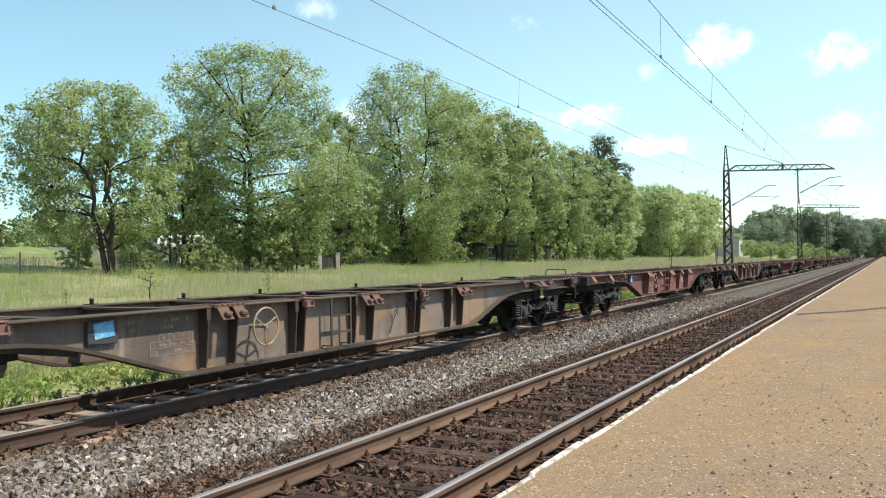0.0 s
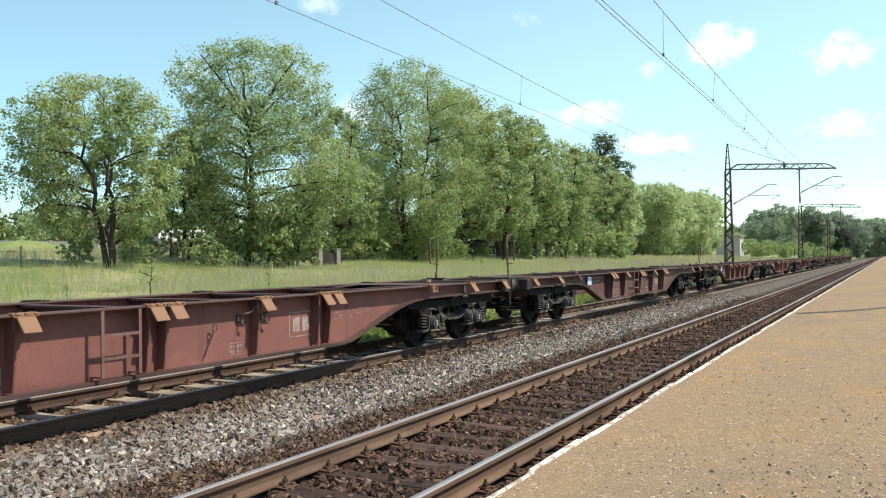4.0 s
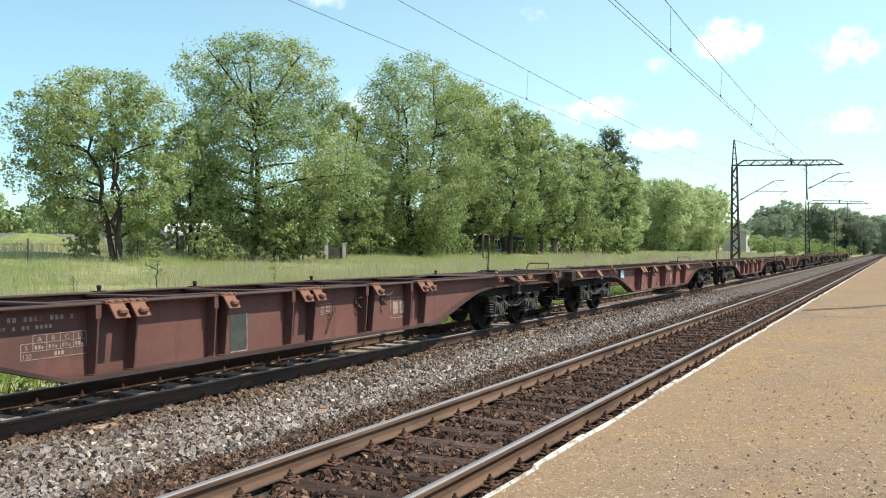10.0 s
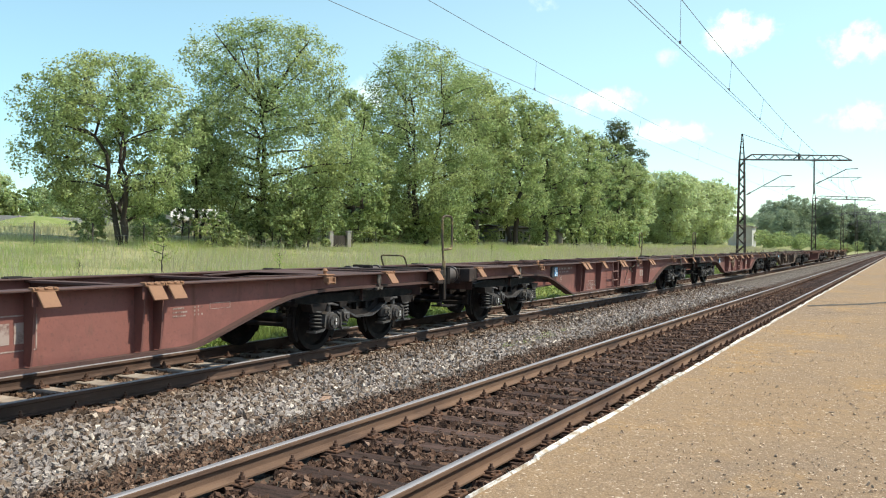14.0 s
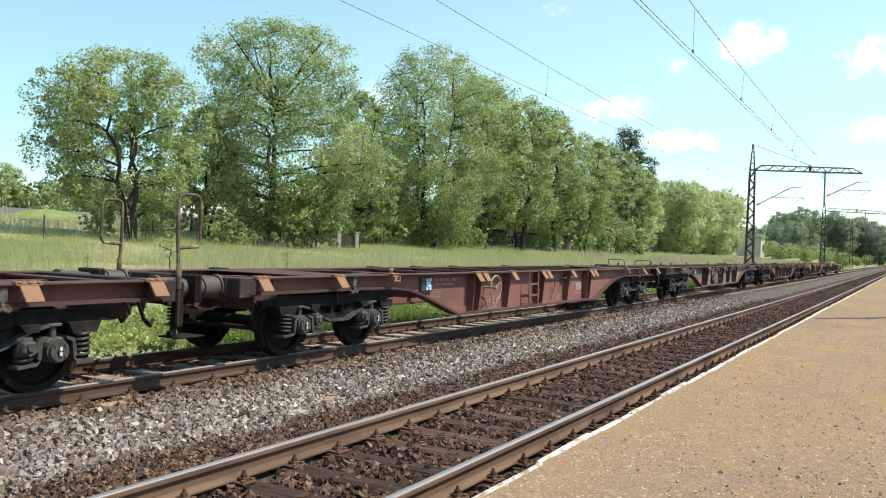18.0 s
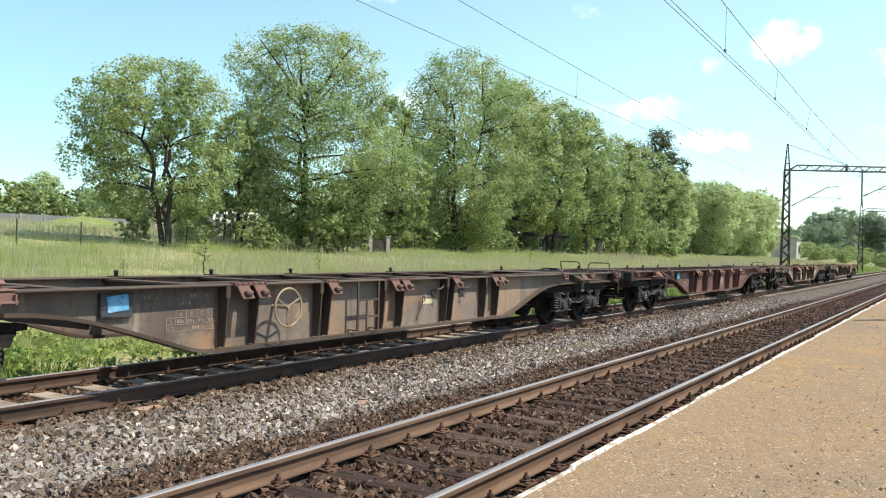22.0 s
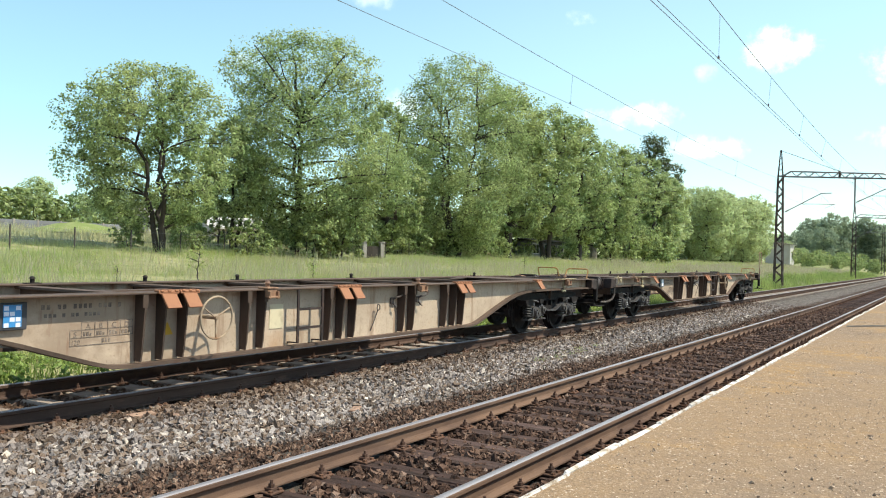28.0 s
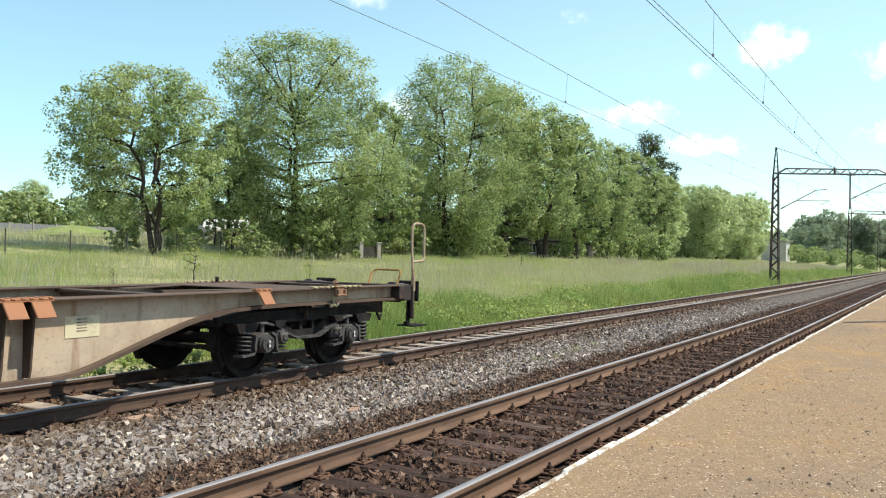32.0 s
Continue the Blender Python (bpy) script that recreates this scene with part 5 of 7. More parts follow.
TOPS = {k: wagon_paint(k + "_deck", c, tuple(v * 0.6 for v in c), (0.09, 0.045, 0.03), 0.06) for k, c in
        (("cream", (0.115, 0.078, 0.056)), ("grey", (0.105, 0.075, 0.055)), ("brown", (0.085, 0.05, 0.042)), ("red", (0.09, 0.05, 0.042)), ("dark", (0.085, 0.052, 0.042)))}
FLAPS = {
    "cream": wagon_paint("rusty_flap", (0.42, 0.19, 0.085), (0.28, 0.13, 0.07), (0.15, 0.07, 0.04), 0.04),
    "grey": wagon_paint("worn_flap", (0.18, 0.105, 0.082), (0.13, 0.072, 0.056), (0.12, 0.06, 0.04), 0.04),
    "red": wagon_paint("dull_flap", (0.36, 0.205, 0.105), (0.22, 0.115, 0.07), (0.10, 0.05, 0.035), 0.04),
    "brown": wagon_paint("orange_flap", (0.28, 0.13, 0.078), (0.19, 0.095, 0.065), (0.12, 0.055, 0.035), 0.04),
}
FLAPS["dark"] = FLAPS["red"]
M["gear"] = mat("gear", (0.020, 0.017, 0.016), 0.75, 0.1, vary=[((0.042, 0.034, 0.029), 4, 0.45, 0.68, ONE), ((0.014, 0.012, 0.011), 9, 0.5, 0.7, ONE)], bump=0.2, bump_scale=30, spec=0.1)
M["wheel"] = mat("wheel", (0.020, 0.017, 0.016), 0.7, 0.2, vary=[((0.05, 0.037, 0.03), 5, 0.5, 0.7, ONE)], spec=0.1)
M["axlebox"] = mat("axlebox", (0.085, 0.08, 0.077), 0.6, 0.2, vary=[((0.07, 0.06, 0.05), 8, 0.45, 0.65, ONE)], bump=0.2)
M["tube"] = mat("tube", (0.10, 0.088, 0.08), 0.6, 0.2, vary=[((0.09, 0.07, 0.06), 4, 0.45, 0.65, ONE)])
M["white_mark"] = mat("white_mark", (0.38, 0.30, 0.255), 0.8, vary=[((0.17, 0.09, 0.075), 7, 0.48, 0.64, ONE)])
M["tan_mark"] = mat("tan_mark", (0.31, 0.25, 0.19), 0.8, vary=[((0.20, 0.155, 0.12), 7, 0.46, 0.62, ONE)])
M["black_mark"] = mat("black_mark", (0.13, 0.105, 0.085), 0.8, vary=[((0.30, 0.24, 0.18), 9, 0.46, 0.62, ONE)])
M["sign_cyan"] = mat("sign_cyan", (0.16, 0.42, 0.62), 0.5, vary=[((0.07, 0.26, 0.55), 9, 0.48, 0.62, ONE), ((0.5, 0.58, 0.55), 14, 0.6, 0.7, ONE)], spec=0.4)
M["sign_blue"] = mat("sign_blue", (0.05, 0.26, 0.55), 0.4, spec=0.5)
M["sign_white"] = mat("sign_white", (0.75, 0.80, 0.84), 0.5)
M["sign_back"] = mat("sign_back", (0.06, 0.06, 0.065), 0.6)
M["yellow"] = mat("yellow", (0.55, 0.33, 0.03), 0.6)
M["faded_orange"] = mat("faded_orange", (0.36, 0.22, 0.11), 0.7)
M["pale_panel"] = mat("pale_panel", (0.62, 0.55, 0.36), 0.7, vary=[((0.45, 0.38, 0.25), 6, 0.5, 0.7, ONE)])
M["handle"] = mat("handle", (0.085, 0.066, 0.045), 0.7, 0.1, vary=[((0.32, 0.24, 0.11), 4, 0.5, 0.66, ONE)])
M["rusty_tube"] = mat("rusty_tube", (0.30, 0.175, 0.10), 0.7, 0.0, vary=[((0.12, 0.07, 0.05), 5, 0.48, 0.66, ONE)])
M["hoop"] = mat("hoop", (0.40, 0.22, 0.08), 0.7, 0.0, vary=[((0.2, 0.11, 0.04), 6, 0.5, 0.65, ONE)])
M["end_iron"] = mat("end_iron", (0.05, 0.034, 0.029), 0.8, vary=[((0.025, 0.02, 0.018), 4, 0.45, 0.65, ONE), ((0.11, 0.065, 0.045), 7, 0.58, 0.72, ONE)], bump=0.2)
M["dull_iron"] = mat("dull_iron", (0.085, 0.07, 0.06), 0.6, 0.2, vary=[((0.2, 0.17, 0.14), 8, 0.55, 0.7, ONE)])
# paler than the frame: the light caught by its lower flange, as colour
M["frame_edge"] = mat("frame_edge", (0.075, 0.07, 0.068), 0.6, 0.1, vary=[((0.035, 0.03, 0.028), 6, 0.45, 0.65, ONE)], bump=0.15)
M["spring"] = mat("spring", (0.045, 0.042, 0.041), 0.6, 0.2, vary=[((0.03, 0.026, 0.024), 8, 0.45, 0.65, ONE)])
M["axle_mark"] = mat("axle_mark", (0.6, 0.58, 0.54), 0.7)
M["hand_wheel"] = mat("hand_wheel", (0.37, 0.285, 0.19), 0.7, 0.0, vary=[((0.22, 0.12, 0.06), 6, 0.5, 0.7, ONE)])
M["worn_steel"] = mat("worn_steel", (0.20, 0.11, 0.092), 0.7, vary=[((0.15, 0.08, 0.06), 6, 0.48, 0.68, ONE)])

LONG = 20.85
# three builds of wagon: where the ribs and the folding plates sit
RIBS = {"plain": (7.04, 7.30, 8.64, 10.27, 10.53, 12.13, 13.47, 13.74),
        "boxed": (6.85, 7.36, 8.58, 8.78, 10.08, 10.58, 11.92, 12.12, 13.30, 13.80),
        "close": (6.86, 7.14, 7.44, 8.43, 8.72, 10.04, 10.33, 10.62, 11.91, 12.20, 13.22, 13.53, 13.82)}
FLAPS_AT = {"plain": (0.93, 2.60, 7.08, 7.38, 8.72, 10.35, 10.64, 12.22, 13.58, 13.87, 18.48, 20.02),
            "boxed": (7.05, 7.33, 8.76, 10.27, 10.56, 12.12, 13.55, 13.84),
            "close": (4.15, 7.14, 7.44, 10.26, 10.54, 13.58, 13.86, 16.90)}
# raised locking pins in their brackets, opened spigot plates, and lashing hooks (place, height)
PINS_AT = {"plain": (4.06, 16.80), "boxed": (0.85, 4.07, 16.80, 20.05), "close": (2.42, 8.76, 12.30, 18.42)}
OPEN_AT = {"plain": (), "boxed": (2.62, 18.42), "close": ()}
LASH_AT = {"plain": ((3.06, 0.0), (18.26, 0.0)), "boxed": ((3.68, -0.15), (17.92, -0.15)), "close": ((3.22, 0.0), (18.40, 0.0))}
UPRIGHT = {1: (8.76, 12.12), 6: (12.22,)}      # plates of single wagons that stand up as pins
BUILD = {"red": "plain", "dark": "plain", "brown": "boxed", "grey": "boxed", "cream": "close"}
HOOKS = {4: (11.86, 12.62), 5: (8.42, 9.33), 8: (11.72, 12.63), 9: (8.1, 8.82), 10: (11.78, 12.52), 11: (8.36, 9.42)}
LEVER = {4: 11.1, 5: 9.72, 8: 11.25, 9: 9.4, 10: 11.25, 11: 9.6}
LADDER = {5: 10.95, 1: 9.38, 8: 9.38, 10: 9.32, 11: 11.05}
EMBLEM = {4: 12.84, 5: 11.72, 6: 13.0, 9: 11.13}
CROSS = (1.0, 2.85, 5.1, 6.9, 8.55, 10.35, 12.05, 13.7, 15.7, 18.0, 19.8)
BELLY = [(6.72, 0.385), (6.5, 0.402), (6.3, 0.453), (5.9, 0.575), (5.5, 0.70), (5.1, 0.815), (4.75, 0.892), (4.4, 0.935), (4.0, 0.955), (3.4, 0.962)]
WEB = 1.09        # half width at the web
EDGE = 1.29       # half width at the flange's edge
CACHE = {}


def piece(key, name, build, material, parent, label="", m=None, smooth=False):
    """A part whose mesh is built once for each key and shared by all alike wagons."""
    if key not in CACHE:
        ob = part(name, build(bmesh.new()), material, parent, label, smooth)
        CACHE[key] = ob.data
    else:
        ob = again(name, CACHE[key], parent)
        if label:
            ob["label"] = label
    if m is not None:
        ob.matrix_basis = m
    return ob


def sill_outline():
    left = [(0.72, 1.135), (0.72, 0.962)] + list(reversed(BELLY))
    right = [(LONG - x, z) for x, z in BELLY] + [(LONG - 0.72, 0.962), (LONG - 0.72, 1.135)]
    return left + right


def b_web(s):
    def f(bm):
        return plate(bm, sill_outline(), s * (WEB - 0.008), s * (WEB + 0.008))
    return f


def b_flange(s):
    """Top flange, and the bottom flange that follows the belly."""
    def f(bm):
        box(bm, 0.70, LONG - 0.70, s * 0.98, s * 1.265, 1.135, 1.155, bevel=0.004)
        low = list(reversed(BELLY)) + [(LONG - x, z) for x, z in BELLY]
        low = [(0.72, 0.945), (1.15, 0.962)] + low + [(LONG - 1.15, 0.962), (LONG - 0.72, 0.945)]
        for (xa, za), (xb, zb) in zip(low, low[1:]):
            vs = [bm.verts.new(c) for c in ((xa, s * 1.00, za), (xb, s * 1.00, zb), (xb, s * 1.20, zb), (xa, s * 1.20, za),
                                            (xa, s * 1.00, za - 0.042), (xb, s * 1.00, zb - 0.042), (xb, s * 1.20, zb - 0.042), (xa, s * 1.20, za - 0.042))]
            for q in ((0, 1, 2, 3), (7, 6, 5, 4), (0, 4, 5, 1), (3, 2, 6, 7)):
                bm.faces.new([vs[i] for i in q])
        return bm
    return f


def b_rib(bm):
    pts = [(1.098, 1.134), (EDGE - 0.03, 1.134), (EDGE - 0.03, 1.0), (EDGE - 0.07, 0.50), (1.20, 0.402), (1.098, 0.402)]
    vs = [bm.verts.new((-0.011, -y, z)) for y, z in pts]
    f = bm.faces.new(vs)
    r = bmesh.ops.extrude_face_region(bm, geom=[f])
    bmesh.ops.translate(bm, vec=(0.022, 0, 0), verts=[v for v in r["geom"] if isinstance(v, bmesh.types.BMVert)])
    box(bm, -0.035, 0.035, -EDGE + 0.03, -EDGE + 0.05, 0.99, 1.134)
    return bm


def b_flap(bm):
    """A folded-down container spigot plate, its hinge and lugs."""
    vs = []
    for y0, y1, z0, z1 in ((-EDGE - 0.01, -EDGE - 0.115, 1.14, 0.985),):
        a = [(-0.10, y0, z0), (0.10, y0, z0), (0.105, y1, z1), (-0.095, y1, z1)]
        vs = [bm.verts.new(c) for c in a] + [bm.verts.new((x, y + 0.03, z - 0.008)) for x, y, z in a]
    for q in ((0, 1, 2, 3), (7, 6, 5, 4), (0, 4, 5, 1), (1, 5, 6, 2), (2, 6, 7, 3), (3, 7, 4, 0)):
        bm.faces.new([vs[i] for i in q])
    bmesh.ops.bevel(bm, geom=list(bm.edges), offset=0.006, segments=1, affect="EDGES")
    return bm


def b_block(bm):
    """The raised spigot on a folded plate."""
    return box(bm, -0.05, 0.06, -EDGE - 0.135, -EDGE - 0.065, 1.025, 1.085, bevel=0.015)


def b_pin_bracket(bm):
    """A cast bracket on the sill's edge with a raised locking pin."""
    box(bm, -0.085, 0.085, -EDGE - 0.035, -1.268, 1.045, 1.15, bevel=0.01)
    box(bm, -0.10, 0.10, -EDGE - 0.045, -1.16, 1.1565, 1.178, bevel=0.006)
    for x in (-0.075, 0.075):
        box(bm, x - 0.012, x + 0.012, -EDGE - 0.075, -EDGE - 0.03, 1.03, 1.13, bevel=0.004)
    rod(bm, (-0.10, -EDGE - 0.06, 1.055), (0.10, -EDGE - 0.06, 1.055), 0.014, n=6)
    rod(bm, (0, -1.23, 1.17), (0, -1.23, 1.225), 0.03, n=8)
    rod(bm, (0, -1.23, 1.225), (0, -1.23, 1.262), 0.048, 0.02, n=8)
    return bm


def b_open_flap(bm):
    """A spigot plate swung out level on its hinge, with its long tongue."""
    box(bm, -0.13, 0.13, -EDGE - 0.055, -1.268, 1.045, 1.135, bevel=0.012)
    for x in (-0.07, 0.07):
        rod(bm, (x, -EDGE - 0.02, 1.135), (x, -EDGE - 0.02, 1.185), 0.036, 0.026, n=8)
    box(bm, -0.62, 0.30, -1.405, -1.35, 1.008, 1.026, bevel=0.005)
    for x in (-0.10, 0.10):
        box(bm, x - 0.02, x + 0.02, -1.37, -EDGE - 0.04, 1.02, 1.05)
    return bm


def b_hinge(bm):
    rod(bm, (-0.14, -EDGE + 0.005, 1.158), (0.14, -EDGE + 0.005, 1.158), 0.016, n=8)
    box(bm, -0.135, 0.135, -EDGE - 0.012, -1.267, 1.137, 1.153)
    for x in (-0.1, 0.0, 0.1):
        box(bm, x - 0.022, x + 0.022, -EDGE - 0.02, -1.19, 1.1565, 1.18, bevel=0.006)
    return bm


def b_cross(bm):
    box(bm, -0.09, 0.09, -1.08, 1.08, 1.10, 1.134, bevel=0.004)
    box(bm, -0.008, 0.008, -1.08, 1.08, 0.72, 1.10)
    return bm


def b_centre(s, x0, x1):
    """One side of the centre sill, an I-section drawn out along the wagon."""
    def f(bm):
        prof = [(0.17, 1.10), (0.33, 1.10), (0.33, 1.08), (0.26, 1.08), (0.26, 0.72), (0.33, 0.72), (0.33, 0.70), (0.17, 0.70), (0.17, 0.72), (0.24, 0.72), (0.24, 1.08), (0.17, 1.08)]
        a = [bm.verts.new((x0, s * y, z)) for y, z in prof]
        b = [bm.verts.new((x1, s * y, z)) for y, z in prof]
        for i in range(len(prof)):
            k = (i + 1) % len(prof)
            bm.faces.new((a[i], a[k], b[k], b[i]))
        return bm
    return f


def b_deck_plate(bm):
    """The wide plate over the bolster."""
    box(bm, -0.62, 0.62, -0.985, 0.985, 1.136, 1.150, bevel=0.003)
    return bm


def b_deck_brace(bm):
    """A slanted deck plate from the bolster to the sill."""
    pts = ((0.62, 0.98), (0.62, 0.74), (1.75, 0.33), (1.95, 0.33), (1.95, 0.45), (0.95, 0.80), (0.90, 0.98))
    vs = [bm.verts.new((x, -y, 1.137)) for x, y in pts]
    f = bm.faces.new(vs)
    r = bmesh.ops.extrude_face_region(bm, geom=[f])
    bmesh.ops.translate(bm, vec=(0, 0, 0.012), verts=[v for v in r["geom"] if isinstance(v, bmesh.types.BMVert)])
    return bm


def mirrored(build, fx, fy):
    def f(bm):
        build(bm)
        for v in bm.verts:
            v.co.x, v.co.y = v.co.x * (-1 if fx else 1), v.co.y * (-1 if fy else 1)
        return bm
    return f


def b_end(bm):
    box(bm, 0.52, 0.72, -1.27, 1.27, 0.90, 1.155, bevel=0.012)
    for s in (-1, 1):
        box(bm, 0.70, 0.86, s * 1.11, s * 1.275, 0.93, 1.132, bevel=0.01)
    box(bm, 0.50, 0.53, -0.35, 0.35, 0.82, 1.13, bevel=0.006)
    for s in (-1, 1):
        box(bm, 0.49, 0.52, s * 0.72, s * 1.06, 0.86, 1.15, bevel=0.006)
    return bm


def b_buffer(s):
    def f(bm):
        rod(bm, (0.50, s * 0.88, 1.03), (0.20, s * 0.88, 1.03), 0.135, n=24)
        rod(bm, (0.52, s * 0.88, 1.03), (0.46, s * 0.88, 1.03), 0.16, n=24)
        rod(bm, (0.22, s * 0.88, 1.03), (0.05, s * 0.88, 1.03), 0.115, n=24)
        return bm
    return f


def b_bufferhead(s):
    def f(bm):
        box(bm, 0.005, 0.055, s * 0.88 - 0.22, s * 0.88 + 0.22, 0.86, 1.20, bevel=0.018)
        return bm
    return f


def b_hook(bm):
    rod(bm, (0.50, 0, 1.0), (0.22, 0, 1.0), 0.04)
    box(bm, 0.12, 0.26, -0.03, 0.03, 0.93, 1.08, bevel=0.015)
    bar(bm, [(0.2, -0.05, 0.98), (0.06, -0.05, 0.78), (0.14, 0.05, 0.66), (0.2, 0.05, 0.84)], 0.02)
    rod(bm, (0.06, -0.09, 0.78), (0.06, 0.09, 0.78), 0.025)
    return bm


def b_hose(s):
    def f(bm):
        bar(bm, [(0.54, s * 0.42, 0.9), (0.34, s * 0.42, 0.86), (0.2, s * 0.38, 0.62), (0.05, s * 0.32, 0.52), (-0.02, s * 0.3, 0.6)], 0.024, 8)
        return bm
    return f


def b_handle(bm):
    """The tall shunter's handrail at the wagon's corner."""
    bar(bm, [(20.39, -1.235, 0.62), (20.39, -1.235, 1.2), (20.39, -1.20, 1.72), (20.39, -1.20, 2.06), (20.41, -1.20, 2.12), (20.47, -1.21, 2.15), (20.62, -1.22, 2.15), (20.69, -1.23, 2.12), (20.71, -1.23, 2.05),
             (20.71, -1.23, 1.60), (20.67, -1.23, 1.54), (20.39, -1.20, 1.52)], 0.022, 8)
    rod(bm, (20.39, -1.235, 1.05), (20.39, -1.235, 1.32), 0.034, n=10)
    return bm


def b_axle_mark(bm):
    """Two short painted bars on the axle box cover."""
    box(bm, -0.014, 0.014, -0.244, -0.2405, 0.008, 0.045)
    box(bm, -0.014, 0.014, -0.244, -0.2405, -0.045, -0.008)
    return bm


def b_hoop(bm):
    """A low bow of bent tube standing across the corner of the wagon's end."""
    bar(bm, [(20.30, -1.0, 1.13), (20.41, -1.0, 1.33), (20.44, -0.975, 1.37), (20.45, -0.93, 1.385), (20.45, -0.50, 1.385), (20.44, -0.455, 1.37), (20.41, -0.43, 1.33), (20.30, -0.43, 1.13)], 0.017, 8)
    return bm


def b_step(bm):
    """A hanging step: a flat hanger, its foot plate and the sleeve of the corner post."""
    plate(bm, [(20.36, 0.92), (20.44, 0.92), (20.42, 0.50), (20.34, 0.50)], -1.19, -1.165)
    box(bm, 20.32, 20.72, -1.34, -1.0, 0.475, 0.497, bevel=0.006)
    box(bm, 20.32, 20.40, -1.21, -1.13, 0.497, 0.56, bevel=0.01)
    box(bm, 20.36, 20.47, -1.255, -1.192, 0.60, 1.13, bevel=0.015)
    return bm


def b_wheel(bm):
    ring(bm, (0, -1.37, 0.845), 0.245, 0.0135, "y", 28, 6)
    for k in range(3):
        a = 2 * math.pi * k / 3 + 0.5
        rod(bm, (0, -1.35, 0.845), (math.cos(a) * 0.245, -1.37, 0.845 + math.sin(a) * 0.245), 0.0105, n=6)
    rod(bm, (0, -1.10, 0.845), (0, -1.385, 0.845), 0.024, n=10)
    return bm


def b_ladder(bm):
    for x in (0.0, 0.50):
        box(bm, x - 0.02, x + 0.02, -EDGE + 0.012, -EDGE + 0.03, 0.42, 1.134)
        box(bm, x - 0.02, x + 0.02, -EDGE + 0.03, -1.10, 0.42, 0.434)
    for z in (0.62, 0.87):
        box(bm, 0.02, 0.48, -EDGE + 0.012, -EDGE + 0.036, z - 0.016, z + 0.016)
    return bm


def b_lever(bm):
    """A thin slanted release lever with a looped grip."""
    rod(bm, (-0.09, -1.12, 0.46), (0.03, -1.16, 0.76), 0.009, n=6)
    bar(bm, [(0.03, -1.16, 0.76), (0.0, -1.17, 0.80), (0.02, -1.17, 0.86), (0.07, -1.17, 0.85), (0.075, -1.17, 0.79), (0.03, -1.16, 0.76)], 0.009, 5)
    return bm


def b_rope_hook(bm):
    """A cast rope hook: a bracket with a bent, upturned arm."""
    box(bm, -0.10, -0.02, -1.135, -1.099, 0.85, 0.95, bevel=0.01)
    bar(bm, [(-0.06, -1.13, 0.92), (-0.04, -1.18, 0.955), (0.06, -1.19, 0.965), (0.13, -1.19, 0.99), (0.155, -1.19, 1.04)], 0.016, 6)
    bar(bm, [(-0.06, -1.15, 0.86), (-0.05, -1.17, 0.82), (0.0, -1.17, 0.80)], 0.014, 6)
    return bm


def b_patch(bm):
    """A newer end panel welded on the web."""
    return plate(bm, [(13.87, 1.128), (15.02, 1.128), (15.02, 0.575), (14.95, 0.55), (14.55, 0.465), (14.23, 0.445), (13.87, 0.445)], -(WEB + 0.0115), -(WEB + 0.0085))


def b_lid(bm):
    """A spigot plate folded flat on the far flange."""
    box(bm, -0.17, 0.17, -0.06, 0.08, 1.15, 1.172, bevel=0.006)
    rod(bm, (-0.12, 0.09, 1.166), (0.12, 0.09, 1.166), 0.014, n=6)
    return bm


def b_pin(bm):
    rod(bm, (0, 0, 1.15), (0, 0, 1.215), 0.028, n=8)
    rod(bm, (0, 0, 1.215), (0.0, 0, 1.245), 0.045, 0.02, n=8)
    box(bm, -0.1, 0.1, -0.05, 0.05, 1.15, 1.165)
    return bm


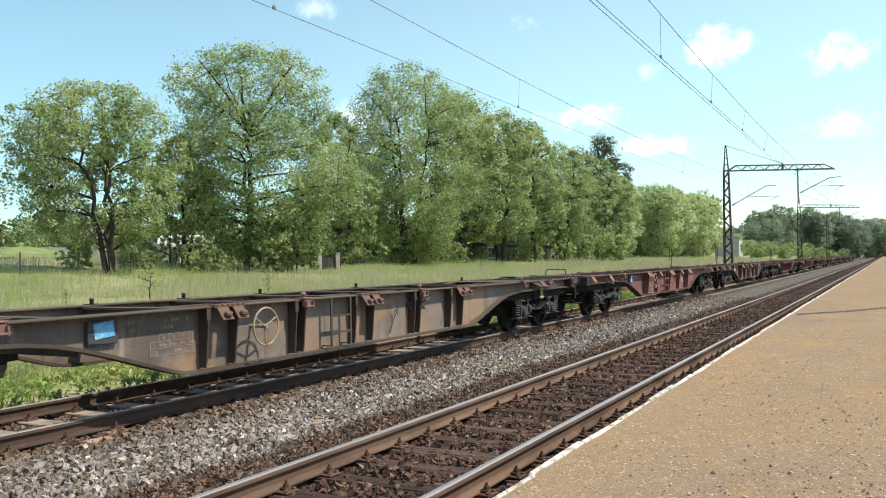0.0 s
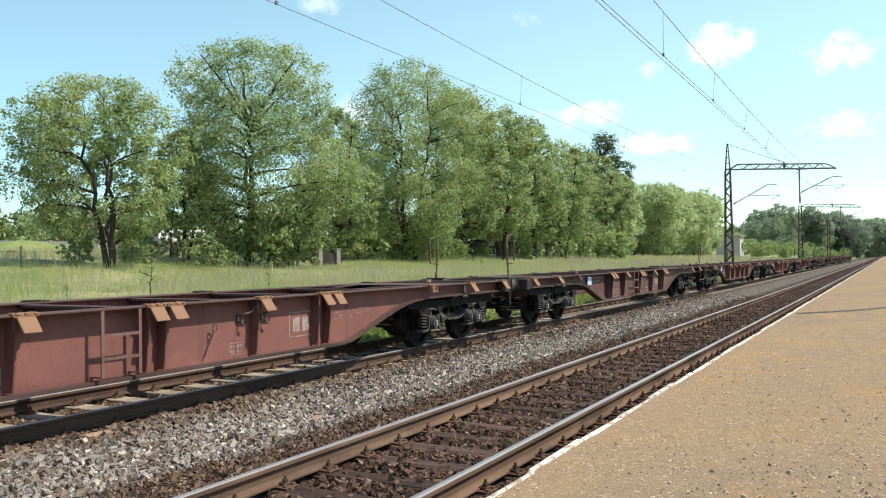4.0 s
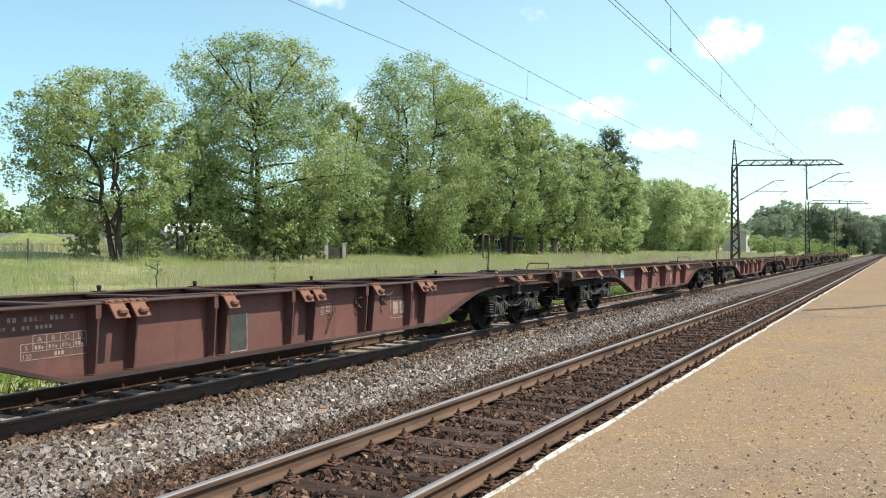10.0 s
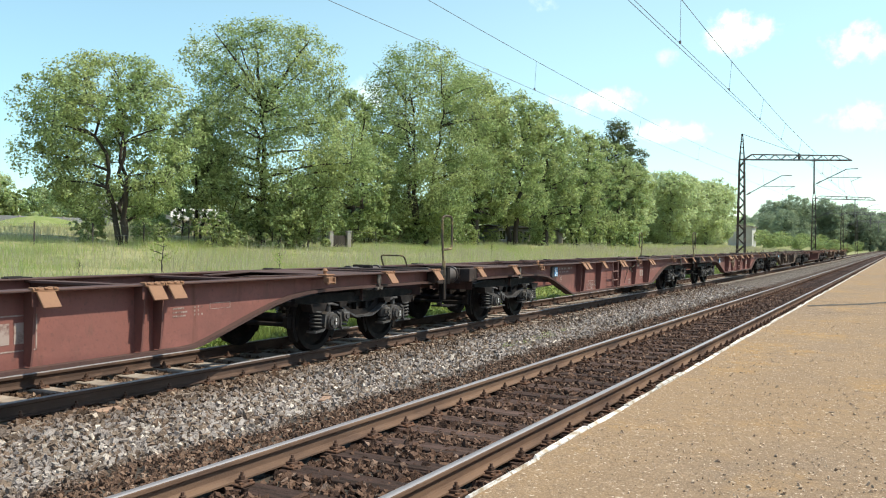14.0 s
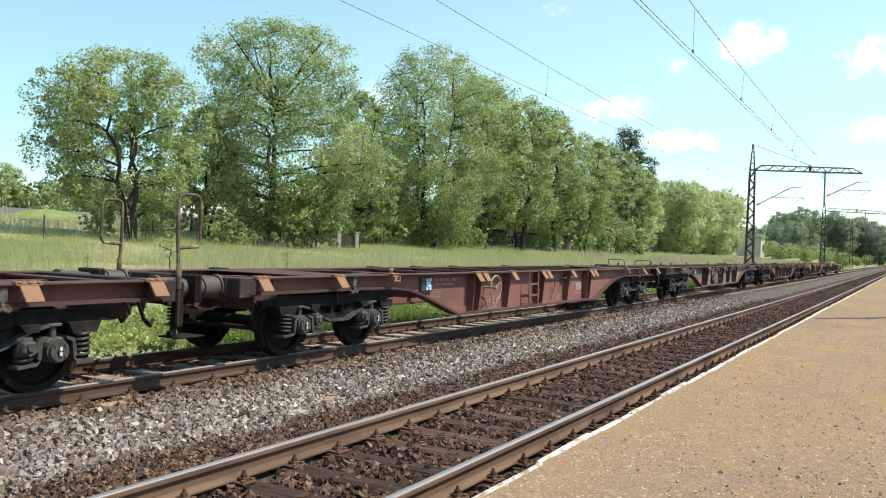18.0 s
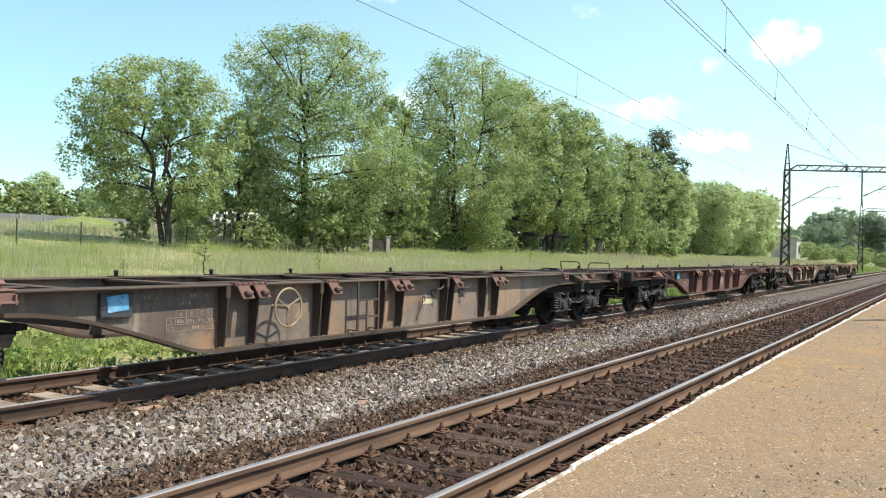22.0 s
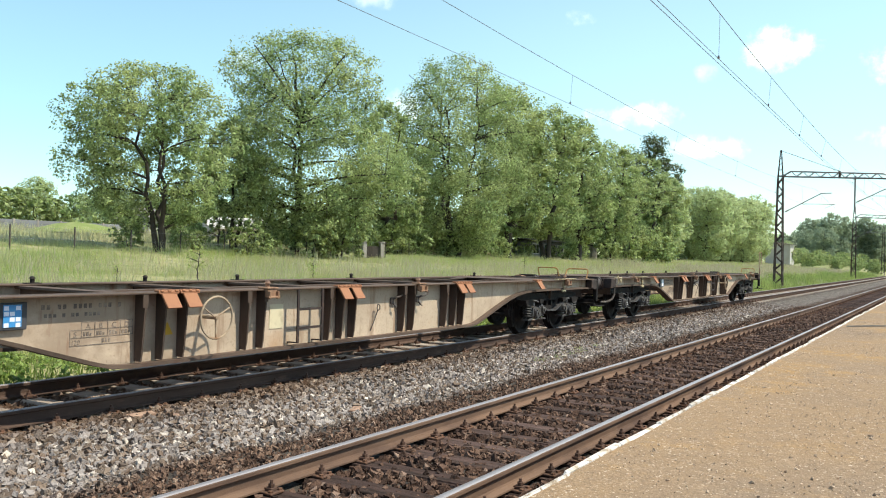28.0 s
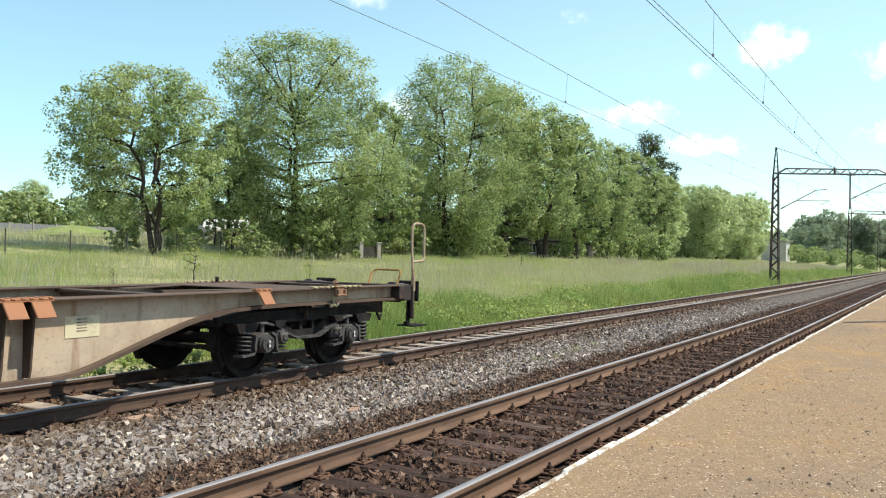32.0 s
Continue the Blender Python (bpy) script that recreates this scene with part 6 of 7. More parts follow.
def marks(wagon, paint, mirrored, k):
    """Faded lettering blocks on the web, as plain bars, and the boxed tables."""
    ink = M["black_mark"] if paint == "cream" else M["tan_mark"] if paint == "grey" else M["white_mark"]
    y = -(WEB + 0.0105)

    def bars(name, rows, mt=None, label=""):
        def f(bm):
            for x0, x1, z0, z1 in rows:
                box(bm, x0, x1, y - 0.0015, y, z0, z1)
            return bm
        piece((name, paint, mirrored, k if name in ('operator_mark', 'load_table', 'date_block') else 0), name, f, mt or ink, wagon, label)["kind"] = "stuff"

    rows = []
    x = 5.75
    for n in (2, 2, 4, 3, 1):
        for _ in range(n):
            rows.append((x, x + 0.036, 1.005, 1.052))
            x += 0.058
        x += 0.06
    bars("number_marks", rows, M["black_mark"] if paint == "grey" else None, label="faded stencilled number row, unreadable")
    rows = []
    x = 5.78
    for n in (3, 1, 2, 4):
        for _ in range(n):
            rows.append((x, x + 0.032, 0.925, 0.962))
            x += 0.05
        x += 0.05
    bars("type_marks", rows, M["black_mark"] if paint == "grey" else None, label="faded stencilled type row, unreadable")
    # a boxed load table of three rows
    x0, z0 = ((7.62 if k == 5 else 7.96), 0.405) if BUILD[paint] == "plain" else (6.28, 0.56) if mirrored else (6.20, 0.62)
    hz, wd = 0.08, 0.155
    rows = [(x0 - 0.13, x0 + 4 * wd, z0 + hz * i, z0 + hz * i + 0.007) for i in range(3)] + [(x0, x0 + 4 * wd, z0 + hz * 3, z0 + hz * 3 + 0.007), (x0 - 0.134, x0 - 0.126, z0, z0 + hz * 2)]
    rows += [(x0 + wd * i - 0.004, x0 + wd * i + 0.004, z0 + hz, z0 + hz * 3) for i in range(5)]
    for i in range(4):
        for j, ww in enumerate((0.026, 0.026, 0.02)):
            rows.append((x0 + wd * i + 0.02 + j * 0.038, x0 + wd * i + 0.02 + j * 0.038 + ww, z0 + hz + 0.02, z0 + hz + (0.062 if j < 2 else 0.045)))
    rows += [(x0 + 0.24 + j * 0.04, x0 + 0.266 + j * 0.04, z0 + 0.02, z0 + 0.062) for j in range(3)]
    bars("load_table", rows, label="faded boxed load table")
    letters(wagon, paint, x0, z0 + hz * 2 + 0.012, wd, ink)
    # a small boxed date block
    bx = 11.72 if BUILD[paint] == "plain" and k != 5 else {4: 10.88, 5: 9.95, 9: 9.6}.get(k)
    if bx and paint not in ("cream", "grey"):
        bz = 0.43 if BUILD[paint] == "plain" else 0.75
        rows = [(bx, bx + 0.28, bz, bz + 0.007), (bx, bx + 0.28, bz + 0.15, bz + 0.157), (bx, bx + 0.007, bz, bz + 0.157), (bx + 0.273, bx + 0.28, bz, bz + 0.157)]
        rows += [(bx + 0.025 + j * 0.041, bx + 0.05 + j * 0.041, bz + 0.025 + i * 0.062, bz + 0.065 + i * 0.062) for i in range(2) for j in range(6) if j != 2]
        bars("date_block", rows, label="small boxed date block, unreadable")
    if BUILD[paint] == "plain":
        rows = []
        for i, (n, w3) in enumerate(((7, 3), (9, 2), (8, 3))):
            zz = 0.83 - i * 0.045
            rows += [(14.02 + j * 0.026, 14.04 + j * 0.026, zz, zz + 0.02) for j in range(n)] + [(14.36 + j * 0.06, 14.38 + j * 0.06, zz, zz + 0.024) for j in range(w3)]
        rows += [(14.62, 14.98, 0.80, 0.806), (14.62, 14.98, 0.87, 0.876), (14.62, 14.627, 0.80, 0.876), (14.973, 14.98, 0.80, 0.876)]
        bars("side_notes", rows, label="faded rows of small lettering, unreadable")
    # a square pictogram
    px = 5.85
    sq = []
    for h in (0.085, 0.05):
        sq += [(px - h, px + h, 0.80 - h, 0.80 - h + 0.008), (px - h, px + h, 0.80 + h - 0.008, 0.80 + h), (px - h, px - h + 0.008, 0.80 - h, 0.80 + h), (px + h - 0.008, px + h, 0.80 - h, 0.80 + h)]
    sq.append((px - 0.015, px + 0.015, 0.785, 0.815))
    if paint == "red":
        bars("square_mark", sq, label="faded square pictogram")
    if paint not in ("cream", "grey"):
        bx = EMBLEM.get(k, 12.94)
        logo = [(bx, bx + 0.34, 0.68, 0.69), (bx, bx + 0.34, 0.93, 0.94), (bx, bx + 0.01, 0.68, 0.94), (bx + 0.33, bx + 0.34, 0.68, 0.94),
                (bx + 0.055, bx + 0.155, 0.735, 0.885), (bx + 0.185, bx + 0.285, 0.735, 0.885)]
        logo = [(bx + (a - bx) * 1.6, bx + (b - bx) * 1.6, 0.55 + (c - 0.68) * 1.38, 0.55 + (d - 0.68) * 1.38) for a, b, c, d in logo]
        bars("operator_mark", logo, label="framed pale operator emblem as plain shapes")
    else:
        tx = 7.29

        def tri(bm):
            vs = [bm.verts.new(c) for c in ((tx - 0.085, y - 0.001, 0.66), (tx + 0.085, y - 0.001, 0.66), (tx, y - 0.001, 0.81))]
            f = bm.faces.new(vs)
            r = bmesh.ops.extrude_face_region(bm, geom=[f])
            bmesh.ops.translate(bm, vec=(0, 0.0025, 0), verts=[v for v in r["geom"] if isinstance(v, bmesh.types.BMVert)])
            return bm
        if k == 10:
            piece(("warning",), "warning_mark", tri, M["yellow"], wagon, "small yellow warning triangle")
        if k == 8:
            tx = 8.29
            piece(("warning", 8), "warning_mark", tri, M["faded_orange"], wagon, "faded orange warning triangle")
        if k == 1:
            return
        wx = 14.25 if mirrored else 8.95

        def pan(bm):
            if k == 8:
                return box(bm, 11.36, 11.66, y - 0.004, y, 0.72, 0.80)
            return box(bm, wx, wx + 0.26, y - 0.004, y, 0.62, 0.94) if not mirrored else box(bm, wx, wx + 0.40, y - 0.004, y, 0.74, 0.96)

        def lines(bm):
            for i in range(5):
                box(bm, wx + 0.13, wx + 0.25, y - 0.006, y - 0.004, 0.80 + i * 0.03, 0.812 + i * 0.03)
            return bm
        pl = piece(("panel", k), "data_panel", pan, M["pale_panel"], wagon, "pale cream data panel")
        if mirrored:
            piece(("panel_lines",), "panel_print", lines, M["black_mark"], pl, "small faded print, unreadable")


def letters(wagon, paint, x0, z, wd, ink):
    """The readable heads of the load table."""
    for ch, x, zz in (("A", x0 + 0.05, z), ("B", x0 + wd + 0.05, z), ("C", x0 + 2 * wd + 0.05, z), ("D", x0 + 3 * wd + 0.05, z), ("S", x0 - 0.09, z - 0.078), ("120", x0 - 0.12, z - 0.158)):
        key = ("letter", ch, paint)
        if key not in CACHE:
            cu = bpy.data.curves.new("letter", "FONT")
            cu.body, cu.size, cu.extrude = ch, 0.078 if len(ch) == 1 else 0.07, 0.001
            tmp = bpy.data.objects.new("letter", cu)
            me = bpy.data.meshes.new_from_object(tmp)
            bpy.data.objects.remove(tmp)
            me.materials.clear()
            me.materials.append(ink)
            CACHE[key] = me
        again("letter", CACHE[key], wagon, pose(x, -(WEB + 0.011), zz, 90, 0, 0))


def b_jack_hook(bm):
    """A pale cast lashing hook under the sill."""
    box(bm, -0.05, 0.05, -1.235, -1.20, 0.98, 1.13, bevel=0.01)
    bar(bm, [(0.0, -1.22, 1.0), (0.0, -1.22, 0.92), (-0.06, -1.22, 0.885), (-0.09, -1.22, 0.93)], 0.022, 6)
    bar(bm, [(0.0, -1.22, 0.92), (0.06, -1.22, 0.885), (0.09, -1.22, 0.93)], 0.022, 6)
    return bm


def b_hinge_bar(bm):
    """A long hinge of alternating knuckles on the sill's edge."""
    rod(bm, (-0.56, -1.25, 1.16), (0.56, -1.25, 1.16), 0.013, n=6)
    for i in range(9):
        box(bm, -0.55 + i * 0.126, -0.48 + i * 0.126, -1.285, -1.20, 1.1565, 1.182, bevel=0.004)
    return bm


def b_corner_pipe(bm):
    bar(bm, [(0.88, -1.20, 1.12), (0.90, -1.22, 0.92), (0.88, -1.22, 0.72), (0.80, -1.20, 0.61), (0.62, -1.15, 0.555), (0.34, -1.05, 0.54)], 0.026, 8)
    box(bm, 0.82, 0.96, -1.29, -1.22, 1.02, 1.15, bevel=0.01)
    return bm


def b_corner_bracket(bm):
    """A flat plate bolted on the sill's end with a shackle under it."""
    box(bm, 0.95, 1.34, -1.265, -1.19, 1.14, 1.178, bevel=0.008)
    plate(bm, [(1.22, 1.14), (1.34, 1.14), (1.31, 1.03), (1.26, 1.03)], -1.262, -1.245)
    bar(bm, [(0.99, -1.25, 1.19), (0.99, -1.27, 1.21), (1.07, -1.27, 1.21), (1.09, -1.265, 1.12), (1.06, -1.265, 1.02)], 0.012, 6)
    return bm


def b_gusset(bm):
    """The slanted guide plate beside the bogie's middle."""
    vs = [bm.verts.new(c) for c in ((-0.28, -1.22, 1.14), (0.02, -1.22, 1.14), (0.24, -1.36, 1.0), (0.10, -1.36, 1.0), (-0.28, -1.22, 1.12), (0.02, -1.22, 1.12), (0.24, -1.36, 0.98), (0.10, -1.36, 0.98))]
    for q in ((0, 1, 2, 3), (7, 6, 5, 4), (0, 4, 5, 1), (1, 5, 6, 2), (2, 6, 7, 3), (3, 7, 4, 0)):
        bm.faces.new([vs[i] for i in q])
    return bm


def b_side_plate(bm):
    """A wide slanted plate welded under the sill's edge."""
    vs = [bm.verts.new(c) for c in ((-0.17, -1.27, 1.134), (0.10, -1.27, 1.134), (0.15, -1.37, 0.985), (-0.10, -1.37, 0.985), (-0.17, -1.25, 1.134), (0.10, -1.25, 1.134), (0.15, -1.35, 0.98), (-0.10, -1.35, 0.98))]
    for q in ((0, 1, 2, 3), (7, 6, 5, 4), (0, 4, 5, 1), (1, 5, 6, 2), (2, 6, 7, 3), (3, 7, 4, 0)):
        bm.faces.new([vs[i] for i in q])
    return bm


def b_board(bm):
    return box(bm, 7.50, 7.82, -(WEB + 0.014), -(WEB + 0.0095), 0.52, 1.02)


def b_board_rim(bm):
    y0, y1 = -(WEB + 0.018), -(WEB + 0.014)
    for x0, x1, z0, z1 in ((7.50, 7.82, 0.52, 0.535), (7.805, 7.82, 0.535, 1.02)):
        box(bm, x0, x1, y0, y1, z0, z1)
    return bm


def details(w, paint, top, k):
    kind = BUILD[paint]
    F = FLAPS[paint]
    pale = paint == "cream" or k == 1
    for x, dz in LASH_AT[kind]:
        piece(("jack", pale), "lashing_hook", b_jack_hook, M["pale_hook" if pale else "dull_iron"], w, "pale worn cast lashing hook" if pale else "grey cast lashing hook", m=Matrix.Translation((x, -0.05 if dz else 0, dz)))
    for x in PINS_AT[kind] + UPRIGHT.get(k, ()):
        rusty = paint not in ("grey", "dark")
        piece(("pinbr", paint, rusty), "pin_bracket", b_pin_bracket, M["rusty_tube"] if paint == "cream" else F if rusty else M["worn_steel"], w, "rusty cast bracket with a raised locking pin", m=Matrix.Translation((x, 0, 0)))
    for x in OPEN_AT[kind]:
        piece(("open", paint), "spigot_flap", b_open_flap, F, w, "worn spigot plate swung out level with a long tongue", m=Matrix.Translation((x, 0, 0)))
    if paint == "cream":
        for x in (3.0, 18.44):
            piece(("hbar",), "hinge_bar", b_hinge_bar, M["pale_hook"], w, "pale flaking hinge bar", m=Matrix.Translation((x, 0, 0)))
            piece(("hbar",), "hinge_bar", b_hinge_bar, M["pale_hook"], w, "pale flaking hinge bar", m=Matrix.Translation((x, 0, 0)) @ pose(0, 0, 0, 0, 0, 180))
        piece(("bracket",), "corner_bracket", b_corner_bracket, M["pale_hook"], w, "pale rusty corner bracket with a hanging hook")
    if paint == "cream" or k == 4:
        piece(("jpipe", paint == "cream"), "corner_pipe", b_corner_pipe, M["dull_iron"], w)
    if kind == "boxed":
        for x in (3.45, 17.68):
            piece(("gusset", paint), "guide_plate", b_gusset, top, w, m=Matrix.Translation((x, 0, 0)))
        for x in (2.92, 17.98):
            piece(("sideplate", paint), "side_plate", b_side_plate, F, w, "slanted worn side plate", m=Matrix.Translation((x, 0, 0)))
    if paint == "grey":
        piece(("patch",), "end_panel", b_patch, M["tan_panel"], w, "tan replaced web panel with rust")
    if paint == "brown":
        b = piece(("board",), "blank_board", b_board, M["board"], w, "dark green-grey board with a pale rim", m=Matrix.Translation((1.48, 0, -0.13)) if k == 4 else Matrix.Translation((0.09, 0, 0.06)))
        piece(("rim",), "board_rim", b_board_rim, M["white_mark"], b)


M["pale_hook"] = mat("pale_hook", (0.40, 0.34, 0.20), 0.7, vary=[((0.2, 0.12, 0.06), 9, 0.5, 0.7, ONE)])
M["tan_panel"] = wagon_paint("tan_panel", (0.30, 0.215, 0.145), (0.22, 0.15, 0.10), (0.24, 0.11, 0.05), 0.06)
M["board"] = mat("board", (0.055, 0.06, 0.055), 0.6, vary=[((0.09, 0.085, 0.075), 5, 0.45, 0.65, ONE)])


def sign(wagon, last, k):
    """The label holder with its printed sheets behind a clip."""
    x = 5.18

    def back(bm):
        box(bm, x, x + 0.40, -WEB - 0.055, -WEB - 0.009, 0.83, 1.09, bevel=0.006)
        for k in range(3):
            box(bm, x + 0.005, x + 0.13, -WEB - 0.062, -WEB - 0.055, 0.85 + k * 0.08, 0.905 + k * 0.08)
        return bm

    def sheet(bm):
        return box(bm, x + 0.16, x + 0.34, -WEB - 0.062, -WEB - 0.055, 0.86, 1.07)

    def loose(bm):
        box(bm, -0.13, 0.13, -WEB - 0.064, -WEB - 0.057, -0.085, 0.085)
        bm.transform(pose(x + 0.21, 0, 0.985, 0, -6, 0))
        return bm

    def tiles(bm):
        for i in range(3):
            for j in range(4):
                if (i + j) % 3 != 1:
                    box(bm, x + 0.165 + i * 0.058, x + 0.212 + i * 0.058, -WEB - 0.064, -WEB - 0.062, 0.86 + j * 0.053, 0.90 + j * 0.053)
        return bm

    def wide(bm):
        return box(bm, x + 0.02, x + 0.36, -WEB - 0.066, -WEB - 0.062, 0.85, 1.08)

    def checks(bm):
        for i in range(6):
            for j in range(5):
                if (i + j) % 2:
                    box(bm, x + 0.03 + i * 0.054, x + 0.075 + i * 0.054, -WEB - 0.068, -WEB - 0.066, 0.86 + j * 0.043, 0.895 + j * 0.043)
        return bm
    b = piece(("sign",), "label_holder", back, M["sign_back"], wagon, "dark label holder with slats")
    if last:
        piece(("sheet", 1), "label_sheet", sheet, M["sign_white"], b, "torn white paper label")
        return
    if k in (3, 4, 5):
        piece(("sheet", 2), "label_sheet", wide, M["sign_white"], b, "white printed label")
        piece(("tiles", 2), "label_print", checks, M["sign_blue"], b, "blue checked print")
    elif k in (1, 8, 9):
        piece(("sheet", 3), "label_sheet", loose, M["sign_cyan"], b, "loose pale blue label hanging askew")
    else:
        piece(("sheet",), "label_sheet", sheet, M["sign_blue"], b, "bright blue printed label")
        piece(("tiles",), "label_print", tiles, M["sign_white"], b, "white printed fields")


def band(bm, pts, thick, y0, y1):
    """A bent flat bar that follows pts in the xz plane, between y0 and y1."""
    for (xa, za), (xb, zb) in zip(pts, pts[1:]):
        plate(bm, [(xa, za), (xb, zb), (xb, zb - thick), (xa, za - thick)], y0, y1)
    return bm


def b_side_frame(bm):
    """A welded side frame: a top beam with drooping tails, and a web with two openings that narrows to its sagging lower edge."""
    y0, y1 = -1.02, -0.95
    plate(bm, [(-1.62, 0.76), (-1.62, 0.82), (-1.2, 0.865), (1.2, 0.865), (1.62, 0.82), (1.62, 0.76), (1.2, 0.735), (-1.2, 0.735)], y0, y1)
    plate(bm, [(-0.62, 0.735), (-0.50, 0.735), (-0.22, 0.58), (0.22, 0.58), (0.50, 0.735), (0.62, 0.735), (0.66, 0.69), (0.40, 0.555), (0.22, 0.49), (-0.22, 0.49), (-0.40, 0.555), (-0.66, 0.69)], y0, y1)
    for x in (-0.06, 0.20):
        box(bm, x - 0.03, x + 0.03, y0, y1, 0.575, 0.74)
    box(bm, -0.50, 0.50, y0 - 0.03, y1, 0.70, 0.735)
    # spring pots over the outer springs
    for s in (-1, 1):
        plate(bm, [(s * 1.03, 0.74), (s * 1.42, 0.74), (s * 1.37, 0.62), (s * 1.09, 0.62)], y0 - 0.13, y1)
        plate(bm, [(s * 0.50, 0.74), (s * 0.72, 0.74), (s * 0.70, 0.66), (s * 0.56, 0.66)], y0 - 0.13, y1)
    return bm


def b_frame_rim(bm):
    """The flange along the frame's sagging lower edge, its colour paler for the light it catches."""
    return band(bm, [(-0.86, 0.735), (-0.66, 0.69), (-0.40, 0.56), (-0.22, 0.495), (0.22, 0.495), (0.40, 0.56), (0.66, 0.69), (0.86, 0.735)], 0.03, -1.125, -0.95)


def b_bogie(bm):
    """The bolster with its side bearers and end ties, about the bogie's middle."""
    box(bm, -0.20, 0.20, -0.94, 0.94, 0.60, 0.80, bevel=0.02)
    for s in (-1, 1):
        box(bm, s * 1.46, s * 1.56, -0.95, 0.95, 0.70, 0.78, bevel=0.01)
        box(bm, -0.16, 0.16, s * 0.78, s * 1.04, 0.79, 0.90, bevel=0.02)
        box(bm, -1.2, 1.2, s * 0.40, s * 0.46, 0.62, 0.70)
    return bm


def b_axlebox(bm):
    """Axle box: round housing with a bolted cover, a saddle with turned-out feet that carry the springs, a stop on top."""
    box(bm, -0.13, 0.13, 0.0, -0.15, -0.10, 0.13, bevel=0.035)
    rod(bm, (0, -0.02, 0), (0, -0.19, 0), 0.125, n=16)
    rod(bm, (0, -0.19, 0), (0, -0.225, 0), 0.105, n=16)
    rod(bm, (0, -0.225, 0), (0, -0.24, 0), 0.03, n=6)
    for k in range(4):
        a = math.pi / 4 + k * math.pi / 2
        rod(bm, (0.085 * math.cos(a), -0.22, 0.085 * math.sin(a)), (0.085 * math.cos(a), -0.238, 0.085 * math.sin(a)), 0.014, n=6)
    for s in (-1, 1):
        band(bm, [(s * 0.10, 0.15), (s * 0.165, 0.12), (s * 0.185, -0.05), (s * 0.22, -0.10), (s * 0.43, -0.115)], 0.032, -0.19, -0.02)
        plate(bm, [(s * 0.165, 0.12), (s * 0.195, 0.12), (s * 0.225, -0.06), (s * 0.185, -0.08)], -0.19, -0.02)
    rod(bm, (0, -0.09, 0.12), (0, -0.09, 0.25), 0.036, n=8)
    box(bm, -0.075, 0.075, -0.15, -0.03, 0.24, 0.275, bevel=0.01)
    return bm


def helix(bm, x, z0, z1, turns, rad, r):
    n, k = 12, 5
    rows = []
    for i in range(n * turns + 1):
        a = 2 * math.pi * i / n
        o = Vector((math.cos(a), math.sin(a), 0))
        c = o * rad + Vector((x, -0.105, z0 + (z1 - z0) * i / (n * turns)))
        rows.append([bm.verts.new(c + o * (math.cos(b) * r) + Vector((0, 0, math.sin(b) * r))) for b in [2 * math.pi * j / k for j in range(k)]])
    for i in range(len(rows) - 1):
        for j in range(k):
            bm.faces.new((rows[i][j], rows[i + 1][j], rows[i + 1][(j + 1) % k], rows[i][(j + 1) % k]))
    return bm


def b_spring(bm):
    """The outer coil spring."""
    return helix(bm, 0.325, -0.10, 0.165, 5, 0.082, 0.019)


def b_damper(bm):
    """The inner spring under its damper cap, with the slanted link beside it."""
    helix(bm, -0.315, -0.10, 0.0, 2, 0.075, 0.018)
    rod(bm, (-0.315, -0.105, -0.01), (-0.315, -0.105, 0.155), 0.098, 0.075, n=14)
    box(bm, -0.40, -0.24, -0.215, -0.17, 0.0, 0.12, bevel=0.02)
    bar(bm, [(-0.22, -0.205, 0.14), (-0.25, -0.21, 0.02), (-0.33, -0.21, -0.02)], 0.017, 6)
    rod(bm, (-0.315, -0.21, 0.06), (-0.315, -0.235, 0.06), 0.038, n=10)
    return bm


def b_wheelset(bm):
    """Axle and two wheels with flange, tread and dished disc."""
    rod(bm, (0, -0.98, 0), (0, 0.98, 0), 0.075, n=12)
    for s in (-1, 1):
        prof = [(0.09, 0.66), (0.13, 0.82), (0.22, 0.79), (0.37, 0.755), (0.385, 0.825), (0.455, 0.825), (0.46, 0.72), (0.485, 0.705), (0.485, 0.685), (0.44, 0.68), (0.385, 0.69), (0.37, 0.725), (0.20, 0.75), (0.13, 0.67)]
        n = 32
        rows = []
        for i in range(n):
            a = 2 * math.pi * i / n
            rows.append([bm.verts.new((math.cos(a) * r, s * y, math.sin(a) * r)) for r, y in prof])
        for i in range(n):
            for j in range(len(prof)):
                jj = (j + 1) % len(prof)
                bm.faces.new((rows[i][j], rows[(i + 1) % n][j], rows[(i + 1) % n][jj], rows[i][jj]))
    return bm


def b_shoe(bm):
    """A brake shoe hung against the tread."""
    for k in range(7):
        a0, a1 = radians(-35 + k * 10), radians(-25 + k * 10)
        for ra, rb in ((0.47, 0.53),):
            vs = [bm.verts.new((math.cos(a) * r, y, math.sin(a) * r)) for y in (-0.82, -0.70) for a, r in ((a0, ra), (a1, ra), (a1, rb), (a0, rb))]
            for q in ((0, 1, 2, 3), (7, 6, 5, 4), (0, 4, 5, 1), (1, 5, 6, 2), (2, 6, 7, 3), (3, 7, 4, 0)):
                bm.faces.new([vs[i] for i in q])
    plate(bm, [(0.53, -0.10), (0.62, -0.06), (0.63, 0.08), (0.53, 0.13)], -0.80, -0.72)
    bar(bm, [(0.57, -0.76, 0.0), (0.62, -0.80, 0.20), (0.55, -0.80, 0.34)], 0.026, 6)
    rod(bm, (0.58, -0.76, -0.03), (0.58, 0.0, -0.03), 0.035, n=6)
    return bm


WHEELSETS, WAGONS = [], []


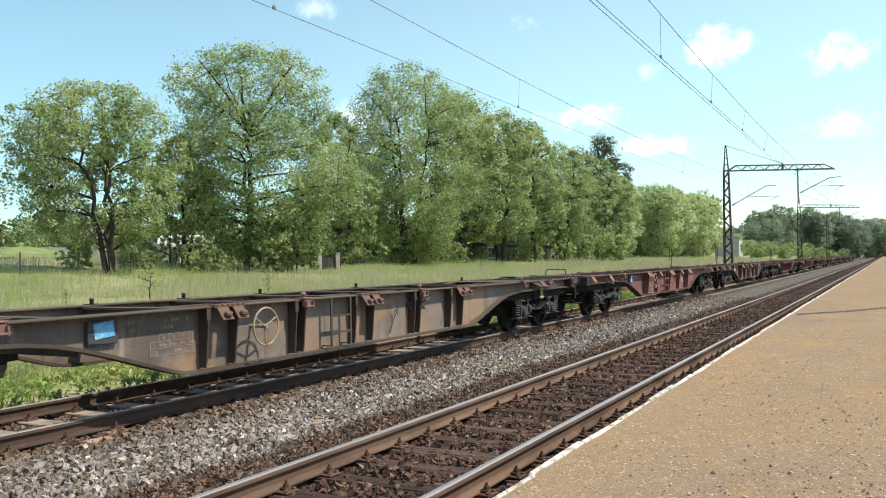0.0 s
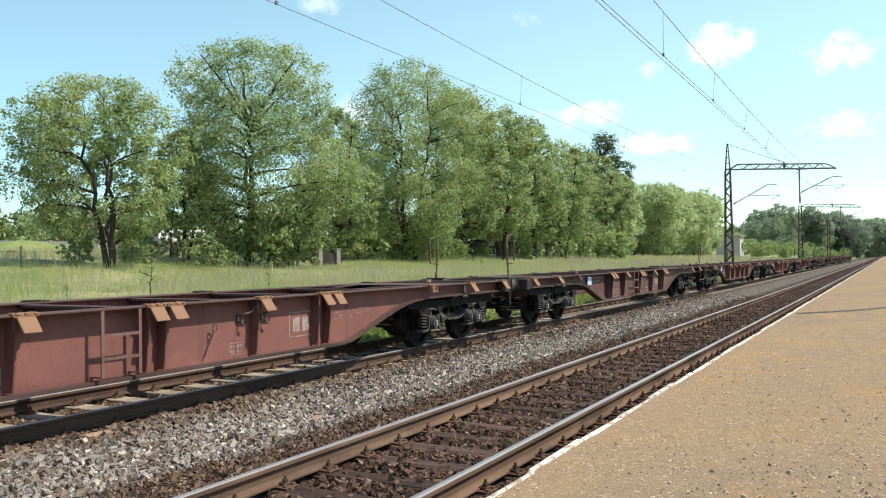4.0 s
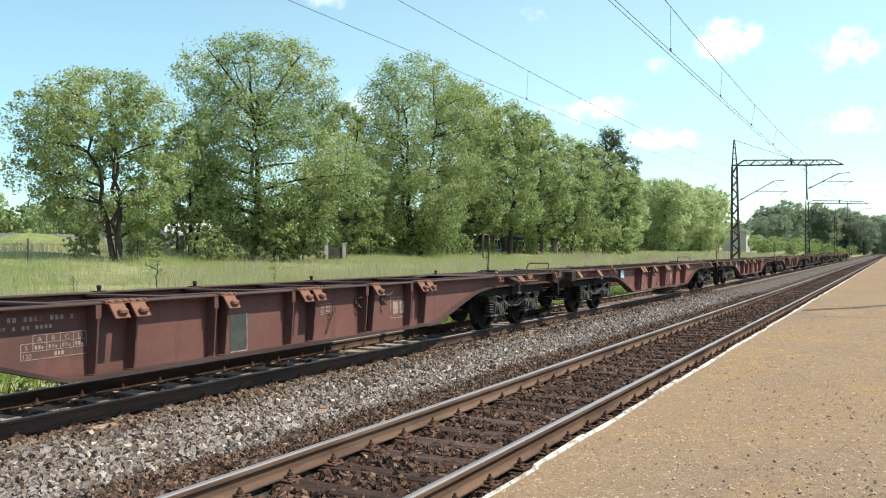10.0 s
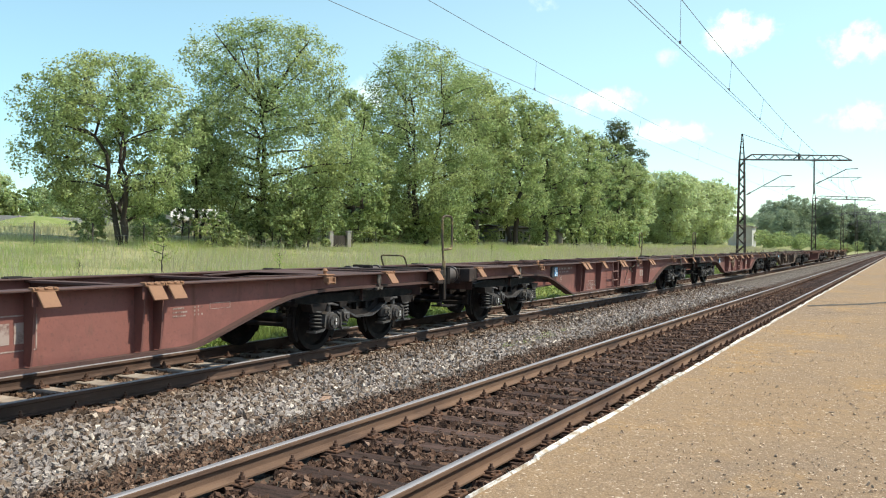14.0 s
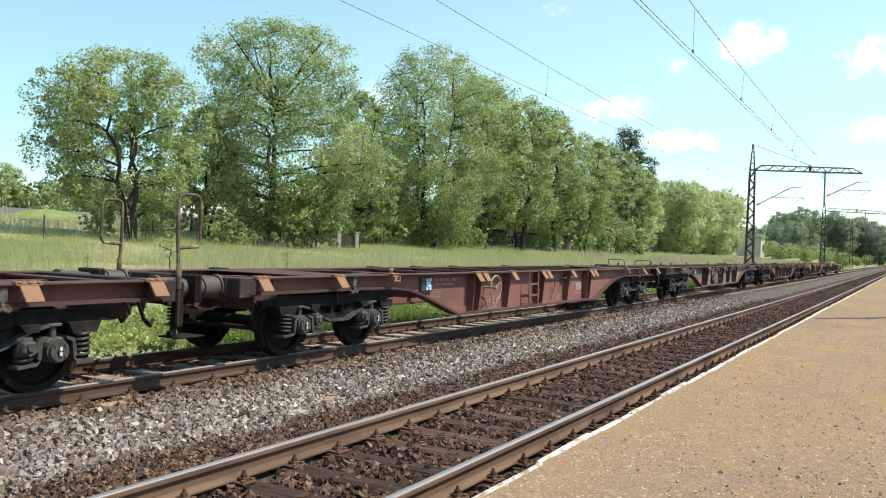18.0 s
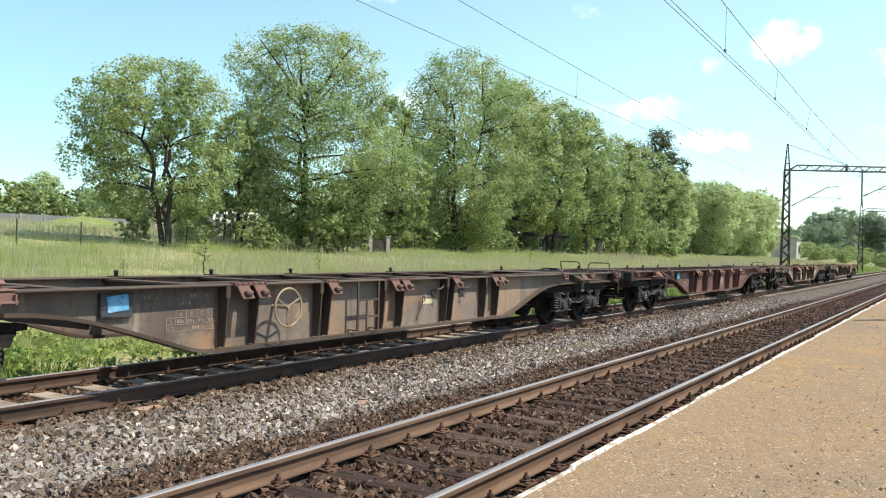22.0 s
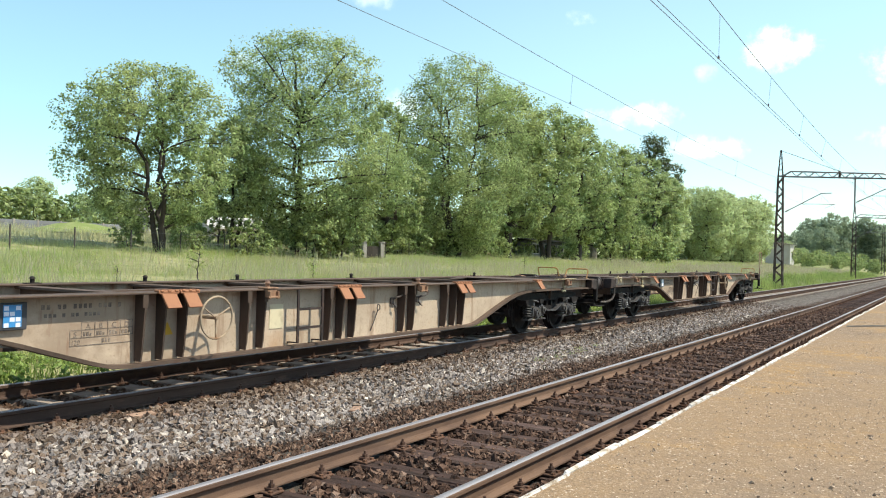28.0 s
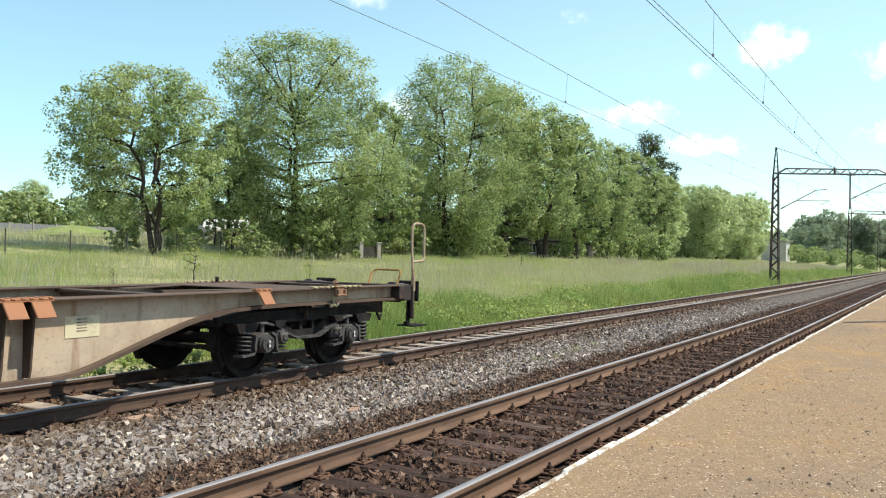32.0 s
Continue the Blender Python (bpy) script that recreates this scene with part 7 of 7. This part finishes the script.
def make_wagon(k, paint, start, wheel, last, label):
    w = new("container_wagon")
    P, T, F = PAINT[paint], TOPS[paint], FLAPS[paint]
    for s in (-1, 1):
        sill = piece(("web", paint, s), "side_sill", b_web(s), P, w)
        piece(("flange", paint, s), "sill_flange", b_flange(s), T, sill)
    turn = Matrix.Translation((LONG, 0, 0)) @ pose(0, 0, 0, 0, 0, 180)
    for x in RIBS[BUILD[paint]]:
        for side in (0, 1):
            m = Matrix.Translation((x, 0, 0)) if side == 0 else Matrix.Translation((x, 0, 0)) @ pose(0, 0, 0, 0, 0, 180)
            piece(("rib", paint), "stiffener_rib", b_rib, T if paint in ("cream", "grey") else P, w, m=m)
    for x in FLAPS_AT[BUILD[paint]]:
        if x not in UPRIGHT.get(k, ()):
            fl = piece(("flap", paint), "spigot_flap", b_flap, F, w, "rusty orange-brown folded spigot plate", m=Matrix.Translation((x, 0, 0)))
            piece(("hinge", paint), "hinge", b_hinge, F, fl)
            if paint in ("grey", "brown"):
                piece(("block", paint), "spigot", b_block, F, fl)
    for x in FLAPS_AT["boxed"][::2] + (2.6, 18.4):
        if BUILD[paint] == "plain":
            piece(("lid",), "spigot_flap", b_lid, M["gear"], w, m=Matrix.Translation((x + 0.02, 1.15, 0)))
        else:
            piece(("pin",), "locking_pin", b_pin, M["gear"], w, m=Matrix.Translation((x + 0.02, 1.12, 0)))
    for x in CROSS:
        piece(("cross", paint), "cross_member", b_cross, T, w, m=Matrix.Translation((x, 0, 0)))
    for s in (-1, 1):
        # the bays beside the bogies, and on the red wagons the middle one, are open to the track
        spans = ((0.74, 4.3), (LONG - 4.3, LONG - 0.74)) + (((7.0, LONG - 7.0),) if paint in ("grey", "cream", "brown") else ())
        for x0, x1 in spans:
            piece(("centre", paint, s, x0), "centre_sill", b_centre(s, x0, x1), T, w)
    for m in (Matrix(), turn):
        piece(("end",), "end_beam", b_end, M["end_iron"], w, "dark grimy end beam", m=m)
        for s in (-1, 1):
            rusty = paint == "cream" and not last and m is turn
            bf = piece(("buffer", s, rusty), "buffer", b_buffer(s), M["rusty_tube" if rusty else "tube"], w, "rusty orange buffer tube" if rusty else "grey long-stroke buffer tube", m=m, smooth=True)
            piece(("bhead", s), "buffer_head", b_bufferhead(s), M["gear"], bf)
        piece(("hook",), "coupling_hook", b_hook, M["gear"], w, m=m)
        piece(("hose", 1), "brake_hose", b_hose(1), M["gear"], w, m=m)
    piece(("step",), "step", b_step, M["gear"], w)
    piece(("step",), "step", b_step, M["gear"], w, m=turn)
    for mid, flip in ((2.85, 0), (18.0, 1)):
        piece(("deckplate", paint), "deck_plate", b_deck_plate, T, w, m=Matrix.Translation((mid, 0, 0)))
        for fy in (0, 1):
            piece(("deckbrace", paint, flip, fy), "deck_brace", mirrored(b_deck_brace, flip, fy), T, w, m=Matrix.Translation((mid, 0, 0)))
    if last:
        piece(("tail",), "handrail", b_handle, M["hand_wheel"], w, "tall thin tan tube handrail at the rear corner", m=Matrix.Translation((0.05, 0, 0)))
    # at the rear end the handrails stand up or lie folded as low hoops
    if k in (2, 3, 5, 6):
        piece(("handle",), "handrail", b_handle, M["handle"], w, "tall dark tube handrail standing at the corner")
    else:
        piece(("hoop", paint == "cream"), "grab_hoop", b_hoop, M["hoop"] if paint == "cream" else M["handle"], w, "low bent tube grab hoop")
    if k in (3, 5, 7):
        piece(("handle",), "handrail", b_handle, M["handle"], w, "tall dark tube handrail standing at the corner", m=turn @ Matrix.Translation((-0.27, 0, 0)))
    if k in (6, 8, 9) or last:
        piece(("hoop", paint == "cream"), "grab_hoop", b_hoop, M["hoop"] if paint == "cream" else M["handle"], w, "low bent tube grab hoop", m=turn @ Matrix.Translation((-0.18, 0.16, 0)))
    if wheel:
        piece(("hwheel", paint), "handwheel", b_wheel, M["hand_wheel"], w, "rusty spoked brake handwheel", m=Matrix.Translation((13.08 if last else 7.72 if paint == "red" else 7.78, 0, 0)))
    if paint != "brown":
        piece(("ladder", paint), "ladder", b_ladder, M["end_iron"] if paint == "cream" else T if paint == "grey" else M["worn_steel"], w, m=Matrix.Translation((LADDER.get(k, 9.62), 0, 0)))
    piece(("lever",), "release_lever", b_lever, M["dull_iron"], w, m=Matrix.Translation((LEVER.get(k, 11.35), 0, 0)))
    for x in HOOKS.get(k, (11.95, 12.42)):
        piece(("rope",), "rope_hook", b_rope_hook, M["dull_iron"], w, m=Matrix.Translation((x, 0, 0)))
    sign(w, last, k)
    marks(w, paint, last, k)
    details(w, paint, T, k)
    for mid in (2.85, 18.0):
        bg = piece(("bogie",), "bogie", b_bogie, M["gear"], w, "dark grimy two-axle bogie", m=Matrix.Translation((mid, 0, 0)))
        for side in (0, 1):
            half = pose(0, 0, 0, 0, 0, 180) if side else None
            piece(("frame",), "side_frame", b_side_frame, M["gear"], bg, m=half)
            piece(("rim_flange",), "frame_flange", b_frame_rim, M["frame_edge"], bg, "grey lower flange, coloured paler for the light it catches", m=half)
        for dx in (-0.9, 0.9):
            ws = piece(("wheelset",), "wheelset", b_wheelset, M["wheel"], bg, m=Matrix.Translation((dx, 0, 0.46)))
            WHEELSETS.append((ws, dx))
            for side in (0, 1):
                m = Matrix.Translation((dx, 0.98 if side else -0.98, 0.46)) @ (pose(0, 0, 0, 0, 0, 180) if side else Matrix())
                out = (dx > 0) != bool(side)
                piece(("axlebox",), "axle_box", b_axlebox, M["axlebox"], bg, "grey axle box covered in dust", m=m)
                if side == 0 and k not in (1, 4, 8, 10):
                    piece(("axmark",), "axle_mark", b_axle_mark, M["axle_mark"], bg, "two short white painted bars", m=m)
                piece(("spring", out), "coil_spring", mirrored(b_spring, not out, False), M["spring"], bg, m=m)
                piece(("damper", out), "damper", mirrored(b_damper, not out, False), M["axlebox"], bg, "grey cast damper cap over a coil spring", m=m)
            for fx in (False, True):
                for fy in (False, True):
                    piece(("shoe", fx, fy), "brake_shoe", mirrored(b_shoe, fx, fy), M["gear"], bg, m=Matrix.Translation((dx, 0, 0.46)))
    tagged(w, label, "freight wagon", group="empty container wagons")
    w.matrix_basis = pose(start, FAR, 0)
    WAGONS.append((w, start))
    return w


TRAIN = [("brown", False), ("grey", True), ("red", True), ("dark", False), ("brown", False), ("red", False), ("red", False), ("red", True), ("grey", True), ("brown", False), ("cream", True), ("cream", True)]
WORDS = {"brown": "empty flat container wagon in weathered brown paint", "grey": "empty flat container wagon in dirty dark grey paint", "red": "empty flat container wagon in faded red-brown paint",
         "dark": "empty flat container wagon in dark brown grimy paint", "cream": "empty flat container wagon in sun-bleached pale grey paint"}
for k, (paint, wheel) in enumerate(TRAIN):
    make_wagon(k, paint, 1.2 + LONG * (k - 1), wheel, k == len(TRAIN) - 1, WORDS[paint] + (", last of train" if k == len(TRAIN) - 1 else ""))


# ---- movement ----
# how far the train has come, second by second: it gathers speed slowly
RUN_T = [0, 1, 2, 3.5, 5.5, 7.5, 10, 12.5, 15, 17.5, 20, 22.5, 25, 27.5, 30, 32]
RUN_S = [0.380, 6.616, 12.914, 22.409, 35.177, 48.123, 64.635, 81.405, 98.364, 115.486, 132.804, 150.384, 168.149, 186.072, 204.141, 218.726]


def motions():
    for w, start in WAGONS:
        walk(w, [(t, pose(start - s, FAR, 0)) for t, s in zip(RUN_T, RUN_S)])
    steps = [i / 15 for i in range(0, 481)]
    turned = np.degrees(np.interp(steps, RUN_T, RUN_S) / 0.46)
    for ws, dx in WHEELSETS:
        walk(ws, [(t, pose(dx, 0, 0.46, 0, -a, 0)) for t, a in zip(steps, turned)])


motions()
